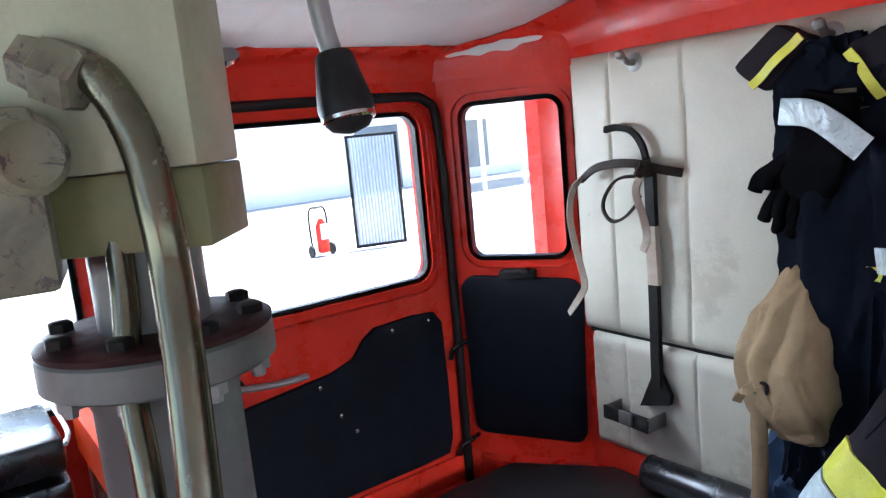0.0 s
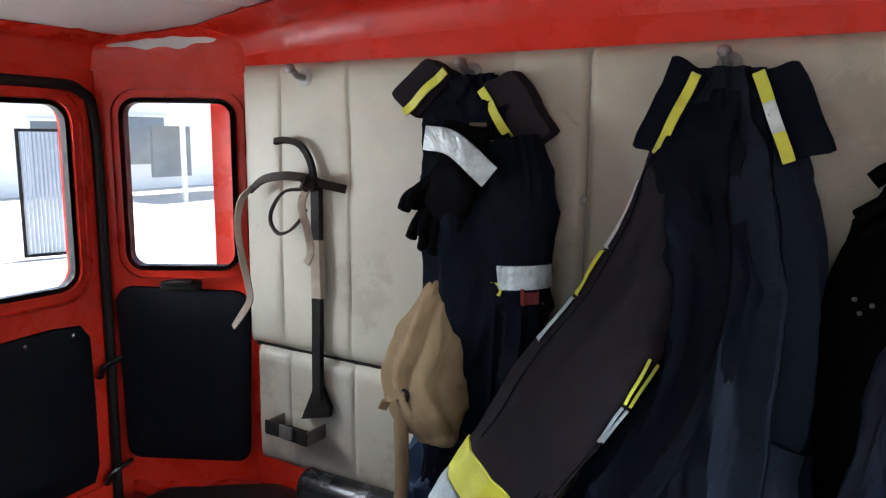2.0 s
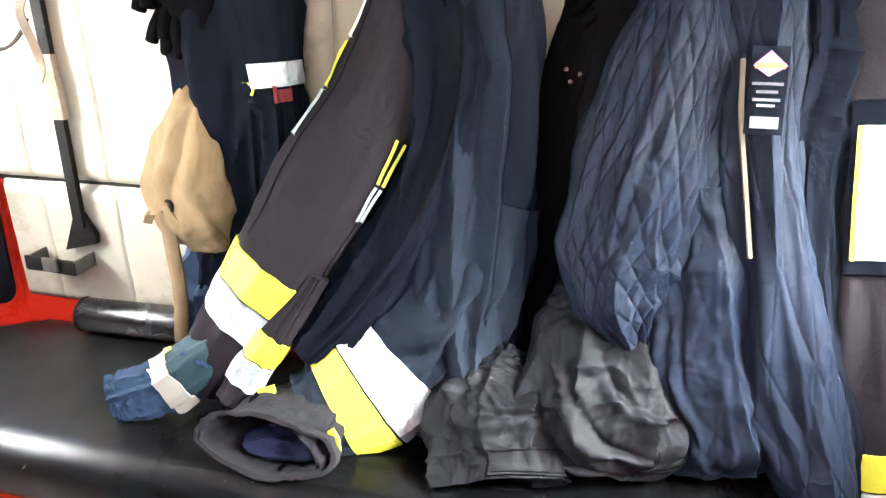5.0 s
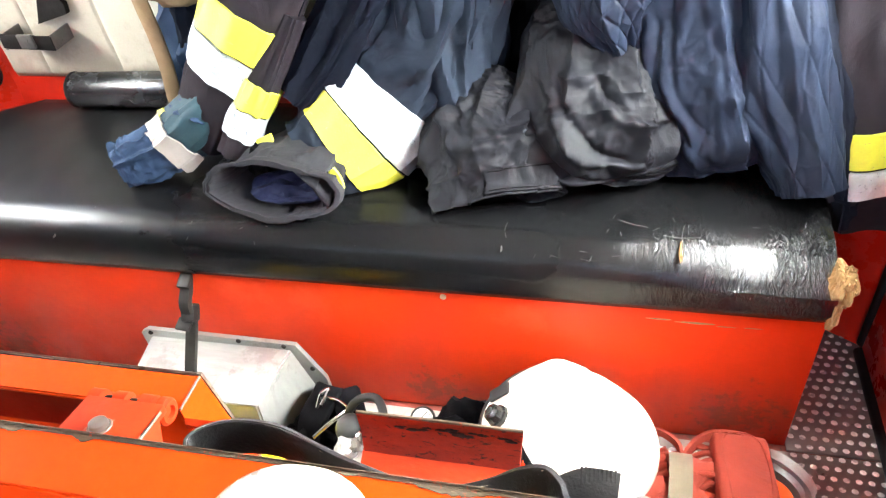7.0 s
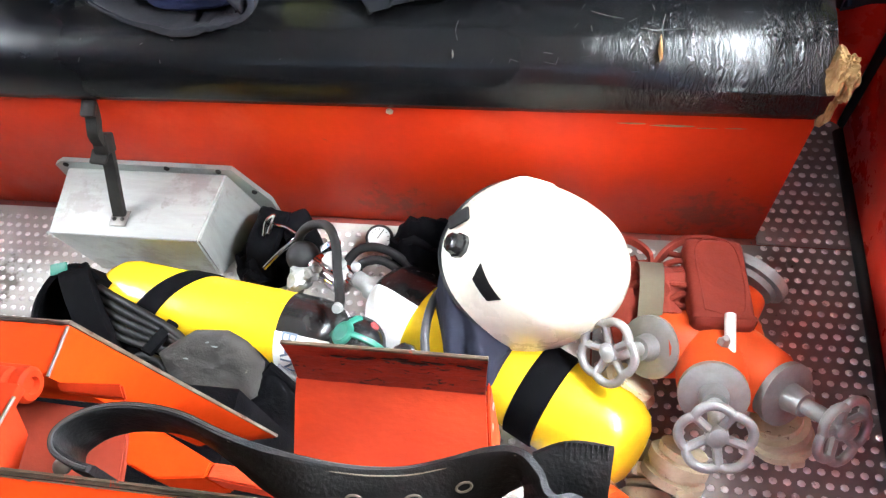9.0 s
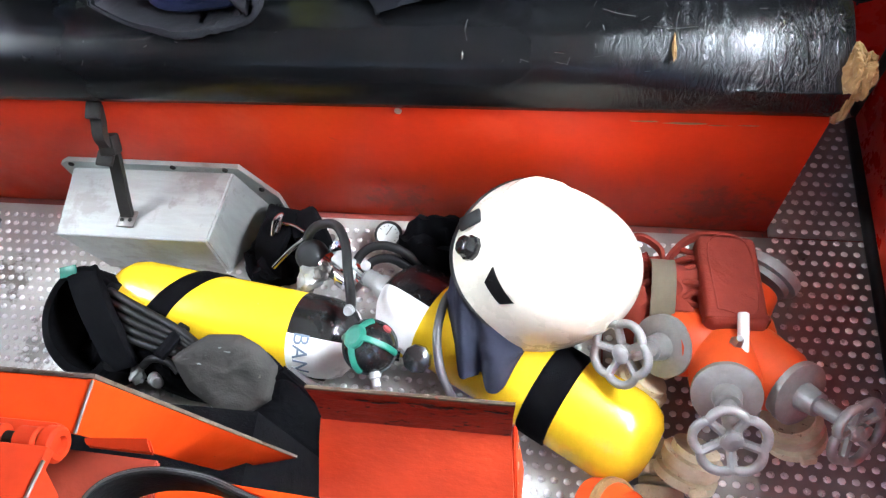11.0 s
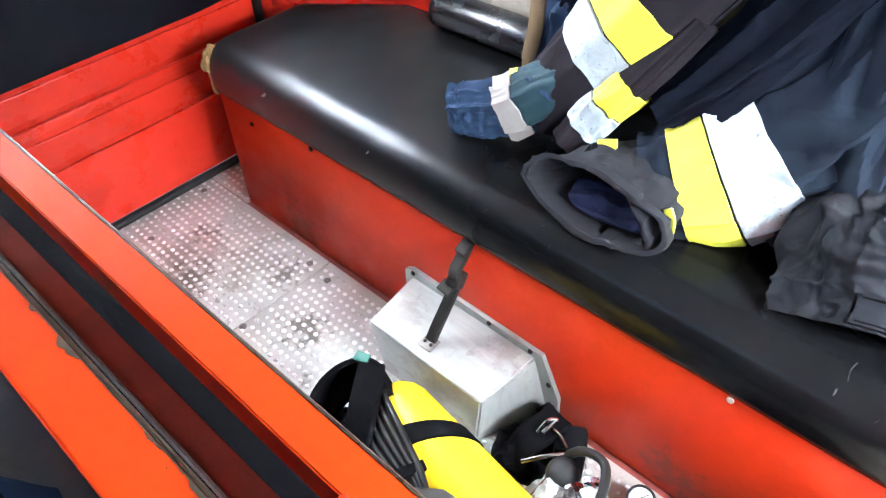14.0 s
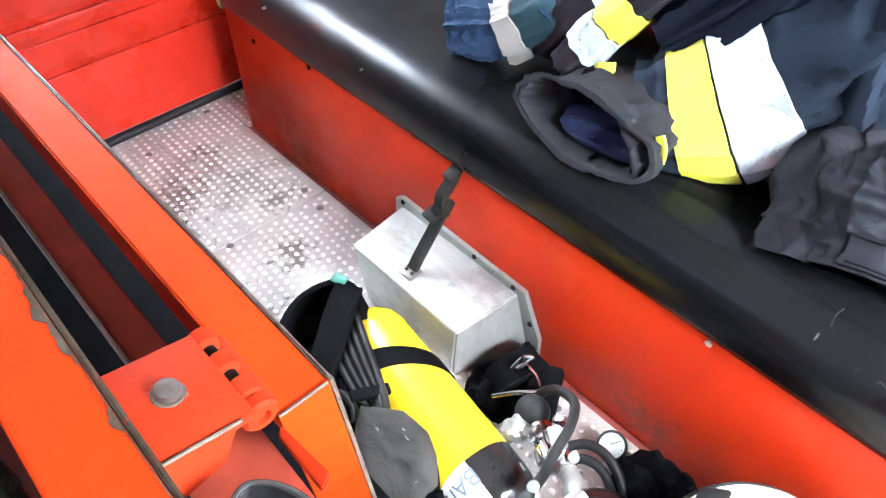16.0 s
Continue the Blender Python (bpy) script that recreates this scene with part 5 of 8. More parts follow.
for k, nm in ((86, "slot"), (95, "slot"), (104, "slot")):
    c, d_ = bl[k], (bl[k + 2] - bl[k - 2]).normalized()
    nrm_ = d_.cross(Vector((0.03, 0.74, 0.62))).normalized()
    if nrm_.z < 0:
        nrm_ = -nrm_
    part(nm, tube([c + nrm_ * 0.0030 + d_ * (0.0042 * math.cos(t)) + nrm_.cross(d_) * (0.0024 * math.sin(t)) for t in [2 * math.pi * i / 10 for i in range(10)]], 0.0007, 30, 6, None, True), PLACKET, strap_part, "frayed buckle slot")
    part("slot_hole", lathe(c + nrm_ * 0.0024, nrm_, [(0, 0.0030), (0.0006, 0.0028)], 12), RUBBER, strap_part)
for side_ in (0.0145, -0.0145):
    run = [bl[k] + spline(UPS, 150)[k].normalized() * side_ + Vector((0, -0.0022, 0.0016)) for k in range(66, 122, 2)]
    part("stitching", tube(run, 0.0005, 110, 5), PLACKET, strap_part, "pale stitching")
part("belt_edge", tube([bl[k] + spline(UPS, 150)[k].normalized() * 0.0162 for k in range(2, 118, 3)], 0.0013, 150, 6), HOSEGREY, strap_part, "pale worn belt edge")
end = part("tip", strap([(1.630, -0.664, 0.862), (1.644, -0.659, 0.866), (1.662, -0.660, 0.866)], 0.030, 0.0035, [(0, 0.75, 0.6), (0, 0.8, 0.55), (0, 0.85, 0.5)], 16), BLACKLEATHER, belt, "ribbed belt end")
for k in range(9):
    part("rib", tube([(1.639 + 0.0026 * k, -0.6715, 0.8595), (1.639 + 0.0026 * k, -0.6475, 0.8765)], 0.0009, 4, 6), BLACKLEATHER, end)

# white hard hat on the near rail, and gear low down at the driver's side
hat = thing("hard_hat", (1.503, -0.768, 0.9225), "scraped white domed hard hat lying on the rail", "hard hat", "helmets")
part("dome", lathe((1.503, -0.768, 0.9255), (0, 0.05, 1), [(0, 0.046), (0.02, 0.050), (0.036, 0.047), (0.050, 0.038), (0.060, 0.024), (0.064, 0.010), (0.065, 0.001)], 36), HELMET, hat)
part("rim", lathe((1.503, -0.768, 0.9225), (0, 0.05, 1), [(0, 0.046), (0.001, 0.053), (0.004, 0.053), (0.006, 0.047)], 36), HELMET, hat)
single("blue_holdall", rag((0.60, -0.80, 0.36), 0.10, 4, (1.3, 0.7, 0.8)), BLUE, "crumpled blue holdall on the cabin floor", "bag")
fb = thing("red_toolbox", (0.78, -0.80, 0.12), "dull red metal toolbox behind the front seat", "toolbox")
part("body", box((0.66, -0.88, 0.10), (0.92, -0.72, 0.26), 0.006), RED_OLD, fb)
part("lid", box((0.655, -0.885, 0.262), (0.925, -0.715, 0.29), 0.006), RED_OLD, fb)
part("handle", tube([(0.73, -0.80, 0.292), (0.74, -0.80, 0.32), (0.84, -0.80, 0.32), (0.85, -0.80, 0.292)], 0.006, 20, 8), IRON, fb)

# ---- the steel mast column at the driver's side ----
col = thing("mast_column", (0.66, -0.755, 0.0), "grey flanged steel column with bent pipes and a pale painted head", "column")
CX, CY = 0.668, -0.740
part("lower_column", lathe((CX, CY, 0.0), (0, 0, 1), [(0, 0.09), (0.02, 0.09), (0.03, 0.074), (1.16, 0.074), (1.175, 0.08), (1.19, 0.08)], 40), CAST, col)
fl = part("flange", lathe((CX, CY, 1.190), (0, 0, 1), [(0, 0.112), (0.004, 0.118), (0.034, 0.118), (0.038, 0.114)], 48), CAST, col)
part("gasket", lathe((CX, CY, 1.228), (0, 0, 1), [(0, 0.117), (0.006, 0.118), (0.010, 0.112), (0.012, 0.05)], 48), MAROON, col)
for a in range(0, 360, 45):
    bx, by = CX + 0.098 * math.cos(radians(a + 12)), CY + 0.098 * math.sin(radians(a + 12))
    part("flange_bolt", lathe((bx, by, 1.239), (0, 0, 1), [(0, 0.013), (0.009, 0.013), (0.011, 0.009)], 6), IRON, fl)
    part("flange_nut", lathe((bx, by, 1.189), (0, 0, -1), [(0, 0.013), (0.012, 0.013), (0.013, 0.008), (0.02, 0.007)], 6), ALLOY, fl)
part("upper_column", lathe((CX, CY, 1.238), (0, 0, 1), [(0, 0.056), (0.5, 0.056)], 36), CAST, col)
ym = Matrix.Translation((CX, CY, 0)) @ Matrix.Rotation(radians(54), 4, "Z")
part("painted_head", box((-0.115, -0.075, 1.398), (0.092, 0.065, 1.66), 0.004, ym), GREYPAINT, col, "pale grey-green painted steel head")
part("drab_plate", box((-0.10, -0.070, 1.322), (0.094, 0.062, 1.397), 0.003, ym), DRAB, col, "dull olive clamp plate")
part("clamp_lug", box((-0.125, -0.10, 1.315), (-0.06, -0.06, 1.365), 0.004, ym), IRON, col)
part("clamp_bolt", lathe(ym @ Vector((-0.09, -0.085, 1.365)), (0, 0, 1), [(0, 0.010), (0.008, 0.010), (0.009, 0.006), (0.016, 0.006)], 6), ALLOY, col)
pipe = part("bent_pipe", tube([(0.735, -0.795, 1.495), (0.752, -0.772, 1.478), (0.772, -0.755, 1.425), (0.786, -0.751, 1.36), (0.795, -0.751, 1.30), (0.83, -0.762, 1.2), (0.90, -0.79, 1.0), (0.95, -0.82, 0.6), (0.95, -0.84, 0.0)], 0.0185, 90, 20), TUBE, col, "bent nickel-plated pipe")
part("union_nut", lathe((0.748, -0.785, 1.478), (-0.5, -0.55, 0.35), [(0, 0.026), (0.004, 0.031), (0.036, 0.031), (0.040, 0.026), (0.06, 0.024)], 6), GRIME, pipe, "large dirty hexagon union nut")
part("thin_pipe", tube([(0.70, -0.772, 1.40), (0.722, -0.776, 1.30), (0.75, -0.79, 1.2), (0.80, -0.80, 1.08), (0.84, -0.83, 0.8), (0.84, -0.84, 0.0)], 0.013, 50, 16), TUBE, col)
gb2 = part("valve_box", box((0.60, -0.93, 1.300), (0.712, -0.828, 1.462), 0.006, Matrix.Translation((0.73, -0.82, 0)) @ Matrix.Rotation(radians(-12), 4, "Z") @ Matrix.Translation((-0.70, 0.82, 0))), GRIME, col, "flaking cream painted valve box")
part("valve_knob", lathe((0.742, -0.842, 1.42), (0.9, 0.25, 0), [(0, 0.035), (0.012, 0.035), (0.016, 0.028), (0.012, 0.022), (0.008, 0.0)], 28), GRIME, gb2)

# gear lever hanging from the roof
lev = thing("roof_lever", (0.76, -0.548, 1.45), "steel lever with a black egg-shaped knob hanging from the roof", "lever")
part("rod", tube([(0.74, -0.555, 1.72), (0.752, -0.552, 1.55), (0.766, -0.548, 1.485)], 0.0115, 20, 14), STEEL, lev)
kd = Vector((0.016, 0.002, -0.077)).normalized()
part("knob", lathe((0.764, -0.548, 1.497), kd, [(0, 0.017), (0.004, 0.020), (0.03, 0.025), (0.055, 0.030), (0.070, 0.028), (0.080, 0.020), (0.085, 0.004)], 30), RUBBER, lev, "black rubber knob")
part("knob_rim", lathe((0.764, -0.548, 1.497), kd, [(0.067, 0.0292), (0.071, 0.0290), (0.073, 0.0270)], 30), CHROME, lev)

# dark ribbed gear by the driver's door
seat = thing("driver_seat", (0.1, -0.87, 0.0), "black ribbed vinyl front seat back", "seat")
for i in range(4):
    part("rib_cushion", box((-0.03, -0.98, 0.72 + i * 0.068), (0.235 - 0.012 * i, -0.795, 0.782 + i * 0.068), 0.014), VINYL, seat)
part("seat_frame", box((-0.03, -0.97, 0.0), (0.20, -0.84, 0.715), 0.01), VINYL, seat)
part("piping", tube([(0.245, -0.80, 0.99), (0.20, -0.79, 0.995), (0.05, -0.79, 0.998)], 0.004, 14, 8), SILVER, seat)


# unseen front row behind the viewpoint, added to keep sun off the floor
row = thing("front_sun_blocker", (0.55, -1.4, 0.0), "low black bench-shaped blocker, unseen, added against the sun", "bench")
part("seat_base", box((-0.05, -1.72, 0.02), (1.15, -1.08, 0.28), 0.02), RUBBER, row)
part("cushion", box((-0.06, -1.74, 0.282), (1.16, -1.06, 0.42), 0.04), VINYL, row)
part("backrest", box((-0.06, -1.07, 0.424), (1.16, -0.97, 0.68), 0.03), VINYL, row)
# made-up black cover that darkens the too bright floor in front
single("rubber_mat", box((-0.16, -1.96, 0.0005), (2.15, -0.72, 0.006), 0.002), RUBBER, "black sheet added to darken the front floor", "mat")

# ---- things on the floor in front of the bench ----
bx = thing("metal_box", (0.83, -0.08, 0), "dull riveted sheet aluminium box fixed to the bench front", "box")
bm = bmesh.new()
top = [(0.684, -0.163), (0.988, -0.163), (1.0, -0.012), (0.664, -0.012)]
bot = [(0.706, -0.154), (0.968, -0.154), (1.045, -0.012), (0.664, -0.012)]
rings_to(bm, [[Vector((x, y, 0.002)) for x, y in bot], [Vector((x, y, 0.160)) for x, y in top]])
bmesh.ops.bevel(bm, geom=bm.edges[:], offset=0.004, segments=2, affect="EDGES")
part("body", bm, STEEL, bx)
bm = sheet([(0.640, 0.0), (1.062, 0.0), (1.06, 0.07), (1.012, 0.172), (0.66, 0.178), (0.640, 0.165)], [], 0.010, Matrix(((1, 0, 0, 0), (0, 0, -1, -0.001), (0, 1, 0, 0), (0, 0, 0, 1))))
part("flange", bm, STEEL, bx, "dirty mounting flange")
for rx, rz in ((0.665, 0.168), (0.77, 0.169), (0.88, 0.169), (0.985, 0.166), (1.035, 0.10), (1.05, 0.04)):
    part("rivet", lathe((rx, -0.011, rz), (0, -1, 0), [(0, 0.006), (0.003, 0.005), (0.004, 0.002)], 10), IRON, bx)
part("weld_bead", tube([(0.684, -0.162, 0.161), (0.84, -0.163, 0.162), (0.987, -0.162, 0.161)], 0.0025, 20, 6), ALLOY, bx)

lever = thing("latch_lever", (0.82, -0.10, 0.16), "black iron catch lever bolted to the metal box", "lever")
part("foot_plate", box((0.803, -0.142, 0.1615), (0.838, -0.108, 0.1655), 0.002), DULLSTEEL, lever, "bare steel foot plate")
for k in (-0.008, 0.008):
    part("foot_screw", lathe((0.82 + k, -0.128, 0.1655), (0, 0, 1), [(0, 0.004), (0.002, 0.0035), (0.003, 0.001)], 8), IRON, lever)
part("arm", strap([(0.82, -0.120, 0.165), (0.819, -0.10, 0.19), (0.818, -0.064, 0.232), (0.817, -0.040, 0.262)], 0.023, 0.009, (1, 0, 0), 20), IRON, lever)
part("hook_block", box((-0.015, -0.014, -0.018), (0.015, 0.014, 0.018), 0.004, pose(0.817, -0.036, 0.276, -38, 0, 4)), IRON, lever)
part("hook", strap([(0.818, -0.044, 0.284), (0.818, -0.040, 0.306), (0.819, -0.022, 0.326), (0.819, -0.006, 0.349)], 0.021, 0.013, (1, 0, 0), 18), IRON, lever)
part("hook_nose", box((-0.013, -0.016, -0.005), (0.013, 0.016, 0.005), 0.003, pose(0.819, -0.014, 0.346, 25, 0, 0)), IRON, lever)
part("thumb_tab", box((-0.019, -0.016, -0.004), (0.012, 0.012, 0.004), 0.003, pose(0.812, -0.055, 0.262, 18, 8, 0)), IRON, lever)


def scba(name, p0, p1, r, label, white_side, odd):
    """A breathing-air cylinder: yellow barrel, black and white shoulder, valve at p1."""
    t = thing(name, (*((Vector(p0) + Vector(p1)) / 2)[:2], 0), label, "air cylinder", "breathing air cylinders")
    p0, p1 = Vector(p0), Vector(p1)
    a, b, d = axes(p1 - p0)
    L = (p1 - p0).length
    part("barrel", lathe(p0, d, [(0, 0.012), (0.004, r * 0.55), (0.016, r * 0.80), (0.035, r * 0.95), (0.058, r), (L - 0.115, r), (L - 0.112, r * 0.999)], 48), CYL, t)

    # shoulder: two black and two white quarters, each a part
    for k in range(4):
        bm = bmesh.new()
        rs = []
        for h, rr in ((L - 0.114, r * 1.004), (L - 0.07, r * 1.003), (L - 0.045, r * 0.95), (L - 0.026, r * 0.80), (L - 0.012, r * 0.55), (L - 0.004, 0.026)):
            ring = []
            for i in range(13):
                th = math.pi / 2 * (k + i / 12) + white_side
                ring.append(p0 + d * h + (a * math.cos(th) + b * math.sin(th)) * rr)
            rs.append(ring)
        rings_to(bm, rs, False, False)
        part("shoulder_quarter", bm, BLACKPAINT if (k + odd) % 2 else WHITEPAINT, t, "glossy black quarter" if (k + odd) % 2 else "white quarter")
    part("neck", lathe(p0 + d * (L - 0.006), d, [(0, 0.024), (0.02, 0.022), (0.022, 0.017), (0.05, 0.016)], 24), ALLOY, t)
    v = part("valve_body", lathe(p0 + d * (L + 0.042), d, [(0, 0.012), (0.004, 0.02), (0.03, 0.02), (0.036, 0.012)], 16), CHROME, t)
    return t, a, b, d, L


C1A, C1B = (0.806, -0.246, 0.090), (1.290, -0.312, 0.090)
cyl1, a1, b1, d1, L1 = scba("air_cylinder", C1A, C1B, 0.072, "yellow breathing air cylinder with a black strap on its back plate", radians(20), 1)


def hoop(c, d, r, w, th, mat, par, name, label=""):
    part(name, lathe(Vector(c) - Vector(d).normalized() * w / 2, d, [(0, r), (0.002, r + th), (w - 0.002, r + th), (w, r)], 48), mat, par, label)


def slant_hoop(p0, d, r, s0, slant, w, th):
    """A strap round a cylinder that runs askew, further back on the near side."""
    a, b, d = axes(d)
    rs = []
    for off, lift in ((-w / 2, 0.0), (-w / 2 + 0.002, th), (w / 2 - 0.002, th), (w / 2, 0.0)):
        ring = []
        for i in range(64):
            n = a * math.cos(2 * math.pi * i / 64) + b * math.sin(2 * math.pi * i / 64)
            ring.append(Vector(p0) + d * (s0 + slant * n.y + off) + n * (r + lift))
        rs.append(ring)
    return rings_to(bmesh.new(), rs, True, False)


part("strap", slant_hoop(C1A, d1, 0.0718, 0.150, 0.045, 0.046, 0.003), BLACKCLOTH, cyl1, "black webbing strap")
# written letters on the white shoulder, as they can be read
txt = bpy.data.curves.new("letters", "FONT")
txt.body, txt.size, txt.extrude, txt.align_x = "BAN", 0.040, 0.0006, "CENTER"
tob = new("letters", txt)
bpy.context.view_layer.update()
lm = bpy.data.meshes.new_from_object(tob.evaluated_get(bpy.context.evaluated_depsgraph_get()))
bpy.data.objects.remove(tob)
view = Vector((0.25, -0.52, 0.82)).normalized()
view = (view - d1 * view.dot(d1)).normalized()
side_v = view.cross(d1).normalized()
lb = bmesh.new()
lb.from_mesh(lm)
bmesh.ops.subdivide_edges(lb, edges=[e for e in lb.edges if e.calc_length() > 0.01], cuts=2)
for v in lb.verts:
    th = v.co.x / 0.073 + 0.30
    rad = 0.0726 + v.co.z
    v.co = Vector(C1A) + d1 * (L1 - 0.10 + v.co.y) + (view * math.cos(th) - side_v * math.sin(th)) * rad
part("letters", lb, INK, cyl1, "faded hand-painted letters")

C2A, C2B = (1.775, -0.455, 0.095), (1.315, -0.205, 0.095)
cyl2, a2, b2, d2, L2 = scba("air_cylinder", C2A, C2B, 0.078, "yellow breathing air cylinder lying under the white helmet", radians(-5), 0)
hoop(Vector(C2A) + d2 * 0.175, d2, 0.078, 0.052, 0.003, BLACKCLOTH, cyl2, "strap", "black webbing strap")

def crumpled(p, size):
    """Crossing sharp creases, about -1 to 1."""
    q = Vector(p) / size
    q += noise.noise_vector(q * 0.55) * 0.9
    a = 1 - 2.6 * abs(noise.noise(q))
    b = 1 - 2.6 * abs(noise.noise(q * 2.1 + Vector((7, 3, 1))))
    c = 1 - 2.6 * abs(noise.noise(q * 4.3 + Vector((1, 9, 4))))
    return 0.60 * a + 0.32 * b + 0.14 * c


def lobe(c, u, v, n, su, sv, sn, seed, fold=0.10):
    bm = bmesh.new()
    bmesh.ops.create_icosphere(bm, subdivisions=4, radius=1)
    c, u, v, n = Vector(c), Vector(u).normalized(), Vector(v).normalized(), Vector(n).normalized()
    for q in bm.verts:
        p = q.co.copy()
        k = max(abs(p.x), abs(p.y))
        s = 1 / max(0.75, (abs(p.x) ** 3 + abs(p.y) ** 3) ** (1 / 3)) if k > 0.3 else 1
        p.x, p.y = p.x * min(s, 1.15), p.y * min(s, 1.15)
        h = p.z + fold * 2.5 * noise.noise((p.x * 1.8 + seed, p.y * 1.8, 0)) + fold * noise.noise((p.x * 5, p.y * 5, seed))
        q.co = c + u * p.x * su + v * p.y * sv + n * h * sn
    return bm


# harness of the first set: back plate, shoulder loop, hip pad, hoses
har = thing("harness", (0.95, -0.33, 0), "black breathing set harness with a dusty padded hip belt", "harness")
part("back_plate", box((0.78, -0.33, 0.004), (1.22, -0.21, 0.018), 0.006, Matrix.Translation((1.0, -0.26, 0)) @ Matrix.Rotation(radians(-8), 4, "Z") @ Matrix.Translation((-1.0, 0.26, 0))), BLACKPAINT, har)
loop = [(0.850, -0.262, 0.140), (0.800, -0.236, 0.140), (0.752, -0.248, 0.125), (0.730, -0.298, 0.110), (0.744, -0.352, 0.098), (0.788, -0.392, 0.090), (0.838, -0.406, 0.090), (0.868, -0.388, 0.100)]
part("shoulder_loop", strap(loop, 0.100, 0.014, (-0.12, -0.22, 1), 70), BLACKCLOTH, har, "thick black shoulder strap")
part("shoulder_pad", strap([(0.785, -0.248, 0.176), (0.812, -0.276, 0.192), (0.838, -0.312, 0.190), (0.862, -0.352, 0.165), (0.880, -0.392, 0.118)], 0.054, 0.013, (1, 0.25, 0.05), 40), BLACKCLOTH, har, "padded black strap folded over the cylinder end")
part("green_tab", box((-0.017, -0.010, -0.002), (0.017, 0.010, 0.002), 0.0015, pose(0.760, -0.248, 0.186, 20, -10, 10)), GREENRUB, har)
for k in range(5):
    o = k * 0.013
    part("hose", tube([(0.838 + o * 0.3, -0.272 - o, 0.176 - o * 0.5), (0.90, -0.300 - o, 0.188 - o * 0.7), (0.97, -0.328 - o * 0.8, 0.184 - o * 0.5), (1.02, -0.352 - o * 0.5, 0.190 - o * 0.3), (1.07, -0.385 - o * 0.4, 0.175)], 0.0068, 24, 10), RUBBER, har)
part("pad_keeper", box((-0.010, -0.034, -0.006), (0.010, 0.034, 0.006), 0.003, pose(0.995, -0.362, 0.190, -12, 8, -22)), BLACKCLOTH, har)
# black lumps added for the dark inside of the loop, over bright floor
part("folded_strap", lobe((0.815, -0.335, 0.052), (1, -0.3, 0), (0.3, 1, 0), (0, 0, 1), 0.062, 0.066, 0.052, 21, 0.2), BLACKCLOTH, har, "black lump added to fill the dark inside of the harness")
part("folded_strap", lobe((0.955, -0.375, 0.070), (1, -0.25, 0), (0.25, 1, 0), (0, 0, 1), 0.100, 0.040, 0.062, 22, 0.2), BLACKCLOTH, har, "black lump added to fill the dark inside of the harness")
part("fitting", lathe((0.935, -0.405, 0.105), (0.5, -0.3, 0.5), [(0, 0.013), (0.012, 0.013), (0.014, 0.010), (0.03, 0.010), (0.032, 0.006)], 12), ALLOY, har, "bare alloy hose fitting")
part("fitting_ring", tube([(0.915, -0.388, 0.12), (0.94, -0.38, 0.14), (0.975, -0.385, 0.145), (0.995, -0.40, 0.14)], 0.007, 20, 10), RUBBER, har)
part("buckle", rag((0.900, -0.394, 0.105), 0.020, 3, (0.8, 1.1, 0.6)), ALLOY, har, "small metal buckle")


# padded hip belt
pn = Vector((-0.05, -0.45, 0.85)).normalized()
pu = Vector((1, -0.45, -0.25))
pu = (pu - pn * pu.dot(pn)).normalized()
pv = pn.cross(pu)


def pad_plane(lift):
    c = Vector((1.135, -0.398, 0.232)) + pn * lift
    return Matrix(((pu.x, pv.x, pn.x, c.x), (pu.y, pv.y, pn.y, c.y), (pu.z, pv.z, pn.z, c.z), (0, 0, 0, 1)))


def dense(pts, n=6):
    out = []
    for i in range(len(pts)):
        p, q = Vector(pts[i]), Vector(pts[(i + 1) % len(pts)])
        out += [tuple(p.lerp(q, k / n)) for k in range(n)]
    return out


def rounded(pts, n=64):
    """A closed outline with soft corners."""
    out = []
    m = len(pts)
    for i in range(n):
        s = i * m / n
        k, f = int(s) % m, s - int(s)
        p = [Vector(pts[(k + o) % m]) for o in (-1, 0, 1, 2)]
        w = ((1 - f) ** 3 / 6, (3 * f ** 3 - 6 * f * f + 4) / 6, (-3 * f ** 3 + 3 * f * f + 3 * f + 1) / 6, f ** 3 / 6)
        soft = sum((p[o] * w[o] for o in range(4)), Vector((0, 0)))
        out.append(tuple(soft.lerp(p[1].lerp(p[2], f), 0.8)))
    return out


def soft_pad(outline, m, thick, bulge, seed, crease=0.05, bm=None):
    """A limp padded piece with a domed, creased face and a thin edge."""
    bm = bm or bmesh.new()
    c = Vector((sum(p[0] for p in outline) / len(outline), sum(p[1] for p in outline) / len(outline)))
    rs = []
    for side_, steps in ((-1, (0.1, 0.5, 0.9)), (1, (1.0, 0.985, 0.95, 0.9, 0.82, 0.74, 0.66, 0.58, 0.5, 0.42, 0.34, 0.26, 0.18, 0.1, 0.04))):
        for s in steps:
            ring = []
            for x, y in outline:
                q = c + (Vector((x, y)) - c) * s
                dome = math.sqrt(max(0.0, 1 - s ** 5))
                z = thick * dome * (0.3 if side_ < 0 else 1) * side_
                if side_ > 0:
                    z += dome * bulge * (0.6 * crumpled((q.x, q.y, seed), crease) + noise.noise((q.x * 9, q.y * 9, seed)))
                ring.append(m @ Vector((q.x, q.y, z)))
            rs.append(ring)
    return rings_to(bm, rs)


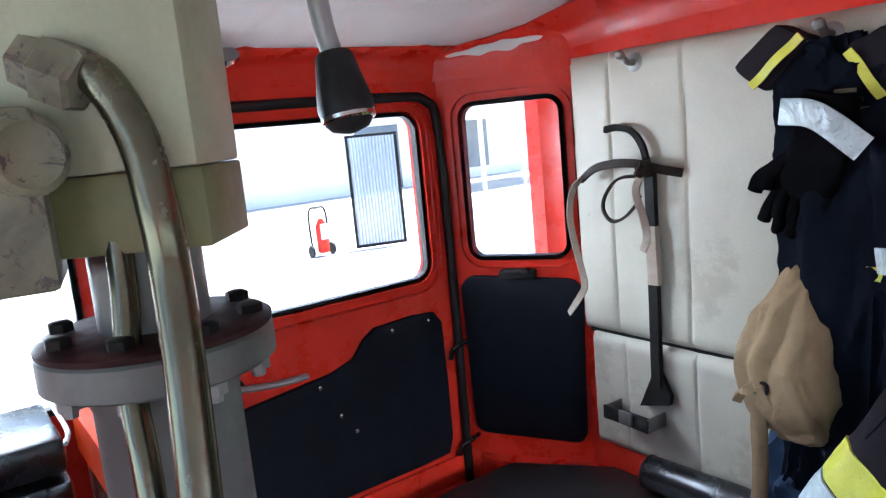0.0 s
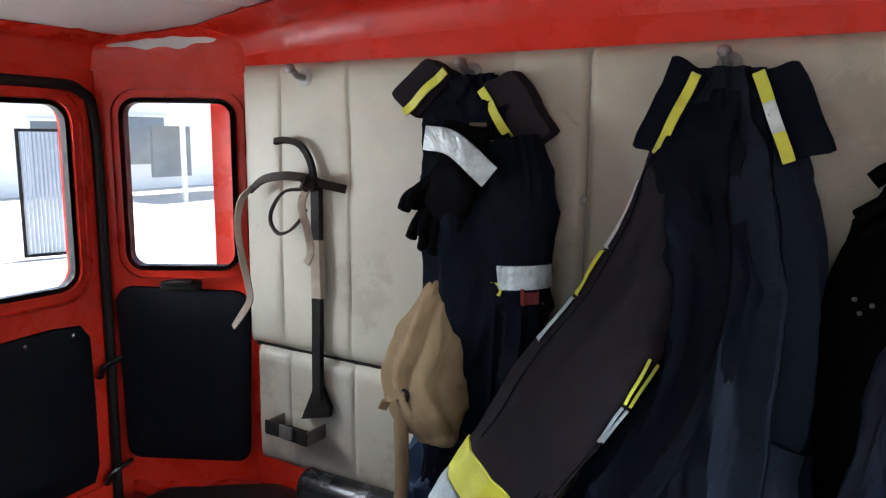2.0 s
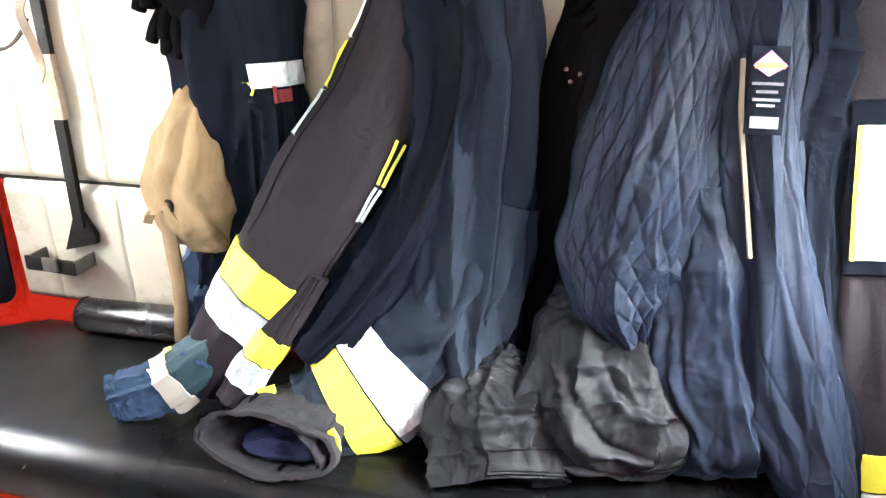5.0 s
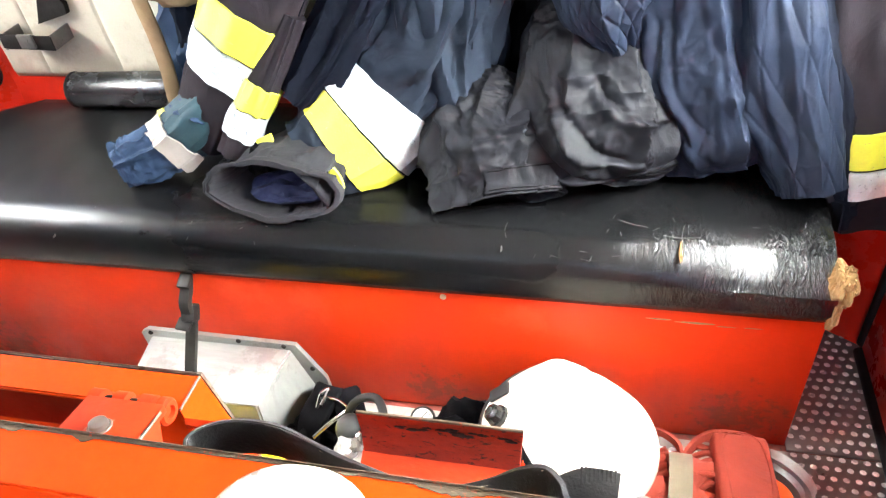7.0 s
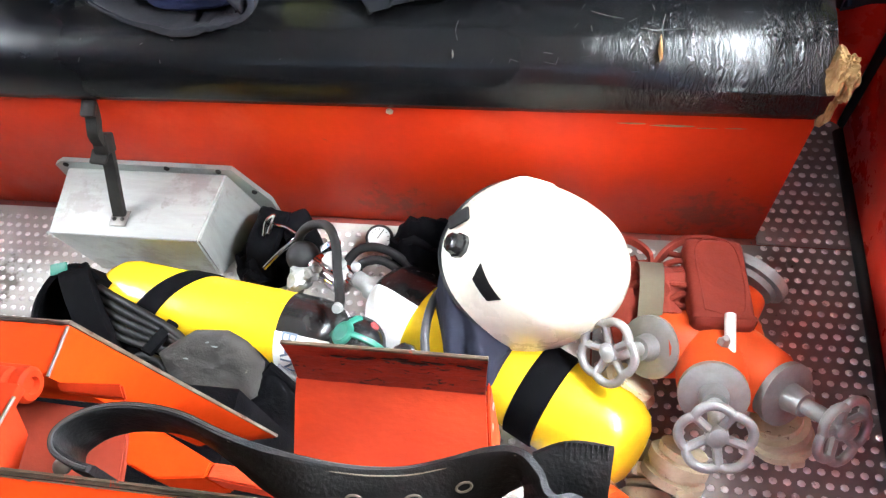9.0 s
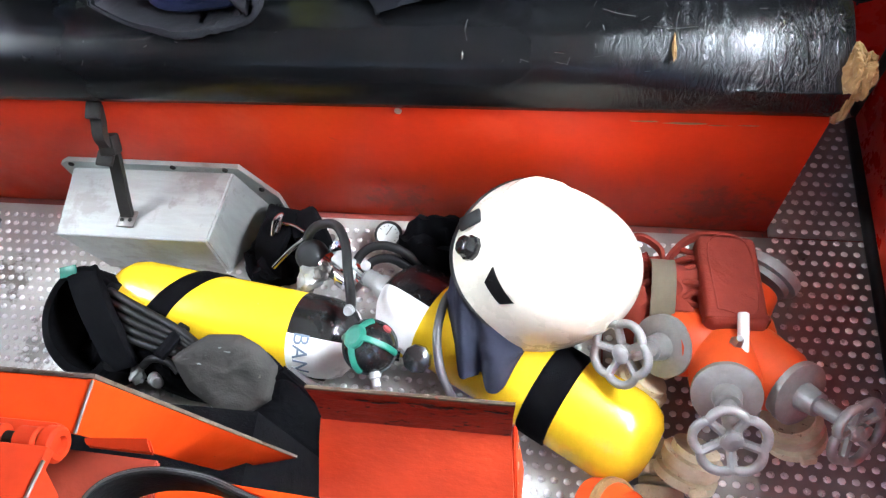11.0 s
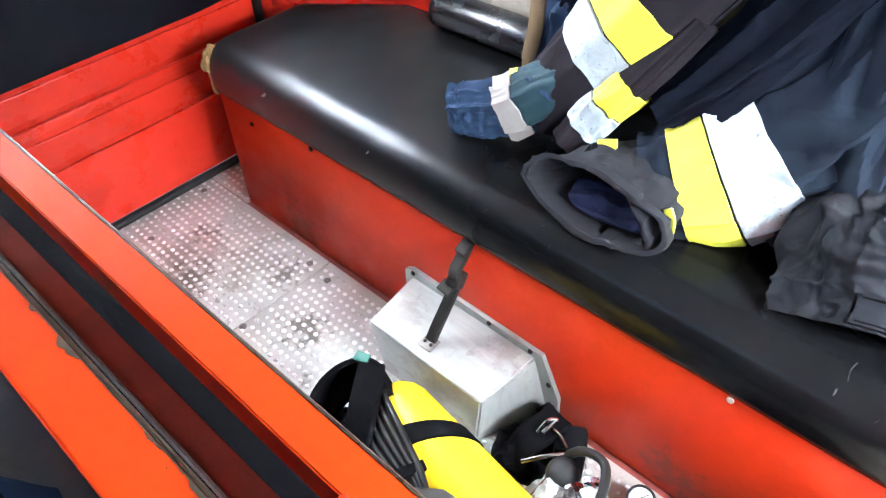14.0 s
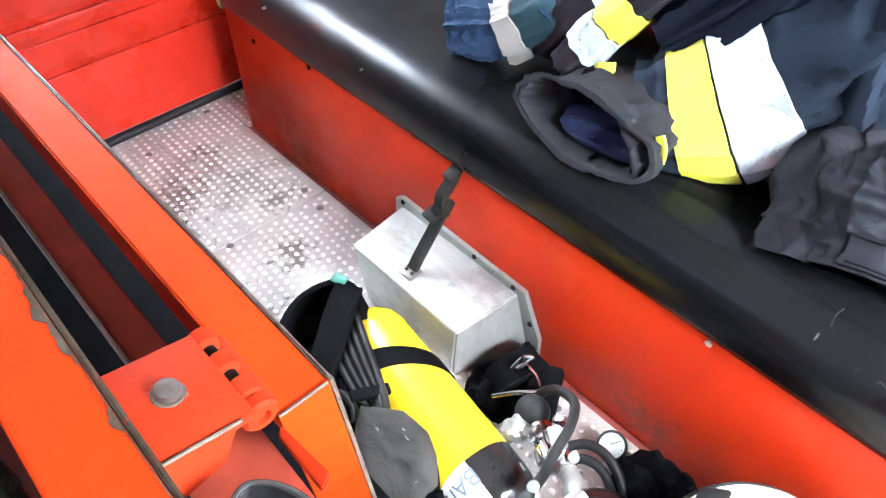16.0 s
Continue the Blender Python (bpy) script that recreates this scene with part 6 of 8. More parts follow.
hip = part("hip_pad", soft_pad(rounded([(-0.10, -0.056), (-0.062, 0.010), (-0.015, 0.038), (0.022, 0.040), (0.062, 0.030), (0.082, -0.02), (0.045, -0.085), (-0.045, -0.084)]), pad_plane(0.0), 0.020, 0.006, 3), GREYCLOTH, har, "dusty dark grey folded hip pad", angle=60)
for sx, sy, sw in ((-0.018, 0.012, 0.010), (0.010, 0.004, 0.008), (-0.045, -0.03, 0.006)):
    part("dust_scuff", rag(pad_plane(0.0185) @ Vector((sx, sy, 0)), sw, sx * 90, (1.2, 0.5, 0.22)), PRINTGREY, hip, "pale dusty scuff")
part("hip_wing", soft_pad(rounded([(0.03, 0.036), (0.064, 0.028), (0.112, 0.011), (0.17, 0.001), (0.189, -0.06), (0.113, -0.078), (0.037, -0.080), (0.05, -0.02)]), pad_plane(-0.010), 0.014, 0.006, 7), BLACKCLOTH, har, "black webbing wing of the hip belt", angle=40)
# webbing made wide and black to take in the floor's shadow too
part("waist_web", strap([(1.10, -0.455, 0.15), (1.19, -0.47, 0.13), (1.29, -0.50, 0.10), (1.39, -0.535, 0.05), (1.46, -0.555, 0.012)], 0.135, 0.012, (0.15, 0.80, 0.35), 30), BLACKCLOTH, har, "wide black waist webbing that also stands for the shadow beside it")
part("waist_hose", tube([(1.205, -0.395, 0.19), (1.27, -0.425, 0.165), (1.34, -0.452, 0.13), (1.42, -0.485, 0.07)], 0.007, 24, 10), HOSEGREY, har)
part("hip_strap", strap([(1.19, -0.42, 0.22), (1.26, -0.46, 0.15), (1.34, -0.50, 0.08)], 0.06, 0.01, (0.3, 0.6, 0.6), 20), BLACKCLOTH, har)

# first-stage regulator, hoses and gauge between the cylinders
reg = thing("regulator", (1.22, -0.16, 0), "breathing regulator with chromed valve and black hoses", "regulator")
part("reducer", lathe((1.195, -0.165, 0.105), (0.80, -0.50, 0.05), [(0, 0.016), (0.004, 0.024), (0.022, 0.024), (0.025, 0.017), (0.045, 0.017), (0.047, 0.022), (0.066, 0.022), (0.070, 0.013), (0.085, 0.012)], 24), CHROME, reg)
part("reducer_block", box((-0.018, -0.014, -0.014), (0.018, 0.014, 0.014), 0.004, pose(1.236, -0.166, 0.122, 12, 8, -32)), ALLOY, reg, "scuffed alloy block")
part("reducer_knob", lathe((1.170, -0.150, 0.098), (0.1, -0.35, 0.9), [(-0.012, 0.012), (-0.004, 0.025), (0.012, 0.031), (0.026, 0.029), (0.036, 0.020), (0.040, 0.006)], 28), RUBBER, reg, "black rubber knob")
part("connector", lathe((1.215, -0.150, 0.13), (0.75, 0.30, 0.45), [(0, 0.011), (0.020, 0.011), (0.024, 0.008), (0.036, 0.008)], 6), CHROME, reg)
part("connector", lathe((1.250, -0.190, 0.12), (0.3, -0.5, 0.7), [(0, 0.012), (0.016, 0.012), (0.018, 0.009), (0.032, 0.009)], 6), ALLOY, reg)
part("small_knob", lathe((1.276, -0.170, 0.112), (0.1, -0.3, 0.9), [(0, 0.007), (0.004, 0.009), (0.012, 0.009), (0.014, 0.004)], 12), ALLOY, reg, "small pale knob")
for kx, ky, kz, ks in ((1.176, -0.200, 0.112, 0.022), (1.196, -0.196, 0.122, 0.014), (1.168, -0.216, 0.10, 0.013), (1.206, -0.185, 0.128, 0.010)):
    part("worn_knob", rag((kx, ky, kz), ks, kx * 31, (1, 1, 0.8)), DULLSTEEL if ks < 0.02 else ALLOY, reg, "worn grey hand knob")
part("hose", tube([(1.150, -0.150, 0.09), (1.165, -0.125, 0.135), (1.195, -0.120, 0.168), (1.230, -0.128, 0.182), (1.254, -0.165, 0.188), (1.268, -0.215, 0.190), (1.282, -0.262, 0.192), (1.290, -0.292, 0.205)], 0.0085, 50, 12), RUBBER, reg, "black rubber hose")
part("hose", tube([(1.245, -0.170, 0.10), (1.272, -0.142, 0.12), (1.305, -0.133, 0.125), (1.345, -0.142, 0.115), (1.385, -0.165, 0.09)], 0.0085, 36, 10), RUBBER, reg)
part("hose", tube([(1.262, -0.175, 0.09), (1.285, -0.156, 0.105), (1.315, -0.150, 0.108), (1.345, -0.160, 0.10), (1.38, -0.18, 0.07)], 0.0085, 36, 10), RUBBER, reg)
part("hose_end", lathe((1.288, -0.288, 0.200), (0.05, -0.35, 0.5), [(0, 0.009), (0.012, 0.009), (0.014, 0.007), (0.022, 0.007)], 12), ALLOY, reg, "pale hose ferrule")
part("strap_end", strap([(1.050, -0.030, 0.008), (1.085, -0.050, 0.085), (1.095, -0.085, 0.112), (1.075, -0.130, 0.085), (1.065, -0.160, 0.02)], 0.062, 0.010, (1, -0.25, 0.1), 30), BLACKCLOTH, reg, "stiff black strap end")
part("webbing_knot", lobe((1.062, -0.128, 0.022), (1, 0.2, 0), (-0.2, 1, 0), (0, 0, 1), 0.055, 0.050, 0.032, 9, 0.35), BLACKCLOTH, reg, "bunched black webbing")
for k in range(3):
    part("harness_clip", box((1.03 + 0.035 * k, -0.105 - 0.02 * k, 0.0), (1.10 + 0.03 * k, -0.045 - 0.02 * k, 0.055 + 0.03 * k), 0.010, Matrix.Translation((1.08, -0.08, 0)) @ Matrix.Rotation(radians(22 * k - 14), 4, "Z") @ Matrix.Translation((-1.08, 0.08, 0))), BLACKCLOTH, reg, "black plastic clip and webbing")
part("wire_hook", tube([(1.088, -0.118, 0.115), (1.094, -0.098, 0.135), (1.106, -0.086, 0.138), (1.104, -0.096, 0.134), (1.098, -0.116, 0.122)], 0.0042, 24, 8), CHROME, reg, "bent wire clip")
part("wire_hook", tube([(1.106, -0.098, 0.124), (1.128, -0.102, 0.126), (1.150, -0.112, 0.122)], 0.0028, 14, 8), CHROME, reg)
part("lever_wire", tube([(1.098, -0.178, 0.10), (1.128, -0.152, 0.118), (1.158, -0.128, 0.13)], 0.004, 14, 8), CHROME, reg)

gauge = thing("pressure_gauge", (1.289, -0.068, 0.0), "small round pressure gauge with a black rubber rim", "gauge")
gd = Vector((0.12, -0.45, 0.88)).normalized()
GC = Vector((1.288, -0.064, 0.035))
part("rim", lathe(GC, gd, [(0, 0.020), (0.004, 0.027), (0.018, 0.027), (0.022, 0.024), (0.0215, 0.0215)], 32), RUBBER, gauge)
part("dial", lathe(GC, gd, [(0.012, 0.022), (0.0224, 0.0216), (0.0228, 0.001)], 32), DIAL, gauge, "pale dial face")
ga, gb_, _ = axes(gd)
part("needle", strap([GC + gd * 0.0234 + ga * -0.004, GC + gd * 0.0234 + (ga * 0.6 + gb_ * 0.8) * 0.016], 0.0016, 0.0006, tuple(ga.cross(gd)), 6), IRON, gauge)
for k in range(11):
    an = radians(-130 + 26 * k)
    u1 = ga * math.cos(an) + gb_ * math.sin(an)
    part("dial_mark", strap([GC + gd * 0.0231 + u1 * 0.016, GC + gd * 0.0231 + u1 * 0.0195], 0.0012, 0.0005, tuple(u1.cross(gd)), 4), IRON, gauge)
part("stem", tube([GC + Vector((0.02, 0.0, 0.005)), GC + Vector((0.07, 0.008, 0.004)), GC + Vector((0.12, 0.004, 0.006)), (1.46, -0.06, 0.035)], 0.0055, 24, 10), RUBBER, gauge)
part("stem_ferrule", lathe(GC + Vector((0.026, 0.002, 0.005)), (1, 0.1, 0), [(0, 0.008), (0.012, 0.008), (0.014, 0.006), (0.03, 0.006)], 10), ALLOY, gauge)

# lung demand valve with a green cage
dv = thing("demand_valve", (1.335, -0.36, 0.12), "black demand valve in a green rubber cage", "valve")
DC = Vector((1.333, -0.352, 0.206))
DR = 0.042
dview, dx, dy = Vector((0.235, -0.30, 0.925)), Vector((0.97, 0.05, -0.23)), Vector((-0.02, 0.95, 0.31))


def on_ball(v, rx, ry, lift=0.0):
    """A place on the valve body, by how far it faces up, across and away."""
    return DC + (dview * v + dx * rx + dy * ry).normalized() * (DR + lift)


bm = bmesh.new()
bmesh.ops.create_uvsphere(bm, u_segments=36, v_segments=22, radius=DR, matrix=Matrix.Translation(DC))
part("body", bm, BLACKPAINT, dv)
part("body_seam", tube([on_ball(0.25, math.cos(a_), math.sin(a_), 0.0) for a_ in [2 * math.pi * i / 16 for i in range(16)]], 0.003, 60, 8, None, True), RUBBER, dv)
hub = (dview * 0.72 + dx * -0.60 + dy * 0.32).normalized()
part("cage_hub", lathe(DC + hub * (DR - 0.004), hub, [(0, 0.020), (0.004, 0.0195), (0.0065, 0.0165), (0.0075, 0.010), (0.008, 0.002)], 28), GREENRUB, dv, "round green cage plate")
part("hub_rim", lathe(DC + hub * (DR + 0.001), hub, [(0, 0.0155), (0.003, 0.0150), (0.0035, 0.012), (0.003, 0.0115)], 28), GREENRUB, dv)
for end in ((0.42, 0.92, -0.14), (0.35, -0.30, -0.92), (0.40, 0.05, 0.92), (0.05, -0.98, 0.25)):
    e = (dview * end[0] + dx * end[1] + dy * end[2]).normalized()
    part("cage_rib", tube([DC + (hub.lerp(e, f)).normalized() * (DR + 0.002) for f in (0.22, 0.4, 0.6, 0.8, 1.0)], 0.0052, 20, 8, None, False, 0.6), GREENRUB, dv, "green rubber rib")
part("outlet", lathe(DC - dview * 0.03 + dy * -0.01, -dview, [(0, 0.02), (0.03, 0.018), (0.06, 0.018)], 20), RUBBER, dv)
part("outlet_ferrule", lathe(on_ball(0.2, 0.22, -0.95, -0.004), dy * -1 + dx * 0.25, [(0, 0.010), (0.010, 0.010), (0.012, 0.007), (0.024, 0.007)], 12), ALLOY, dv)
part("red_dot", lathe(on_ball(0.45, 0.55, 0.68, -0.002), dview * 0.45 + dx * 0.55 + dy * 0.68, [(0, 0.008), (0.004, 0.007)], 12), REDTAG, dv)
single("valve_cap", lathe((1.402, -0.352, 0.165), (0.1, -0.3, 0.9), [(-0.03, 0.014), (0, 0.016), (0.004, 0.024), (0.026, 0.022), (0.030, 0.014), (0.032, 0.004)], 9), BLACKPAINT, "black cylinder valve knob beside the yellow cylinder", "knob")
single("air_hose", tube([(1.462, -0.225, 0.178), (1.442, -0.252, 0.190), (1.434, -0.290, 0.192), (1.434, -0.330, 0.190), (1.445, -0.376, 0.178), (1.466, -0.412, 0.150), (1.492, -0.445, 0.08)], 0.0072, 44, 12), HOSEGREY, "grey rubber air hose draped over the cylinder", "hose")
single("face_mask", lobe((1.405, -0.105, 0.070), (1, -0.1, 0), (0.1, 1, 0), (0, 0, 1), 0.080, 0.055, 0.070, 6, 0.25), BLACKCLOTH, "black rubber breathing mask behind the helmet", "mask")

# white helmet with its neck curtain
hel = thing("helmet", (1.585, -0.20, 0.13), "glossy cream white fire helmet with a navy neck curtain", "helmet", "helmets")
HC = Vector((1.606, -0.208, 0.219))
hz = Vector((0.5822, -0.1927, 0.7899)).normalized()          # the shell's own up
hf = Vector((-0.0826, 0.9525, 0.2932)).normalized()            # its front, towards the bench
hf = (hf - hz * hf.dot(hz)).normalized()
hs = hz.cross(hf)


def shell_point(th, ph, g=0.0):
    """th round the shell from its front, ph from the brim up to the crown."""
    r = Vector((math.cos(th), math.sin(th)))
    lx = 0.129 + g
    ly = 0.148 + g
    up = 0.180 + g
    k = math.cos(ph)
    flare = 1 + 0.05 * max(0, 0.18 - ph / (math.pi / 2)) / 0.18
    p = HC + hf * (r.x * lx * k * flare) + hs * (r.y * ly * k * flare) + hz * (up * math.sin(ph) - 0.035)
    front = max(0, r.x) ** 3
    p += hf * front * 0.020 * k * max(0, 1 - ph * 1.3)
    ridge = math.exp(-(r.y * k / 0.13) ** 2)
    p += hz * ridge * 0.010 * math.sin(min(math.pi / 2, ph)) * (1 if ph > 0.2 else 0.4)
    crest = math.exp(-((th - 0.46) / 0.36) ** 2) * (min(1, ph / 0.40) if ph < 0.40 else max(0, 1 - (ph - 0.40) / 0.07))
    p += (p - HC).normalized() * 0.021 * crest
    drop = 0.045 * max(0, -r.x) ** 1.5 + 0.02 * abs(r.y)
    p -= hz * drop * max(0, 1 - ph * 1.6)
    return p


def brim_at(th):
    """How far up the shell its brim is cut, lifted over the ear."""
    return 0.225 * math.exp(-((th - 2.48) / 0.75) ** 2)


bm = bmesh.new()
rs = []
for j in range(61):
    row = []
    for i in range(96):
        th = 2 * math.pi * i / 96
        row.append(shell_point(th, brim_at(th) + (j / 60) ** 0.95 * (math.pi / 2 - 0.02 - brim_at(th))))
    rs.append(row)
inner = [[shell_point(2 * math.pi * i / 96, max(ph, brim_at(2 * math.pi * i / 96) + 0.02), -0.007) for i in range(96)] for ph in (0.9, 0.4, 0.02)]
rings_to(bm, inner + rs, True, True)
shell = part("shell", bm, HELMET, hel, "glossy cream white shell with a crest ridge", angle=50)
part("brim_edge", tube([shell_point(2 * math.pi * i / 36, brim_at(2 * math.pi * i / 36)) for i in range(36)], 0.0035, 120, 8, None, True), RUBBER, hel, "black rubber brim edge")


def patch(a, b, c, d, lift=0.0022):
    """A sticker between four (round, up) corners of the shell."""
    bm = bmesh.new()
    rs = []
    for j in range(7):
        l, r = Vector(a).lerp(Vector(b), j / 6), Vector(d).lerp(Vector(c), j / 6)
        rs.append([shell_point(*l.lerp(r, i / 8), lift) for i in range(9)])
    return rings_to(bm, rs, False, False)


part("black_patch", patch((1.640, 0.470), (1.820, 0.370), (2.120, 0.430), (2.160, 0.540)), BLACKPAINT, shell, "black reflective sticker")
part("black_patch", patch((1.060, 0.070), (0.980, 0.050), (0.880, 0.110), (1.020, 0.190)), BLACKPAINT, shell, "black reflective sticker")
kp = shell_point(1.380, 0.240, 0.0)
kn = (shell_point(1.380, 0.240, 0.02) - kp).normalized()
knob = part("visor_knob", lathe(kp, kn, [(-0.002, 0.020), (0.006, 0.020), (0.008, 0.017), (0.020, 0.015), (0.023, 0.010)], 9), BLACKPAINT, hel, "black star-shaped visor knob")
part("knob_screw", lathe(kp + kn * 0.022, kn, [(0, 0.007), (0.003, 0.006)], 10), IRON, knob)
part("visor_peg", box((-0.012, -0.022, 0), (0.012, 0.022, 0.007), 0.004, Matrix.Translation(kp + Vector((-0.004, 0.045, 0.004))) @ kn.to_track_quat("Z", "Y").to_matrix().to_4x4()), RUBBER, hel)


def curtain():
    """The cloth that hangs from the brim on the near side in folds, falling over the cylinder."""
    bm = bmesh.new()
    ths = [1.30 + 1.55 * i / 7 for i in range(8)]
    brim = spline([shell_point(th, brim_at(th) + 0.02, -0.004) for th in ths], 60)
    foot = spline([(1.440, -0.262, 0.186), (1.458, -0.322, 0.172), (1.470, -0.368, 0.152), (1.488, -0.371, 0.156), (1.505, -0.374, 0.160), (1.516, -0.393, 0.156), (1.538, -0.390, 0.160), (1.556, -0.360, 0.178), (1.570, -0.338, 0.192)], 60)
    rs = []
    for j in range(30):
        v = j / 29
        row = []
        for i in range(60):
            f = i / 59
            q = brim[i].lerp(foot[i], v)
            fold = 0.013 * math.cos(2 * math.pi * 2.3 * (f - 0.30)) * min(1, 1.6 * v) * math.sin(math.pi * min(1, f * 1.1 + 0.05))
            q += Vector((0.05, -0.55, 0.80)) * (0.010 * math.sin(math.pi * v) + fold + 0.003 * noise.noise((f * 7, v * 5, 2)))
            row.append(q)
        rs.append(row)
    rings_to(bm, rs, False, False)
    ext = bmesh.ops.extrude_face_region(bm, geom=bm.faces[:])
    for v in ext["geom"]:
        if isinstance(v, bmesh.types.BMVert):
            v.co += Vector((0.002, 0.003, -0.002))
    return bm


part("neck_curtain", curtain(), CURTAIN, hel, "navy cloth neck curtain")

# red pouch
pou = thing("red_pouch", (1.86, -0.16, 0.06), "faded brick-red nylon pouch with a khaki strap", "pouch")
FLAP = pose(1.884, -0.190, 0.172, -10, 3, 1)
part("flap", box((-0.047, -0.086, -0.03), (0.047, 0.082, 0.02), 0.013, FLAP, None, 3), POUCH, pou)
part("flap_seam", tube([FLAP @ Vector(q) for q in ((-0.029, -0.064, 0.0203), (0.029, -0.064, 0.0203), (0.029, 0.064, 0.0203), (-0.029, 0.064, 0.0203))], 0.0014, 60, 6, None, True), POUCH, pou)
part("flap_band", box((-0.048, -0.080, -0.026), (0.048, -0.070, 0.0215), 0.008, FLAP, None, 3), POUCH, pou)
part("body", lobe((1.800, -0.205, 0.105), (1, 0.05, 0.05), (0, 1, -0.1), (0, 0.1, 1), 0.085, 0.078, 0.062, 5, 0.16), POUCH, pou, "gathered red nylon body")
part("strap", strap([(1.780, -0.290, 0.06), (1.781, -0.272, 0.140), (1.783, -0.215, 0.178), (1.786, -0.155, 0.160), (1.788, -0.115, 0.08)], 0.038, 0.004, (1, 0, 0), 30), KHAKI, pou, "khaki webbing strap")
for k in range(9):
    y0 = -0.262 + 0.0165 * k
    part("gather", tube([(1.845, y0 * 0.96 - 0.006, 0.168 - 0.004 * abs(k - 4)), (1.830, y0 + 0.003 * (k % 2), 0.176 - 0.006 * abs(k - 4)), (1.815, y0 + 0.006 * (k % 3) - 0.004, 0.170 - 0.007 * abs(k - 4)), (1.800, y0 - 0.002, 0.162 - 0.008 * abs(k - 4))], 0.0055, 16, 8), POUCH, pou)
    part("gather", tube([(1.766, y0 * 0.97, 0.160 - 0.008 * abs(k - 4)), (1.750, y0 + 0.004 * (k % 2), 0.150 - 0.008 * abs(k - 4)), (1.735, y0 * 0.95, 0.125 - 0.008 * abs(k - 4))], 0.0065, 12, 8), POUCH, pou)
part("carry_loop", strap([(1.790, -0.150, 0.135), (1.808, -0.125, 0.150), (1.835, -0.104, 0.155), (1.872, -0.098, 0.155), (1.905, -0.104, 0.152), (1.918, -0.118, 0.150)], 0.016, 0.005, (0, 0.4, 1), 30), POUCH, pou)
part("carry_loop", strap([(1.740, -0.150, 0.12), (1.728, -0.118, 0.135), (1.750, -0.098, 0.14), (1.785, -0.118, 0.135), (1.792, -0.150, 0.13)], 0.014, 0.005, (0, 0.4, 1), 24), POUCH, pou)

# three-way hose divider with handwheels
div = thing("hose_divider", (1.88, -0.30, 0), "orange cast three-way hose divider with alloy handwheels", "hose divider")
DVC = Vector((1.885, -0.268, 0.120))
part("body", lobe(DVC, (1, 0, 0), (0, 1, 0), (0, 0, 1), 0.072, 0.07, 0.06, 8, 0.02), DIVIDER, div)


def wheel_arm(tip_disc, tip_wheel, axis, out_end, n):
    """One outlet: cast arm, alloy bonnet disc, spindle and a scalloped handwheel, with a coupling under it."""
    axis = Vector(axis).normalized()
    td, tw = Vector(tip_disc), Vector(tip_wheel)
    arm = part("outlet_arm", lathe(DVC, td - axis * 0.02 - DVC, [(0.0, 0.060), (0.03, 0.056), ((td - axis * 0.02 - DVC).length - 0.01, 0.052), ((td - axis * 0.02 - DVC).length, 0.047)], 28), DIVIDER, div, "orange cast outlet arm")
    part("bonnet", lathe(td - axis * 0.05, axis, [(0, 0.042), (0.03, 0.046), (0.042, 0.046), (0.044, 0.050), (0.054, 0.050), (0.056, 0.046), (0.058, 0.022), (0.085, 0.018)], 32), ALLOY, arm, "alloy bonnet disc")
    part("spindle", lathe(td, axis, [(0, 0.012), ((tw - td).dot(axis) + 0.006, 0.012), ((tw - td).dot(axis) + 0.008, 0.007)], 14), ALLOY, arm)
    a, b, _ = axes(axis)
    rim = []
    for i in range(60):
        t = 2 * math.pi * i / 60
        rr = 0.0455 * (0.87 + 0.17 * abs(math.sin(2.5 * t)) ** 0.8)
        rim.append(tw + (a * math.cos(t) + b * math.sin(t)) * rr)
    w = part("handwheel", tube(rim, 0.0066, 180, 10, None, True), ALLOY, div, "scalloped alloy handwheel")
    for k in range(5):
        t = 2 * math.pi * k / 5
        u1 = a * math.cos(t) + b * math.sin(t)
        part("spoke", tube([tw - axis * 0.008 + u1 * 0.008, tw - axis * 0.004 + u1 * 0.024, tw + u1 * 0.040], 0.0066, 10, 8), ALLOY, w)
    part("hub", lathe(tw - axis * 0.012, axis, [(0, 0.013), (0.014, 0.013), (0.018, 0.009), (0.02, 0.005)], 16), ALLOY, w)
    oe = Vector(out_end)
    od = (oe - (DVC + (td - DVC) * 0.8)).normalized()
    c = part("coupling", lathe(oe - od * 0.05, od, [(0, 0.036), (0.012, 0.036), (0.014, 0.046), (0.030, 0.046), (0.032, 0.040), (0.040, 0.040), (0.042, 0.048), (0.056, 0.048), (0.058, 0.036), (0.050, 0.030), (0.03, 0.028)], 30), COUPLING, div, "worn alloy hose coupling")
    for k in range(2):
        t = math.pi * k + n
        ca, cb, _ = axes(od)
        u1 = ca * math.cos(t) + cb * math.sin(t)
        part("claw", box((-0.012, -0.008, -0.012), (0.012, 0.008, 0.012), 0.004, Matrix.Translation(oe + u1 * 0.044) @ u1.to_track_quat("Z", "Y").to_matrix().to_4x4()), COUPLING, c)


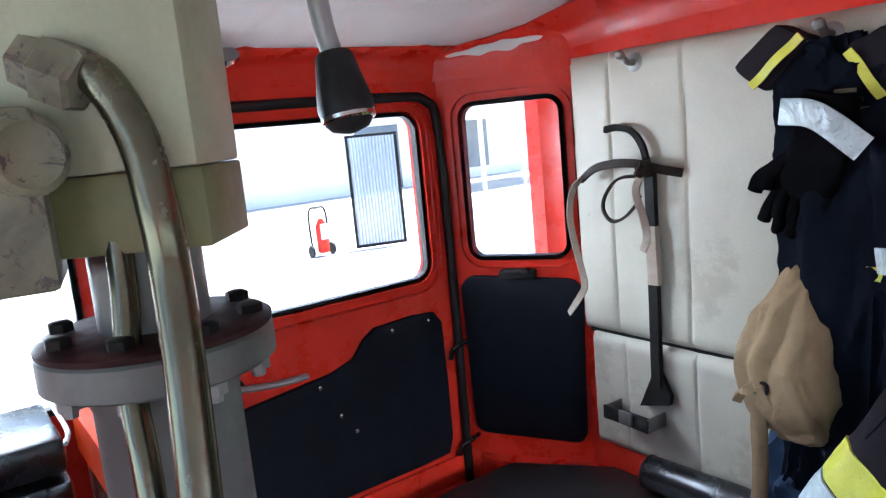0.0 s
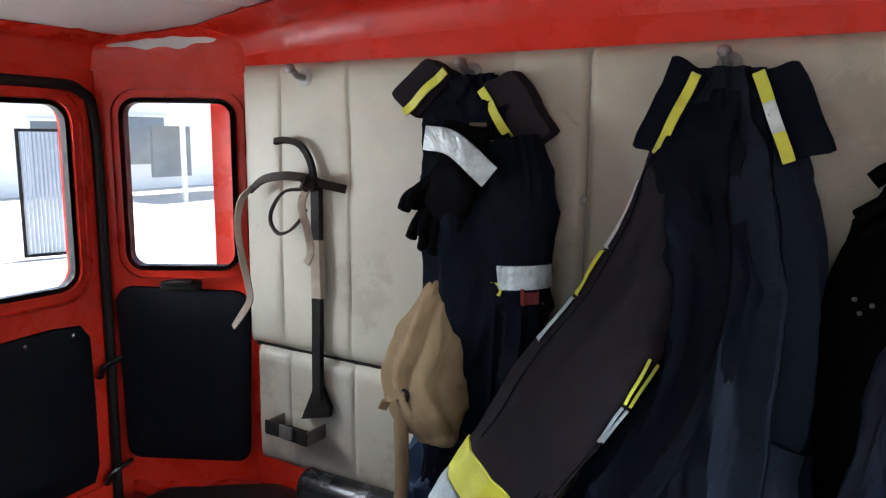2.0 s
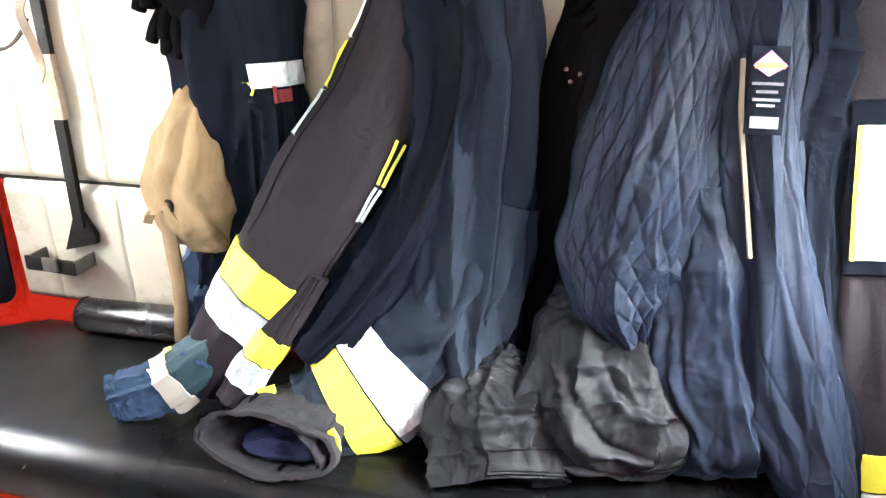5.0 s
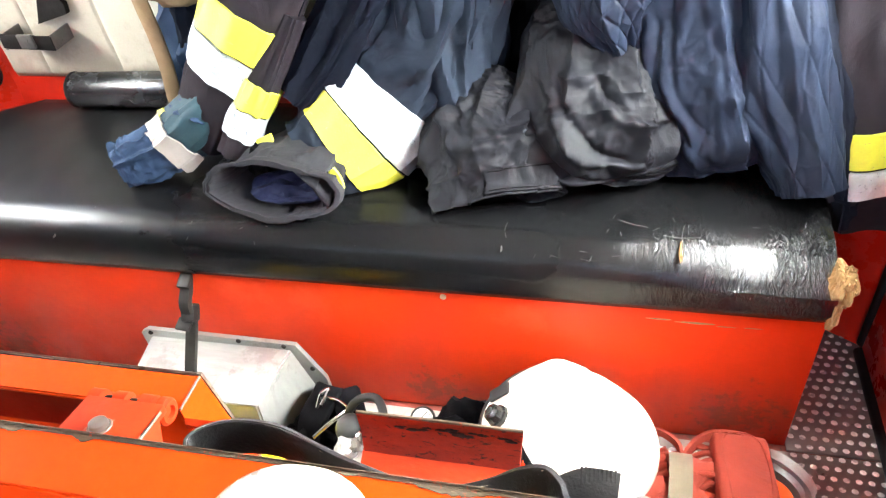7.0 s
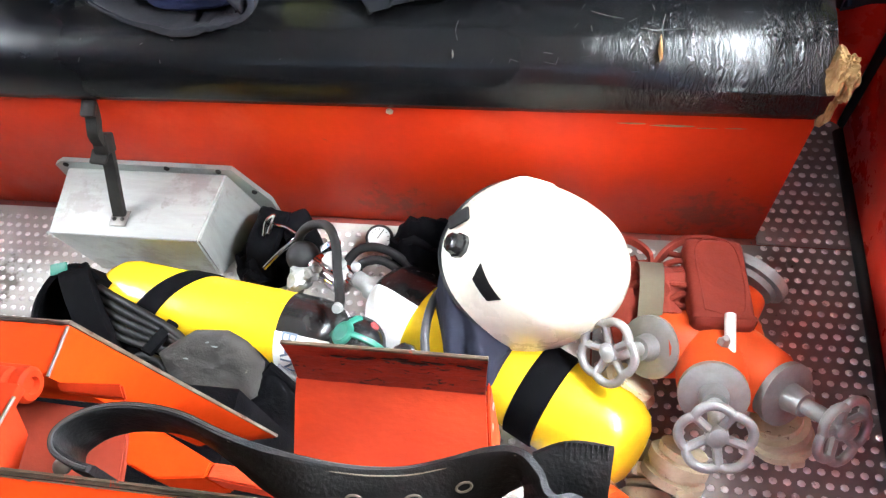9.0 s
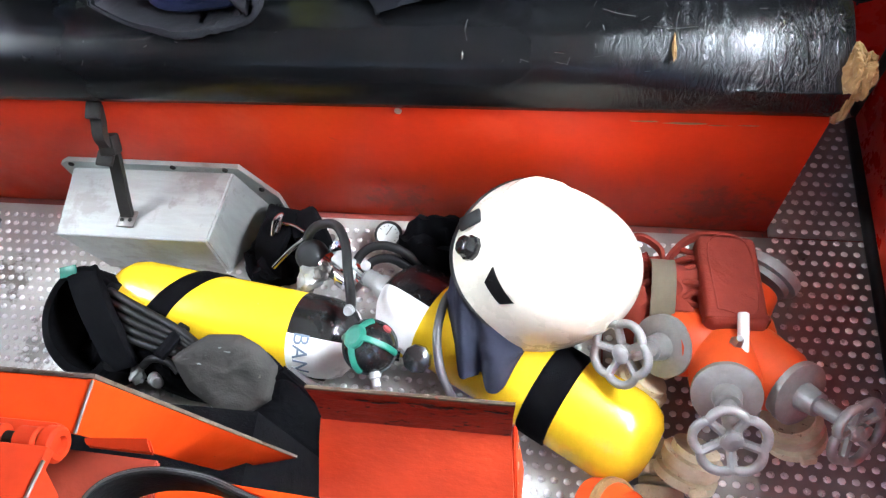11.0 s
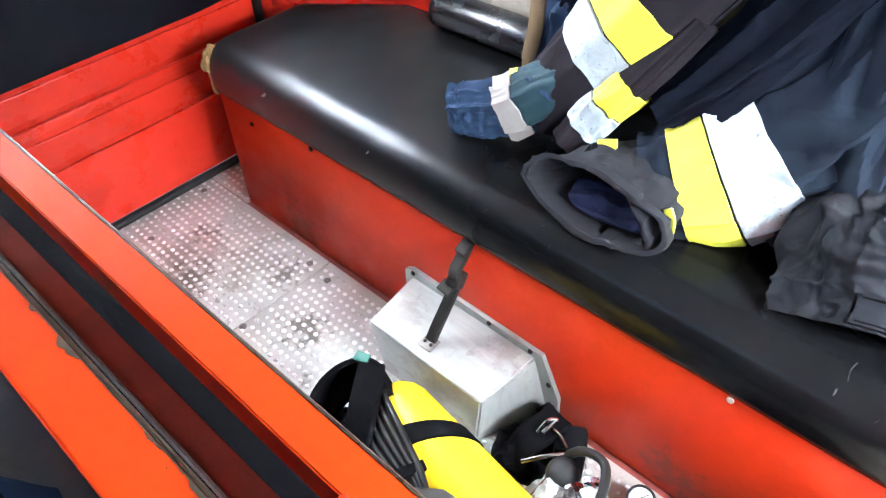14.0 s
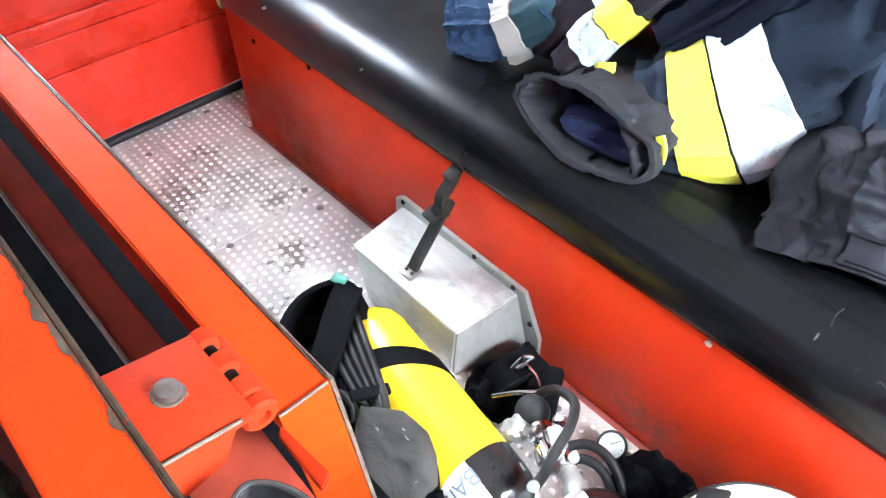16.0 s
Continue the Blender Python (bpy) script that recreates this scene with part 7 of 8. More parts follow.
wheel_arm((1.784, -0.296, 0.150), (1.712, -0.338, 0.222), (-0.62, -0.42, 0.66), (1.745, -0.355, 0.055), 0.4)
wheel_arm((1.866, -0.378, 0.190), (1.848, -0.466, 0.270), (-0.12, -0.70, 0.70), (1.825, -0.475, 0.075), 1.1)
wheel_arm((1.972, -0.362, 0.170), (2.020, -0.430, 0.232), (0.55, -0.62, 0.56), (1.998, -0.392, 0.050), 2.0)
part("inlet_neck", lathe(DVC, (0.45, 0.9, 0.0), [(0, 0.05), (0.05, 0.046), (0.10, 0.044)], 28), DIVIDER, div)
part("inlet_coupling", lathe(DVC + Vector((0.060, 0.105, 0.0)), (0.55, 0.75, 0.15), [(0, 0.044), (0.010, 0.046), (0.012, 0.056), (0.028, 0.056), (0.030, 0.044)], 30), ALLOY, div)
part("tommy_bar", lathe((1.891, -0.354, 0.188), (0.002, 0.095, 0.020), [(0, 0.0075), (0.002, 0.0085), (0.098, 0.0085), (0.100, 0.007)], 14), WHITEPAINT, div, "chipped white-painted steel bar")
part("gland", lathe((1.885, -0.30, 0.15), (-0.05, -0.05, 1), [(0, 0.012), (0.05, 0.012), (0.055, 0.009), (0.075, 0.005)], 6), ALLOY, div)
cp = thing("hose_coupling", (1.81, -0.475, 0), "worn brass-coloured hose coupling lying on the floor", "coupling")
for k, (cy, cr, cw) in enumerate(((-0.420, 0.030, 0.034), (-0.456, 0.037, 0.022), (-0.480, 0.033, 0.012), (-0.494, 0.038, 0.026))):
    part("ring", lathe((1.796 + 0.1 * (cy + 0.45), cy, 0.039), (-0.1, -1, 0.0), [(0, cr * 0.8), (0.001, cr - 0.002), (0.003, cr), (cw - 0.003, cr), (cw - 0.001, cr - 0.002), (cw, cr * 0.8)], 28), COUPLING, cp)
for k in range(3):
    part("claw", box((-0.008, -0.010, -0.006), (0.008, 0.010, 0.008), 0.003, pose(1.796, -0.467, 0.039) @ Matrix.Rotation(radians(-50 + 55 * k), 4, "Y") @ Matrix.Translation((0, 0, 0.038))), COUPLING, cp)
single("crumpled_foil", rag((1.87, -0.53, 0.02), 0.035, 11, (1.2, 0.8, 0.6)), SILVER, "crumpled silver foil scrap on the floor", "foil")
single("paper_tag", rag((1.765, -0.42, 0.02), 0.020, 13, (0.6, 1.2, 0.8)), GREIGE, "crumpled pale paper scrap on the floor", "scrap")
nz = thing("brass_nozzle", (1.70, -0.53, 0.0), "scraped orange nozzle with a worn brass rim", "nozzle")
part("body", lathe((1.69, -0.545, 0.09), (0.5, -0.1, 0.5), [(0, 0.05), (0.03, 0.05), (0.05, 0.044), (0.07, 0.036)], 24), DIVIDER, nz)
part("rim", lathe((1.69, -0.545, 0.09), (0.5, -0.1, 0.5), [(0.028, 0.0505), (0.032, 0.054), (0.040, 0.053), (0.044, 0.047)], 24), FOAM, nz)

# ---- things on the rear wall ----
def hang(n, seed, w=0.012, h=0.008, v0=0.05, v1=0.97, lean=0.25, span=1.05, long=0.75):
    """Folds that run down a garment: lists of (across -1 to 1, down 0 to 1), half width and height in metres."""
    rnd = random.Random(seed)
    out = []
    for i in range(n):
        c = span * (-1 + 2 * (i + rnd.uniform(0.15, 0.85)) / n)
        a = v0 + (v1 - v0) * rnd.uniform(0, 1 - long)
        b = min(v1, a + (v1 - v0) * long * rnd.uniform(0.55, 1.1))
        k = lean * rnd.uniform(-1, 1)
        m = (a + b) / 2
        out.append(([(c, a), (c + k * 0.35 + rnd.uniform(-0.05, 0.05), m), (c + k, b)], w * rnd.uniform(0.7, 1.4), h * rnd.uniform(0.55, 1.25)))
    return out


def fold_height(c, v, across, length, folds):
    """Height of all folds at a place; each is a rounded ridge with a sharper valley beside it."""
    h = 0.0
    for pts, w, top in folds:
        best = None
        for k, ((c0, v0), (c1, v1)) in enumerate(zip(pts, pts[1:])):
            ax, ay = (c1 - c0) * across, (v1 - v0) * length
            px, py = (c - c0) * across, (v - v0) * length
            l2 = ax * ax + ay * ay + 1e-9
            f = min(1.0, max(0.0, (px * ax + py * ay) / l2))
            dx, dy = px - f * ax, py - f * ay
            d = math.hypot(dx, dy)
            if best is None or d < best[0]:
                best = (d, 1 if dx * ay - dy * ax > 0 else -1, (k + f) / (len(pts) - 1))
        d, sd, run = best
        top *= min(1.0, run / 0.35, (1 - run) / 0.35 + (1.0 if pts[-1][1] > 0.93 else 0.0)) ** 1.3
        if d < 4 * w:
            h += top * math.exp(-(d / w) ** 2)
            if sd > 0:
                h -= 0.55 * top * math.exp(-((d - 1.7 * w) / (0.6 * w)) ** 2)
    return h


def drape(rings, fold=0.012, fx=2.4, fv=2.0, seed=0, power=2.3, first=(1, 0, 0), flat_back=None, wr=0.004, grid=(15, 6), level=False,
          folds=(), crumple=0.0, crease=0.055):
    """A hanging tube of cloth through rings of (centre, half width, half depth). Returns place(u, v, lift)."""
    n = 160
    cs = spline([r[0] for r in rings], n)
    k = len(rings) - 1

    def size(v, i):
        s = min(v * k, k - 1e-6)
        j = int(s)
        f = s - j
        f = f * f * (3 - 2 * f)
        return rings[j][i] * (1 - f) + rings[j + 1][i] * f
    frames = []
    w = Vector(first)
    for i in range(n):
        t = (cs[min(i + 1, n - 1)] - cs[max(i - 1, 0)]).normalized()
        w = Vector(first) if level else w
        w = (w - t * w.dot(t)).normalized()
        frames.append((w.copy(), w.cross(t).normalized()))
    length = sum((cs[i + 1] - cs[i]).length for i in range(n - 1))

    def place(u, v, lift=0.0):
        i = min(int(v * (n - 1)), n - 2)
        f = v * (n - 1) - i
        c = cs[i].lerp(cs[i + 1], f)
        w = frames[i][0].lerp(frames[i + 1][0], f)
        d = frames[i][1].lerp(frames[i + 1][1], f)
        th = 2 * math.pi * u
        co, si = math.cos(th), math.sin(th)
        e = 2 / power
        a, b = size(v, 1), size(v, 2)
        x = math.copysign(abs(co) ** e, co)
        y = math.copysign(abs(si) ** e, si)
        q = noise.noise((co * fx + seed * 7.3, si * fx, v * fv * length * 2))
        q2 = noise.noise((co * fx * 2.3 + 5, si * fx * 2.3 + seed, v * fv * length * 4))
        q3 = noise.noise((co * 1.3 + v * 5, si * 1.3 - v * 6, seed * 3.1))
        g = Vector((a * x * grid[0], b * y * grid[0] + seed * 1.7, v * length * grid[1]))
        g += noise.noise_vector(g * 0.6) * 0.7
        q4 = max(0, 1 - 4 * abs(noise.noise(g))) ** 2.0
        q5 = max(0, 1 - 4 * abs(noise.noise(g * 2.3 + Vector((3, 1, seed))))) ** 2.0
        h = fold * (1.5 * (1 - 2 * abs(q) ** 0.7) + 0.7 * q2 + 0.8 * q3) + wr * (2.2 * q4 - 0.6) + wr * (0.9 * q5 - 0.3) + lift
        if folds:
            h += fold_height((u - 0.75) * 4, v, 0.9 * (a + b), length, folds)
        if crumple:
            h += crumple * crumpled((c.x + w.x * a * x, c.y + d.y * b * y, c.z + v * 0.2), crease)
        r = math.hypot(a * x, b * y) + 1e-6
        p = c + w * (a * x) * (1 + h / r * min(1, a / 0.03)) + d * (b * y) * (1 + h / r * min(1, a / 0.03))
        if flat_back is not None:
            p.y = min(p.y, flat_back)
        p.z = max(p.z, rest_z(p.x, p.y))
        return p
    return place


def rest_z(x, y):
    """Cloth does not sink into the bench cushion."""
    if -0.02 < x < 2.02 and y > -0.045:
        return 0.487 + lift_of(x, y)
    return -1


def lift_of(x, y):
    return -0.05 * max(0, (0.035 - y) / 0.05) ** 2 if y < 0.035 else 0.0


def skin(place, nu=84, nv=70, v0=0.0, v1=1.0, open_end=0.0, quilt=0.0, cell=0.05, deep=False):
    """The cloth tube as a mesh; open_end turns its lower edge in to show the inside."""
    bm = bmesh.new()
    rs = []
    for j in range(nv + 1):
        v = v0 + (v1 - v0) * j / nv
        row = []
        for i in range(nu):
            u = i / nu
            lift = 0.0
            if quilt:
                s, t = u * 0.62, v * 0.70
                l1 = abs(math.sin(math.pi * (s / cell + t / cell * 0.36)))
                l2 = abs(math.sin(math.pi * (s / cell - t / cell * 0.36)))
                lift = quilt * (min(l1, l2) ** 0.28) * min(1.0, max(0.0, (abs(math.sin(2 * math.pi * u)) - 0.2) / 0.3))
            row.append(place(u, v, lift))
        rs.append(row)
    if open_end:
        for v, lf in (((1.0, -0.006), (0.98, -0.008), (0.9, -0.008), (0.75, -0.008), (0.55, -0.009), (0.35, -0.01), (0.15, -0.012)) if deep else ((1.0, -0.004), (0.985, -0.006), (0.93, -0.010), (0.85, -0.016), (0.75, -0.03))):
            rs.append([place(i / nu, v, lf * open_end) for i in range(nu)])
        bm = rings_to(bm, rs, True, False)
        return bm
    return rings_to(bm, rs)


def band(place, v0, v1, u0=0.0, u1=1.0, lift=0.004, nu=None, slope=0.0):
    """A tape sewn round or along the cloth."""
    full = u1 - u0 >= 0.999
    nu = nu or max(6, int(70 * (u1 - u0)))
    bm = bmesh.new()
    rs = []
    for j, (f, l) in enumerate(((0, 0.0), (0.02, lift), (0.25, lift), (0.5, lift), (0.75, lift), (0.98, lift), (1, 0.0))):
        row = []
        for i in range(nu + (0 if full else 1)):
            u = u0 + (u1 - u0) * i / nu
            v = v0 + (v1 - v0) * f + slope * (i / nu - 0.5)
            row.append(place(u % 1.0, min(max(v, 0), 1), l))
        rs.append(row)
    return rings_to(bm, rs, full, False)


def coat_hook(x, z, label="bare metal double coat hook on the cream panel"):
    t = thing("coat_hook", (x, YB - 0.02, z), label, "hook", "coat hooks")
    part("base", lathe((x, YB - 0.016, z), (0, -1, 0), [(0, 0.022), (0.004, 0.022), (0.008, 0.016)], 20), ALLOY, t)
    part("prong", tube([(x, YB - 0.022, z), (x, YB - 0.045, z + 0.002), (x, YB - 0.062, z + 0.014)], 0.008, 16, 10), ALLOY, t)
    part("ball", lathe((x, YB - 0.068, z + 0.006), (0, -0.2, 1), [(0, 0.003), (0.004, 0.010), (0.011, 0.0125), (0.018, 0.010), (0.022, 0.003)], 16), ALLOY, t)
    return t


for hx, hz in ((0.345, 1.517), (0.79, 1.512), (1.28, 1.510), (1.715, 1.508)):
    coat_hook(hx, hz)


def collar(par, pts, y, thick, mat, stripe, tilt=0.0, label="", stripes=(YELLOW,)):
    """A stiff collar flap: a thick rounded quad on the wall side, with a tape along one edge."""
    m = Matrix(((1, 0, 0, 0), (0, 0, -1, y), (0, 1, 0, 0), (0, 0, 0, 1)))
    dense = []
    for i in range(4):
        p, q = Vector(pts[i]), Vector(pts[(i + 1) % 4])
        for k in range(7):
            f = k / 7
            e = p.lerp(q, f)
            c = (Vector(pts[0]) + Vector(pts[1]) + Vector(pts[2]) + Vector(pts[3])) / 4
            e = c + (e - c) * (1 - 0.05 * (1 - abs(2 * f - 1)) - 0.07 * max(0, 1 - 6 * min(f, 1 - f)))
            e += Vector((noise.noise((e.x * 20, e.y * 20, 1)), noise.noise((e.x * 20, e.y * 20, 7)))) * 0.005
            dense.append(tuple(e))
    fl = part("collar_flap", pad_from(dense, m, thick, 0.012, None, 0.010, pts[0][0] * 5), mat, par, label)
    (x0, z0), (x1, z1), w = stripe
    d = (Vector((x1, z1)) - Vector((x0, z0))).normalized()
    nn = max(1, len(stripes))
    for k, mt in enumerate(stripes):
        f0, f1 = k / nn, (k + 1) / nn
        P = [Vector((x0 + (x1 - x0) * f, y - thick * 1.16 - 0.005 + 0.004 * math.sin(f * 9), z0 + (z1 - z0) * f)) for f in [f0 + (f1 - f0) * i / 5 for i in range(6)]]
        part("tape", strap(P, w, 0.003, (d.y, 0, -d.x), 24), mt, fl, "sewn reflective tape")
    return fl


def glove(at, turn, label, flip=1):
    """A hanging work glove: cuff, palm, four fingers and a thumb."""
    m = pose(*at, *turn)
    t = thing("glove", at, label, "glove", "work gloves")
    part("palm", lobe(m @ Vector((0, 0, -0.06)), m.to_3x3() @ Vector((1, 0, 0)), m.to_3x3() @ Vector((0, 0, 1)), m.to_3x3() @ Vector((0, -1, 0)), 0.052, 0.062, 0.026, 4, 0.08), BLACKCLOTH, t)
    part("cuff", tube([m @ Vector(p) for p in ((0, 0, -0.01), (0, 0, 0.03), (0, 0, 0.07))], 0.050, 14, 22, None, False, 0.5, tuple(m.to_3x3() @ Vector((0, -1, 0)))), BLACKCLOTH, t)
    for k in range(4):
        x = (-0.036 + 0.024 * k) * flip
        l = (0.062, 0.075, 0.072, 0.058)[k]
        part("finger", tube([m @ Vector(p) for p in ((x, 0, -0.10), (x * 1.1, -0.008, -0.10 - l * 0.55), (x * 1.15, -0.004 + 0.012 * (k % 2), -0.10 - l))], 0.0125, 14, 10), BLACKCLOTH, t)
    part("thumb", tube([m @ Vector(p) for p in ((-0.045 * flip, -0.005, -0.05), (-0.072 * flip, -0.012, -0.085), (-0.074 * flip, -0.012, -0.115))], 0.014, 14, 10), BLACKCLOTH, t)
    return t, m


# -- first coat, at the second hook, with bag and gloves before it
j1 = thing("turnout_coat", (0.85, 0.42, 0.6), "navy turnout coat with upright collar hanging from a hook", "coat", "hanging coats")
p = drape([((0.80, 0.435, 1.50), 0.05, 0.022), ((0.81, 0.425, 1.42), 0.10, 0.035), ((0.845, 0.41, 1.28), 0.135, 0.05), ((0.86, 0.40, 1.08), 0.125, 0.055), ((0.86, 0.395, 0.85), 0.115, 0.06), ((0.83, 0.385, 0.66), 0.10, 0.055)], 0.010, 2.4, 1.2, 3, flat_back=0.46, folds=hang(7, 3, 0.013, 0.010), crumple=0.002)
part("body", skin(p, 120, 110), NAVY, j1)
s1 = drape([((0.915, 0.39, 1.38), 0.05, 0.03), ((0.94, 0.38, 1.26), 0.050, 0.036), ((0.957, 0.37, 1.10), 0.045, 0.034)], 0.005, 2.0, 1.0, 5, wr=0.001)
sl = part("sleeve", skin(s1, 48, 40, open_end=1.0), NAVY, j1)
part("cuff_band", band(s1, 0.85, 0.985), SILVER, sl, "grubby white reflective cuff band")
s2 = drape([((0.945, 0.372, 1.12), 0.044, 0.030), ((0.95, 0.372, 1.02), 0.044, 0.032), ((0.935, 0.372, 0.90), 0.040, 0.032)], 0.008, 2.0, 1.4, 8)
part("inner_sleeve", skin(s2, 40, 30), NAVY, j1)
part("cuff_tab", band(s2, 0.02, 0.14, 0.52, 0.70), YELLOW, sl)
part("cuff_tab", band(s2, 0.05, 0.22, 0.80, 0.94), REDTAG, sl)
collar(j1, [(0.625, 1.470), (0.69, 1.415), (0.785, 1.505), (0.715, 1.545)], 0.445, 0.045, PLUM, ((0.672, 1.432), (0.768, 1.512), 0.017), label="stiff dark collar flap")
collar(j1, [(0.835, 1.485), (0.925, 1.345), (0.995, 1.395), (0.905, 1.515)], 0.445, 0.045, PLUM, ((0.848, 1.475), (0.928, 1.358), 0.017), label="stiff dark collar flap")
for k in range(3):
    part("emblem_bar", box((0.835 + 0.012 * k, 0.368, 1.405 - 0.016 * k), (0.872 + 0.010 * k, 0.370, 1.412 - 0.016 * k)), KHAKI, j1, "worn printed bars")
g1, gm1 = glove((0.822, 0.355, 1.338), (0, 14, 0), "black work glove with a silver band hanging before the coat")
part("silver_band", strap([gm1 @ Vector((-0.065, -0.034, 0.03)), gm1 @ Vector((0, -0.040, 0.035)), gm1 @ Vector((0.085, -0.030, -0.005))], 0.046, 0.004, (0.3, 0, 1), 20), SILVER, g1, "creased silver reflective band")
glove((0.808, 0.378, 1.318), (0, 22, 10), "black work glove hanging before the coat")

bag = thing("shoulder_bag", (0.775, 0.35, 0.77), "tan canvas shoulder bag hanging from its strap", "bag")
p = drape([((0.797, 0.375, 1.115), 0.012, 0.009), ((0.782, 0.36, 1.06), 0.042, 0.026), ((0.772, 0.345, 0.98), 0.078, 0.042), ((0.766, 0.338, 0.91), 0.096, 0.055), ((0.780, 0.338, 0.845), 0.092, 0.052), ((0.800, 0.345, 0.79), 0.052, 0.03), ((0.806, 0.35, 0.768), 0.018, 0.012)], 0.004, 1.2, 0.8, 12, wr=0.0015, grid=(15, 5), folds=[([(-0.15, 0.02), (-0.10, 0.35), (-0.22, 0.68)], 0.010, 0.013), ([(0.25, 0.1), (0.15, 0.5), (0.35, 0.95)], 0.012, 0.009), ([(-0.75, 0.25), (-0.55, 0.45), (-0.6, 0.7)], 0.012, 0.008)], crumple=0.0028, crease=0.05)
body = part("bag_body", skin(p, 130, 110), TAN, bag)
part("shoulder_strap", strap([(0.79, 0.41, 1.49), (0.785, 0.395, 1.30), (0.795, 0.380, 1.17), (0.797, 0.374, 1.105)], 0.016, 0.004, (1, 0, 0), 24), STRAPTAN, bag)
part("buckle", tube([(0.728, 0.282, 0.890), (0.754, 0.278, 0.888), (0.752, 0.280, 0.868), (0.730, 0.284, 0.868)], 0.004, 24, 8, None, True), IRON, bag, "dark metal buckle")
part("buckle_strap", strap([(0.742, 0.276, 0.882), (0.752, 0.280, 0.855), (0.768, 0.286, 0.830)], 0.016, 0.004, (1, 0.1, 0.5), 16), TAN, bag)
part("hanging_strap", strap([(0.728, 0.30, 0.86), (0.726, 0.30, 0.79), (0.722, 0.31, 0.71), (0.712, 0.32, 0.63), (0.694, 0.33, 0.555), (0.687, 0.34, 0.50)], 0.032, 0.004, (1, 0.1, 0), 34), TAN, bag, "tan canvas strap end")
part("strap_tail", strap([(0.73, 0.28, 0.878), (0.706, 0.28, 0.862), (0.690, 0.285, 0.838)], 0.018, 0.004, (0.6, 0, 0.6), 14), TAN, bag)
single("blue_overalls", skin(drape([((0.78, 0.40, 0.79), 0.06, 0.03), ((0.765, 0.385, 0.68), 0.072, 0.04), ((0.75, 0.37, 0.58), 0.07, 0.045), ((0.745, 0.36, 0.50), 0.062, 0.04)], 0.010, 2.4, 1.5, 15), 60, 40), BLUE, "blue work overalls hanging behind the canvas bag", "overalls")

# -- second coat: open turnout coat whose sleeves reach the bench
j2 = thing("turnout_coat", (1.30, 0.38, 0.5), "large dark turnout coat with yellow and silver bands, draped", "coat", "hanging coats")
p = drape([((1.285, 0.442, 1.50), 0.035, 0.016), ((1.288, 0.435, 1.42), 0.062, 0.024), ((1.300, 0.42, 1.33), 0.100, 0.035), ((1.308, 0.405, 1.22), 0.118, 0.05), ((1.312, 0.385, 1.08), 0.118, 0.062), ((1.312, 0.36, 0.93), 0.110, 0.075), ((1.312, 0.325, 0.79), 0.105, 0.085), ((1.318, 0.295, 0.67), 0.098, 0.095), ((1.33, 0.275, 0.55), 0.10, 0.10)], 0.016, 1.7, 0.6, 21, flat_back=0.462, wr=0.003, grid=(12, 2.5), folds=hang(10, 21, 0.015, 0.022, 0.10, 1.0, 0.35), crumple=0.002, crease=0.09)
part("body", skin(p, 190, 170), SLATE, j2)
p2 = drape([((1.27, 0.43, 1.46), 0.05, 0.022), ((1.265, 0.40, 1.33), 0.085, 0.04), ((1.29, 0.365, 1.18), 0.075, 0.045), ((1.285, 0.325, 1.02), 0.05, 0.05), ((1.22, 0.285, 0.86), 0.05, 0.05), ((1.14, 0.235, 0.73), 0.045, 0.045), ((1.06, 0.20, 0.64), 0.035, 0.035)], 0.010, 2.0, 1.0, 23, folds=hang(7, 23, 0.009, 0.009), crumple=0.002)
part("front_panel", skin(p2, 80, 90), NAVY, j2, "dark front panel fold")
sa = drape([((1.225, 0.415, 1.40), 0.045, 0.025), ((1.220, 0.385, 1.27), 0.066, 0.04), ((1.175, 0.335, 1.11), 0.086, 0.05), ((1.085, 0.27, 0.95), 0.092, 0.058), ((1.0, 0.235, 0.805), 0.086, 0.054), ((0.905, 0.21, 0.665), 0.074, 0.048), ((0.828, 0.195, 0.555), 0.064, 0.042)], 0.004, 1.4, 0.5, 25, wr=0.0010, folds=hang(4, 25, 0.014, 0.004, 0.1, 0.95, 0.2), crumple=0.0012, crease=0.07)
sla = part("sleeve", skin(sa, 80, 90, open_end=1.0), PLUM, j2, "faded brown-black sleeve")
part("yellow_band", band(sa, 0.672, 0.742), YELLOW, sla, "fluorescent yellow band")
part("silver_band", band(sa, 0.745, 0.818), SILVER, sla, "silver reflective band")
part("edge_tape", band(sa, 0.12, 0.27, 0.555, 0.60), WHITEPAINT, sla, "bright silver shoulder tape")
part("edge_tape", band(sa, 0.275, 0.37, 0.55, 0.59), YELLOW, sla, "yellow shoulder tape")
part("edge_tape", band(sa, 0.375, 0.46, 0.545, 0.58), SILVER, sla)
sc = drape([((1.08, 0.215, 0.80), 0.026, 0.02), ((1.013, 0.185, 0.69), 0.032, 0.026), ((0.953, 0.165, 0.60), 0.034, 0.028), ((0.918, 0.15, 0.545), 0.032, 0.028)], 0.004, 1.8, 1.0, 27, wr=0.001)
slc = part("sleeve", skin(sc, 56, 40), PLUM, j2, "narrow dark sleeve lying on the first")
part("yellow_band", band(sc, 0.36, 0.52), YELLOW, slc, "fluorescent yellow band")
part("silver_band", band(sc, 0.53, 0.76), SILVER, slc, "silver reflective band")
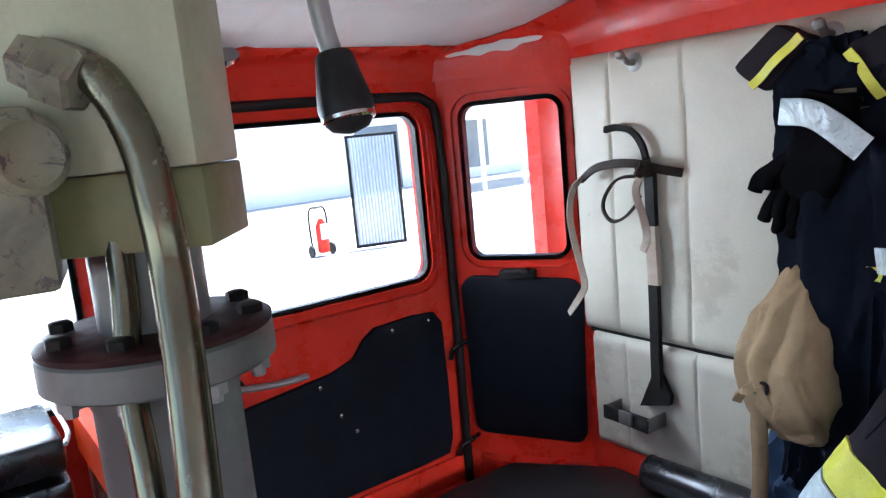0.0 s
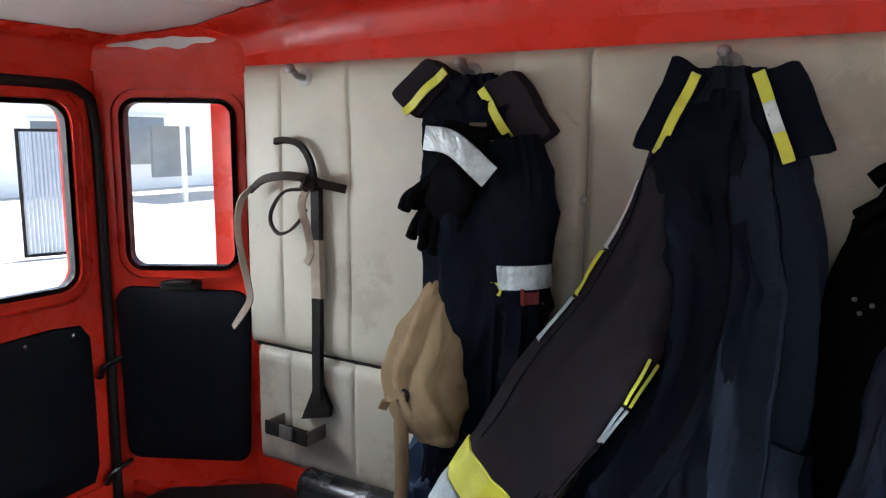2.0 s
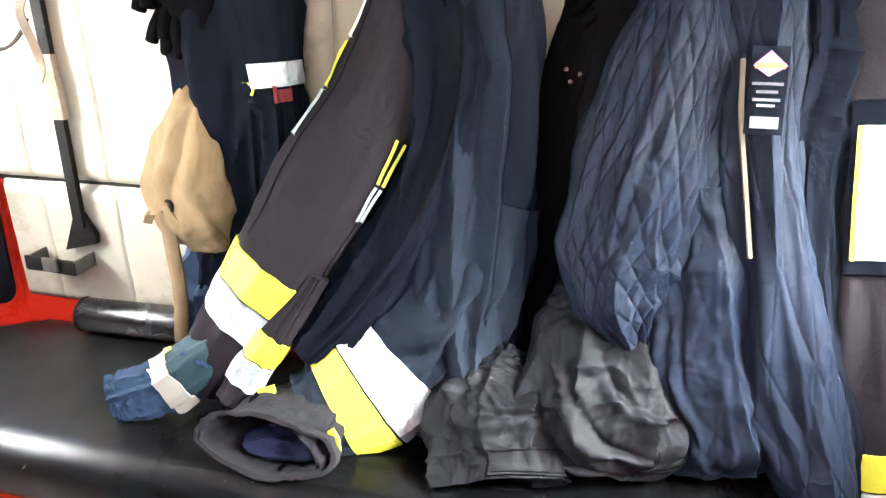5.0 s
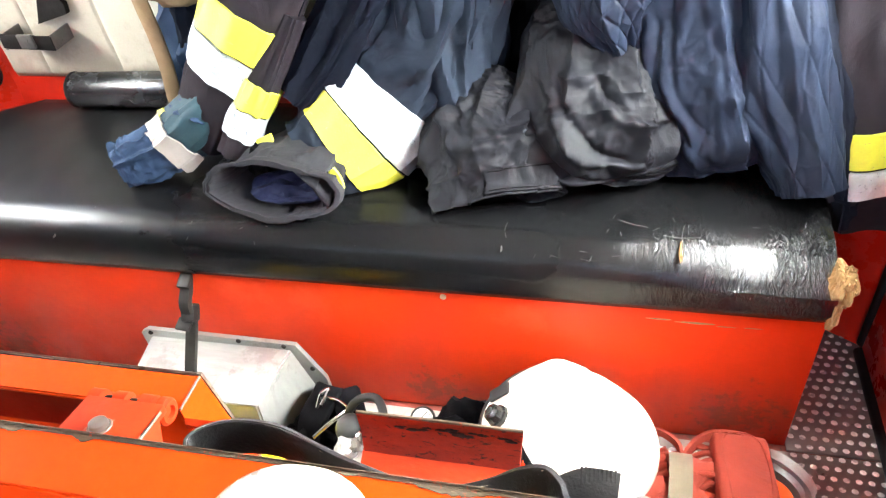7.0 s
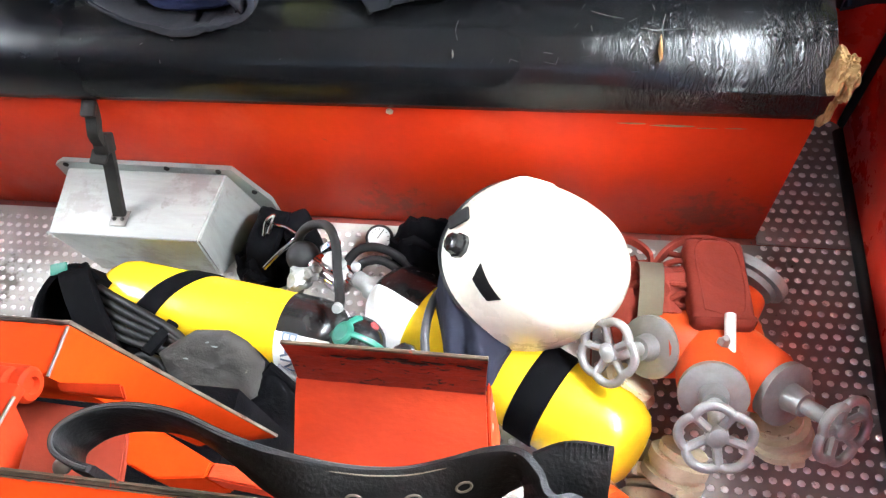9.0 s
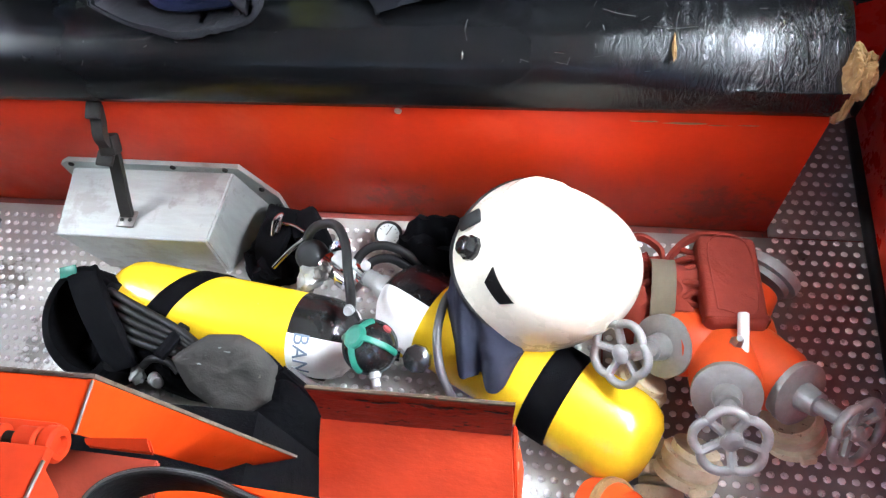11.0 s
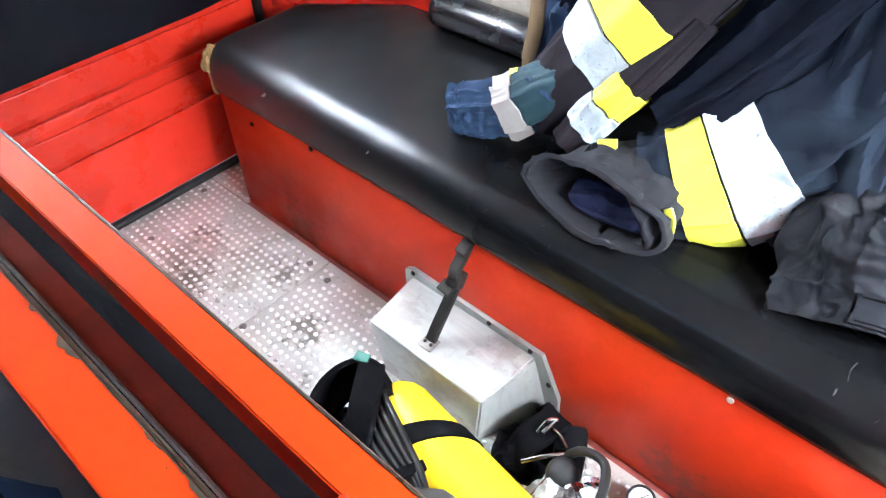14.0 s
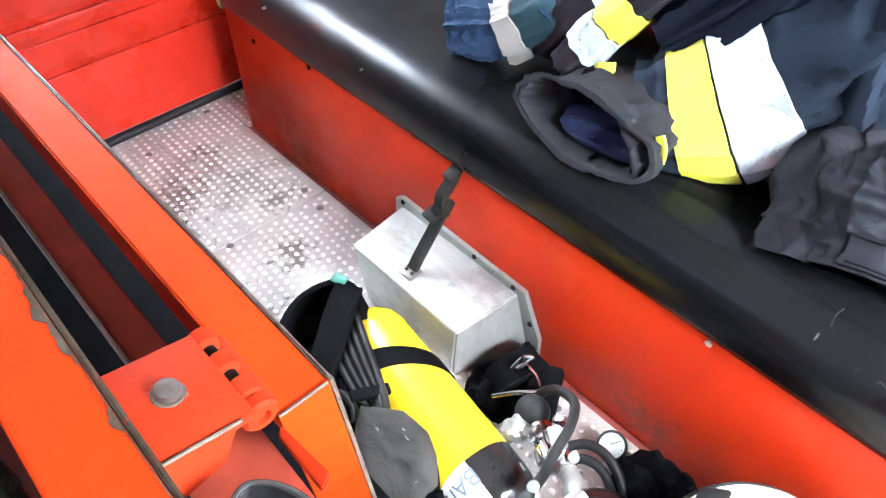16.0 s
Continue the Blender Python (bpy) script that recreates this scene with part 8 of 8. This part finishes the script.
sb = drape([((1.375, 0.335, 0.93), 0.085, 0.05), ((1.345, 0.305, 0.80), 0.108, 0.062), ((1.275, 0.262, 0.685), 0.118, 0.066), ((1.19, 0.212, 0.598), 0.116, 0.062), ((1.115, 0.165, 0.553), 0.095, 0.052), ((1.07, 0.14, 0.54), 0.07, 0.04)], 0.007, 1.5, 0.9, 29, wr=0.002, grid=(10, 5), folds=hang(9, 29, 0.011, 0.018, 0.0, 0.70, 0.6), crumple=0.0030, crease=0.06)
slb = part("lower_sleeve", skin(sb, 90, 100), SLATE, j2, "wide blue-grey lower sleeve")
part("silver_band", band(sb, 0.490, 0.640), SILVER, slb, "silver reflective band")
part("yellow_band", band(sb, 0.646, 0.790), YELLOW, slb, "fluorescent yellow band")
sm = drape([((1.112, 0.172, 0.552), 0.066, 0.044), ((1.075, 0.120, 0.540), 0.090, 0.048), ((1.044, 0.074, 0.532), 0.116, 0.048), ((1.040, 0.034, 0.546), 0.132, 0.050)], 0.006, 1.3, 1.2, 30, first=(1, 0, 0), wr=0.002, level=True, folds=hang(6, 30, 0.012, 0.004, 0.0, 0.9, 0.3), crumple=0.0022, crease=0.06)
slm = part("sleeve_mouth", skin(sm, 110, 70, open_end=1.0, deep=True), RIMGREY, j2, "open grey sleeve mouth")
part("cuff_hem", band(sm, 0.90, 1.0), RIMGREY, slm)
part("cuff_lining", lobe((1.062, 0.088, 0.518), (1, 0.1, 0), (0, 0.8, 0.45), (0, -0.45, 0.8), 0.080, 0.034, 0.012, 4, 0.5), INDIGO, slm, "dark blue cuff lining")
part("yellow_tab", strap([(0.945, 0.150, 0.525), (0.975, 0.140, 0.562), (1.02, 0.136, 0.586)], 0.03, 0.004, (0, 0.4, 1), 14), YELLOW, j2)
part("yellow_tab", strap([(1.150, 0.080, 0.566), (1.161, 0.076, 0.550), (1.164, 0.072, 0.530)], 0.014, 0.004, (1, 0, 0.2), 10), YELLOW, j2)
for k in range(2):
    for f0, f1, mt, lb_ in ((0.0, 0.5, YELLOW, "narrow yellow tape"), (0.54, 1.0, SILVER, "narrow silver tape")):
        line = [sa(0.902 + 0.034 * k + 0.036 * f, 0.384 + 0.130 * f, 0.006) for f in [f0 + (f1 - f0) * i / 4 for i in range(5)]]
        part("pen_tape", strap(line, 0.0055, 0.003, (1, 0.3, 0.35), 16), mt, sla, lb_)
for u in (0.63, 0.97):
    part("seam", tube([sa(u, 0.06 + 0.58 * i / 16, 0.0015) for i in range(17)], 0.0013, 60, 6), NAVY, sla)
for u in (0.69, 0.86):
    part("seam", tube([p(u, 0.14 + 0.70 * i / 20, 0.0015) for i in range(21)], 0.0014, 70, 6), NAVY, j2)
part("zip", strap([p2(0.80, v, 0.004) for v in (0.22, 0.32, 0.42, 0.52, 0.62)], 0.006, 0.004, (1, 0.1, 0), 36), BLACKCLOTH, j2, "dark metal zip")
part("cord_lock", rag((0.985, 0.12, 0.545), 0.026, 4, (0.7, 0.8, 1.3)), BLACKCLOTH, j2)
collar(j2, [(1.205, 1.525), (1.140, 1.372), (1.195, 1.352), (1.262, 1.492)], 0.428, 0.04, NAVY, ((1.246, 1.490), (1.188, 1.360), 0.016), label="stiff navy collar flap", stripes=(YELLOW,))
collar(j2, [(1.325, 1.492), (1.385, 1.350), (1.455, 1.368), (1.392, 1.510)], 0.428, 0.04, NAVY, ((1.338, 1.490), (1.392, 1.352), 0.019), label="stiff navy collar flap", stripes=(YELLOW, SILVER, YELLOW))

# end of a blue work sleeve lying on the bench
cap = thing("blue_sleeve", (0.76, 0.15, 0.485), "end of a blue work sleeve with a grey band", "sleeve")
bs = drape([((0.895, 0.20, 0.640), 0.038, 0.028), ((0.835, 0.178, 0.592), 0.046, 0.033), ((0.77, 0.152, 0.550), 0.047, 0.031), ((0.712, 0.130, 0.532), 0.048, 0.030), ((0.676, 0.118, 0.526), 0.043, 0.027)], 0.006, 1.8, 1.4, 31, first=(0.35, 0.1, 1), wr=0.003, grid=(24, 14), crumple=0.0035, crease=0.04)
bp_ = part("cloth", skin(bs, 110, 100), BLUE, cap)
part("grey_band", band(bs, 0.36, 0.50), GREIGE, bp_, "grey cloth band")
part("teal_cloth", band(bs, 0.02, 0.355, 0, 1, 0.003), TEAL, bp_, "dark teal cloth")
part("yellow_edge", band(bs, 0.30, 0.352, 0.90, 1.0, 0.007), YELLOW, bp_)


# -- third coat, turned inside out: quilted lining
j3 = thing("turnout_coat", (1.70, 0.38, 0.5), "black turnout coat hanging open, its navy quilted lining outside", "coat", "hanging coats")
p = drape([((1.71, 0.435, 1.49), 0.06, 0.02), ((1.72, 0.42, 1.41), 0.13, 0.04), ((1.72, 0.40, 1.25), 0.19, 0.06), ((1.71, 0.38, 1.0), 0.21, 0.075), ((1.72, 0.35, 0.75), 0.20, 0.085), ((1.74, 0.31, 0.55), 0.18, 0.09)], 0.012, 2.2, 0.8, 31, flat_back=0.462)
part("shell", skin(p, 100, 80), BLACKCLOTH, j3, "black outer shell")
q1 = drape([((1.685, 0.395, 1.37), 0.02, 0.02), ((1.680, 0.36, 1.28), 0.060, 0.045), ((1.665, 0.32, 1.15), 0.090, 0.065), ((1.641, 0.29, 1.0), 0.103, 0.072), ((1.620, 0.268, 0.88), 0.096, 0.065), ((1.620, 0.245, 0.80), 0.076, 0.050), ((1.648, 0.228, 0.725), 0.030, 0.022)], 0.008, 1.2, 0.8, 33, wr=0.0015, grid=(15, 4), folds=hang(6, 33, 0.011, 0.008, 0.1, 1.0, 0.35), crumple=0.0022, crease=0.05)
part("lining_flap", skin(q1, 360, 280, quilt=0.0060, cell=0.027), LINING, j3, "navy quilted lining", angle=60)
q2 = drape([((1.79, 0.375, 1.32), 0.03, 0.025), ((1.795, 0.345, 1.23), 0.058, 0.05), ((1.803, 0.295, 1.09), 0.056, 0.055), ((1.833, 0.262, 0.93), 0.056, 0.055), ((1.885, 0.235, 0.72), 0.068, 0.06), ((1.940, 0.20, 0.58), 0.062, 0.055), ((1.965, 0.17, 0.50), 0.048, 0.045)], 0.008, 1.2, 0.9, 35, wr=0.0015, grid=(15, 4), folds=hang(4, 35, 0.010, 0.005, 0.1, 1.0, 0.3), crumple=0.0022, crease=0.05)
part("lining_flap", skin(q2, 280, 320, quilt=0.0055, cell=0.066), LINING, j3, "navy quilted lining", angle=60)
q3 = drape([((1.735, 0.29, 0.99), 0.05, 0.04), ((1.752, 0.255, 0.84), 0.082, 0.055), ((1.772, 0.235, 0.68), 0.095, 0.062), ((1.798, 0.212, 0.58), 0.094, 0.055), ((1.812, 0.205, 0.522), 0.070, 0.034), ((1.816, 0.20, 0.506), 0.03, 0.012)], 0.009, 1.4, 0.9, 37, wr=0.003, grid=(10, 2.6), folds=hang(5, 37, 0.010, 0.009, 0.05, 1.0, 0.8), crumple=0.007, crease=0.075)
part("inner_sleeve", skin(q3, 200, 190, quilt=0.0030, cell=0.040), LINING, j3, angle=60)
part("placket", strap([q2(0.655, v, 0.010) for v in (0.24, 0.32, 0.40, 0.47, 0.52)], 0.007, 0.005, (1, 0.1, 0), 30), PLACKET, j3, "pale tan zip placket")
LAB = pose(1.791, 0.2305, 1.158, -17, 0, 0) @ Matrix.Scale(0.80, 4)
lab = part("maker_label", box((-0.032, -0.002, -0.085), (0.032, 0.002, 0.07), 0.001, LAB), NAVY, j3, "dark woven label")
part("label_shape", sheet([(-0.028, 0.035), (0.0, 0.016), (0.030, 0.035), (0.0, 0.062)], [], 0.0012, LAB @ pose(0, -0.0025, 0, 90, 0, 0)), PINK, lab)
part("label_shape", sheet([(-0.024, 0.030), (0.026, 0.030), (0.026, 0.040), (-0.024, 0.040)], [], 0.0024, LAB @ pose(0, -0.0025, 0, 90, 0, 0)), ORANGEPRINT, lab)
for bz, bw in ((0.004, 0.052), (-0.010, 0.036), (-0.024, 0.046), (-0.034, 0.030)):
    part("label_bar", box((-bw / 2, -0.0042, bz - 0.003), (bw / 2, -0.0022, bz + 0.002), 0, LAB), PRINTGREY, lab)
part("label_bar", box((-0.024, -0.0046, -0.075), (0.024, -0.0022, -0.054), 0, LAB), PRINTGREY, lab)
sr = drape([((1.80, 0.42, 1.45), 0.05, 0.03), ((1.865, 0.39, 1.37), 0.075, 0.05), ((1.90, 0.35, 1.22), 0.068, 0.055), ((1.885, 0.31, 1.08), 0.05, 0.045), ((1.90, 0.28, 0.92), 0.042, 0.04), ((1.95, 0.24, 0.72), 0.036, 0.036), ((2.01, 0.19, 0.50), 0.030, 0.03), ((2.02, 0.17, 0.42), 0.02, 0.02)], 0.008, 2.0, 0.8, 39)
part("shell_edge", skin(sr, 60, 110), NAVY, j3, "turned black shell edge")
part("edge_piping", strap([sr(0.62, v, 0.004) for v in (0.35, 0.5, 0.65, 0.8, 0.97)], 0.010, 0.005, (1, 0.2, 0.1), 40), PLUM, j3)
collar(j3, [(1.655, 1.530), (1.560, 1.395), (1.625, 1.368), (1.712, 1.500)], 0.440, 0.045, BLACKCLOTH, ((1.700, 1.492), (1.628, 1.375), 0.021), label="stiff black collar flap", stripes=(YELLOW, YELLOW, SILVER, YELLOW))
part("silver_patch", box((-0.026, -0.003, -0.018), (0.026, 0.003, 0.018), 0.002, pose(1.652, 0.352, 1.350, 0, 8, 0)), SILVER, j3)
part("silver_patch", box((-0.036, -0.003, -0.014), (0.036, 0.003, 0.014), 0.002, pose(1.757, 0.360, 1.438, -10, 4, 0)), WHITEPAINT, j3, "bright white reflective patch")
for k, (sx, sz) in enumerate(((1.497, 1.155), (1.505, 1.135), (1.52, 1.148))):
    single("press_stud", lathe((sx, 0.355, sz), (0, -1, 0.2), [(0, 0.0036), (0.002, 0.0033), (0.003, 0.0012)], 10), DULLSTEEL, "small chrome press stud on the coat edge", "stud", "press studs")
part("shell_edge", skin(drape([((1.60, 0.415, 1.33), 0.05, 0.025), ((1.545, 0.425, 1.22), 0.060, 0.022), ((1.51, 0.425, 1.05), 0.070, 0.022), ((1.50, 0.415, 0.85), 0.070, 0.025), ((1.48, 0.385, 0.65), 0.06, 0.03), ((1.46, 0.36, 0.52), 0.05, 0.03)], 0.010, 2.0, 0.8, 40), 60, 70), BLACKCLOTH, j3, "black shell edge")
glove((1.640, 0.400, 1.345), (0, 50, 0), "black work glove tucked beside the black coat")
single("paper_note", box((1.600, YB - 0.030, 1.475), (1.640, YB - 0.026, 1.515), 0.001, None), CREAM, "small pale cardboard tag on the panel", "tag")

# grey trousers bunched on the bench under the lining
tro = thing("trousers", (1.52, 0.18, 0.485), "charcoal turnout trousers bunched on the bench", "trousers")
seat_cloth = drape([((1.615, 0.33, 0.86), 0.05, 0.03), ((1.606, 0.315, 0.79), 0.088, 0.045), ((1.602, 0.255, 0.70), 0.118, 0.068), ((1.608, 0.190, 0.60), 0.140, 0.074), ((1.628, 0.168, 0.548), 0.128, 0.058), ((1.636, 0.158, 0.522), 0.108, 0.036), ((1.638, 0.152, 0.512), 0.070, 0.016), ((1.638, 0.150, 0.508), 0.02, 0.006)], 0.008, 1.2, 0.7, 41, wr=0.002, grid=(9, 3.4), power=2.0, folds=[([(-0.9, 0.30), (-0.45, 0.52), (0.0, 0.80)], 0.009, 0.017), ([(-0.5, 0.28), (-0.1, 0.50), (0.35, 0.72)], 0.008, 0.015), ([(0.55, 0.25), (0.30, 0.50), (0.05, 0.78)], 0.008, 0.016), ([(0.9, 0.35), (0.65, 0.55), (0.45, 0.85)], 0.009, 0.013), ([(-0.2, 0.30), (0.15, 0.42), (0.6, 0.5)], 0.007, 0.010)], crumple=0.0125, crease=0.06)
seat_part = part("seat", skin(seat_cloth, 240, 200), CHAR, tro)
for v in (0.735, 0.775):
    part("hem_seam", tube([seat_cloth(0.52 + 0.46 * i / 24, v + 0.012 * math.sin(i * 0.4), 0.001) for i in range(25)], 0.0016, 90, 6), BLACKCLOTH, seat_part)
tl = drape([((1.440, 0.265, 0.655), 0.05, 0.03), ((1.425, 0.225, 0.622), 0.090, 0.045), ((1.420, 0.175, 0.580), 0.108, 0.055), ((1.440, 0.128, 0.535), 0.108, 0.044), ((1.452, 0.085, 0.503), 0.110, 0.032)], 0.008, 1.4, 1.4, 43, wr=0.002, grid=(10, 7), folds=[([(-0.9, 0.15), (-0.4, 0.40), (-0.2, 0.75)], 0.011, 0.008), ([(-0.1, 0.10), (-0.3, 0.35), (-0.7, 0.60)], 0.011, 0.008), ([(0.6, 0.10), (0.3, 0.40), (0.45, 0.72)], 0.011, 0.008), ([(-0.6, 0.5), (0.0, 0.62), (0.6, 0.66)], 0.009, 0.007)], crumple=0.0115, crease=0.05)
leg = part("leg", skin(tl, 200, 150, open_end=1.0), CHAR, tro)
part("leg_cuff", band(tl, 0.78, 0.985, 0.74, 0.97, 0.007, 30), CHAR, leg, "stitched cuff patch")
for v in (0.80, 0.96):
    part("cuff_stitch", tube([tl(0.745 + 0.22 * i / 14, v, 0.0085) for i in range(15)], 0.0012, 50, 6), BLACKCLOTH, leg)

part("leg", skin(drape([((1.38, 0.29, 0.66), 0.045, 0.04), ((1.355, 0.255, 0.60), 0.06, 0.045), ((1.345, 0.215, 0.55), 0.055, 0.05), ((1.34, 0.18, 0.50), 0.04, 0.04)], 0.012, 1.6, 1.4, 45, wr=0.004, grid=(8, 6), folds=hang(6, 45, 0.010, 0.010), crumple=0.007), 130, 110), CHAR, tro)

# -- fourth coat at the end of the bench
j4 = thing("turnout_coat", (2.03, 0.30, 0.4), "faded plum-black turnout coat with a white pocket patch", "coat", "hanging coats")
p4 = drape([((1.97, 0.40, 1.50), 0.04, 0.02), ((1.98, 0.375, 1.40), 0.10, 0.04), ((1.995, 0.345, 1.22), 0.125, 0.06), ((2.015, 0.315, 1.0), 0.125, 0.07), ((2.045, 0.285, 0.75), 0.12, 0.075), ((2.075, 0.255, 0.50), 0.115, 0.075), ((2.085, 0.25, 0.40), 0.10, 0.07)], 0.010, 1.6, 0.6, 51, wr=0.0014, folds=hang(5, 51, 0.018, 0.008, 0.1, 0.95, 0.15), crumple=0.001)
b4 = part("body", skin(p4, 90, 90), PLUM, j4)
part("front_seam", tube([p4(0.82, 0.08 + 0.70 * i / 18, 0.0015) for i in range(19)], 0.0014, 60, 6), NAVY, b4)
part("yellow_band", band(p4, 0.765, 0.808), YELLOW, b4, "fluorescent yellow band")
part("silver_band", band(p4, 0.811, 0.858), SILVER, b4, "silver reflective band")
pk = part("pocket", band(p4, 0.40, 0.58, 0.655, 0.80, 0.010), NAVY, b4)
part("pocket_patch", band(p4, 0.425, 0.565, 0.675, 0.80, 0.014), SILVER, pk, "white reflective pocket patch")
part("pocket_edge", band(p4, 0.425, 0.565, 0.668, 0.675, 0.015), YELLOW, pk)
part("clear_tag", lobe((1.930, 0.258, 0.955), (1, -0.2, 0), (0, 0.1, 1), (-0.1, -1, 0), 0.016, 0.034, 0.004, 3, 0.1), PLASTIC, j4, "small translucent tag")

# -- hooked bar held in a bracket, with straps
tool = thing("hooked_bar", (0.36, 0.44, 0.66), "black iron hooked prying bar with a leather sling", "prying bar")
part("shaft", strap([(0.388, 0.445, 1.28), (0.386, 0.446, 1.10), (0.384, 0.446, 0.95), (0.383, 0.444, 0.80), (0.384, 0.443, 0.745)], 0.028, 0.010, (1, 0, 0), 30), IRON, tool)
part("wrapped_grip", strap([(0.388, 0.444, 1.14), (0.389, 0.444, 1.08), (0.391, 0.444, 1.0)], 0.031, 0.014, (1, 0, 0), 12), STRAPTAN, tool, "grey taped grip")
part("hook", strap([(0.265, 0.44, 1.368), (0.30, 0.44, 1.372), (0.345, 0.44, 1.360), (0.372, 0.442, 1.325), (0.384, 0.444, 1.27)], 0.015, 0.008, [(0, 0.4, 1), (0, 0.3, 1), (0.4, 0.2, 0.8), (1, 0, 0.4), (1, 0, 0)], 30), IRON, tool, "curved iron hook")
part("blade", sheet([(0.328, 0.682), (0.416, 0.705), (0.420, 0.728), (0.394, 0.778), (0.372, 0.778)], [], 0.014, Matrix(((1, 0, 0, 0), (0, 0, -1, 0.455), (0, 1, 0, 0), (0, 0, 0, 1)))), IRON, tool, "flared wedge blade")
sling = part("sling", strap([(0.195, 0.425, 1.250), (0.25, 0.412, 1.278), (0.32, 0.405, 1.290), (0.38, 0.41, 1.288), (0.43, 0.422, 1.274), (0.47, 0.452, 1.262)], 0.020, 0.004, (0, 0.2, 1), 30), LEATHER, tool, "brown leather sling")
part("loop", strap([(0.39, 0.41, 1.262), (0.33, 0.40, 1.255), (0.285, 0.405, 1.215), (0.272, 0.41, 1.178), (0.295, 0.41, 1.152), (0.335, 0.405, 1.160), (0.372, 0.405, 1.190), (0.385, 0.41, 1.215)], 0.008, 0.005, (0, 1, 0.3), 50), LEATHER, tool, "leather loop")
part("knot", rag((0.398, 0.408, 1.275), 0.020, 6), LEATHER, tool)
part("webbing", strap([(0.392, 0.405, 1.262), (0.380, 0.40, 1.225), (0.402, 0.395, 1.165), (0.405, 0.40, 1.12), (0.392, 0.40, 1.088)], 0.018, 0.003, [(1, 0, 0), (1, 0.5, 0), (0.6, 0.8, 0), (1, 0.3, 0), (1, 0, 0)], 36), STRAPTAN, tool, "dirty webbing strap end")
part("webbing", strap([(0.205, 0.42, 1.258), (0.172, 0.415, 1.225), (0.160, 0.41, 1.16), (0.178, 0.405, 1.08), (0.195, 0.405, 1.02), (0.205, 0.40, 0.98), (0.185, 0.395, 0.945), (0.155, 0.39, 0.905)], 0.017, 0.003, [(0.6, 0.6, 0.3), (0.6, 0.8, 0), (0.7, 0.7, 0), (0.5, 0.8, 0.2), (0.8, 0.6, 0), (1, 0.4, 0), (1, 0.2, 0.4), (0.8, 0, 0.6)], 50), STRAPTAN, tool, "long dirty webbing strap")
br = thing("bar_bracket", (0.325, 0.42, 0.645), "bent steel holder bracket screwed to the panel", "bracket")
part("front_bar", box((0.250, 0.392, 0.642), (0.388, 0.398, 0.676), 0.002, Matrix.Translation((0.33, 0, 0.66)) @ Matrix.Rotation(radians(3), 4, "Y") @ Matrix.Translation((-0.33, 0, -0.66))), IRON, br)
for ex_ in (0.249, 0.384):
    part("side_arm", box((ex_, 0.395, 0.640), (ex_ + 0.006, 0.468, 0.676), 0.002), DULLSTEEL, br)
part("centre_clip", box((0.305, 0.384, 0.648), (0.345, 0.392, 0.682), 0.003), DULLSTEEL, br)
part("shelf", box((0.255, 0.399, 0.640), (0.384, 0.466, 0.644), 0.001), IRON, br)
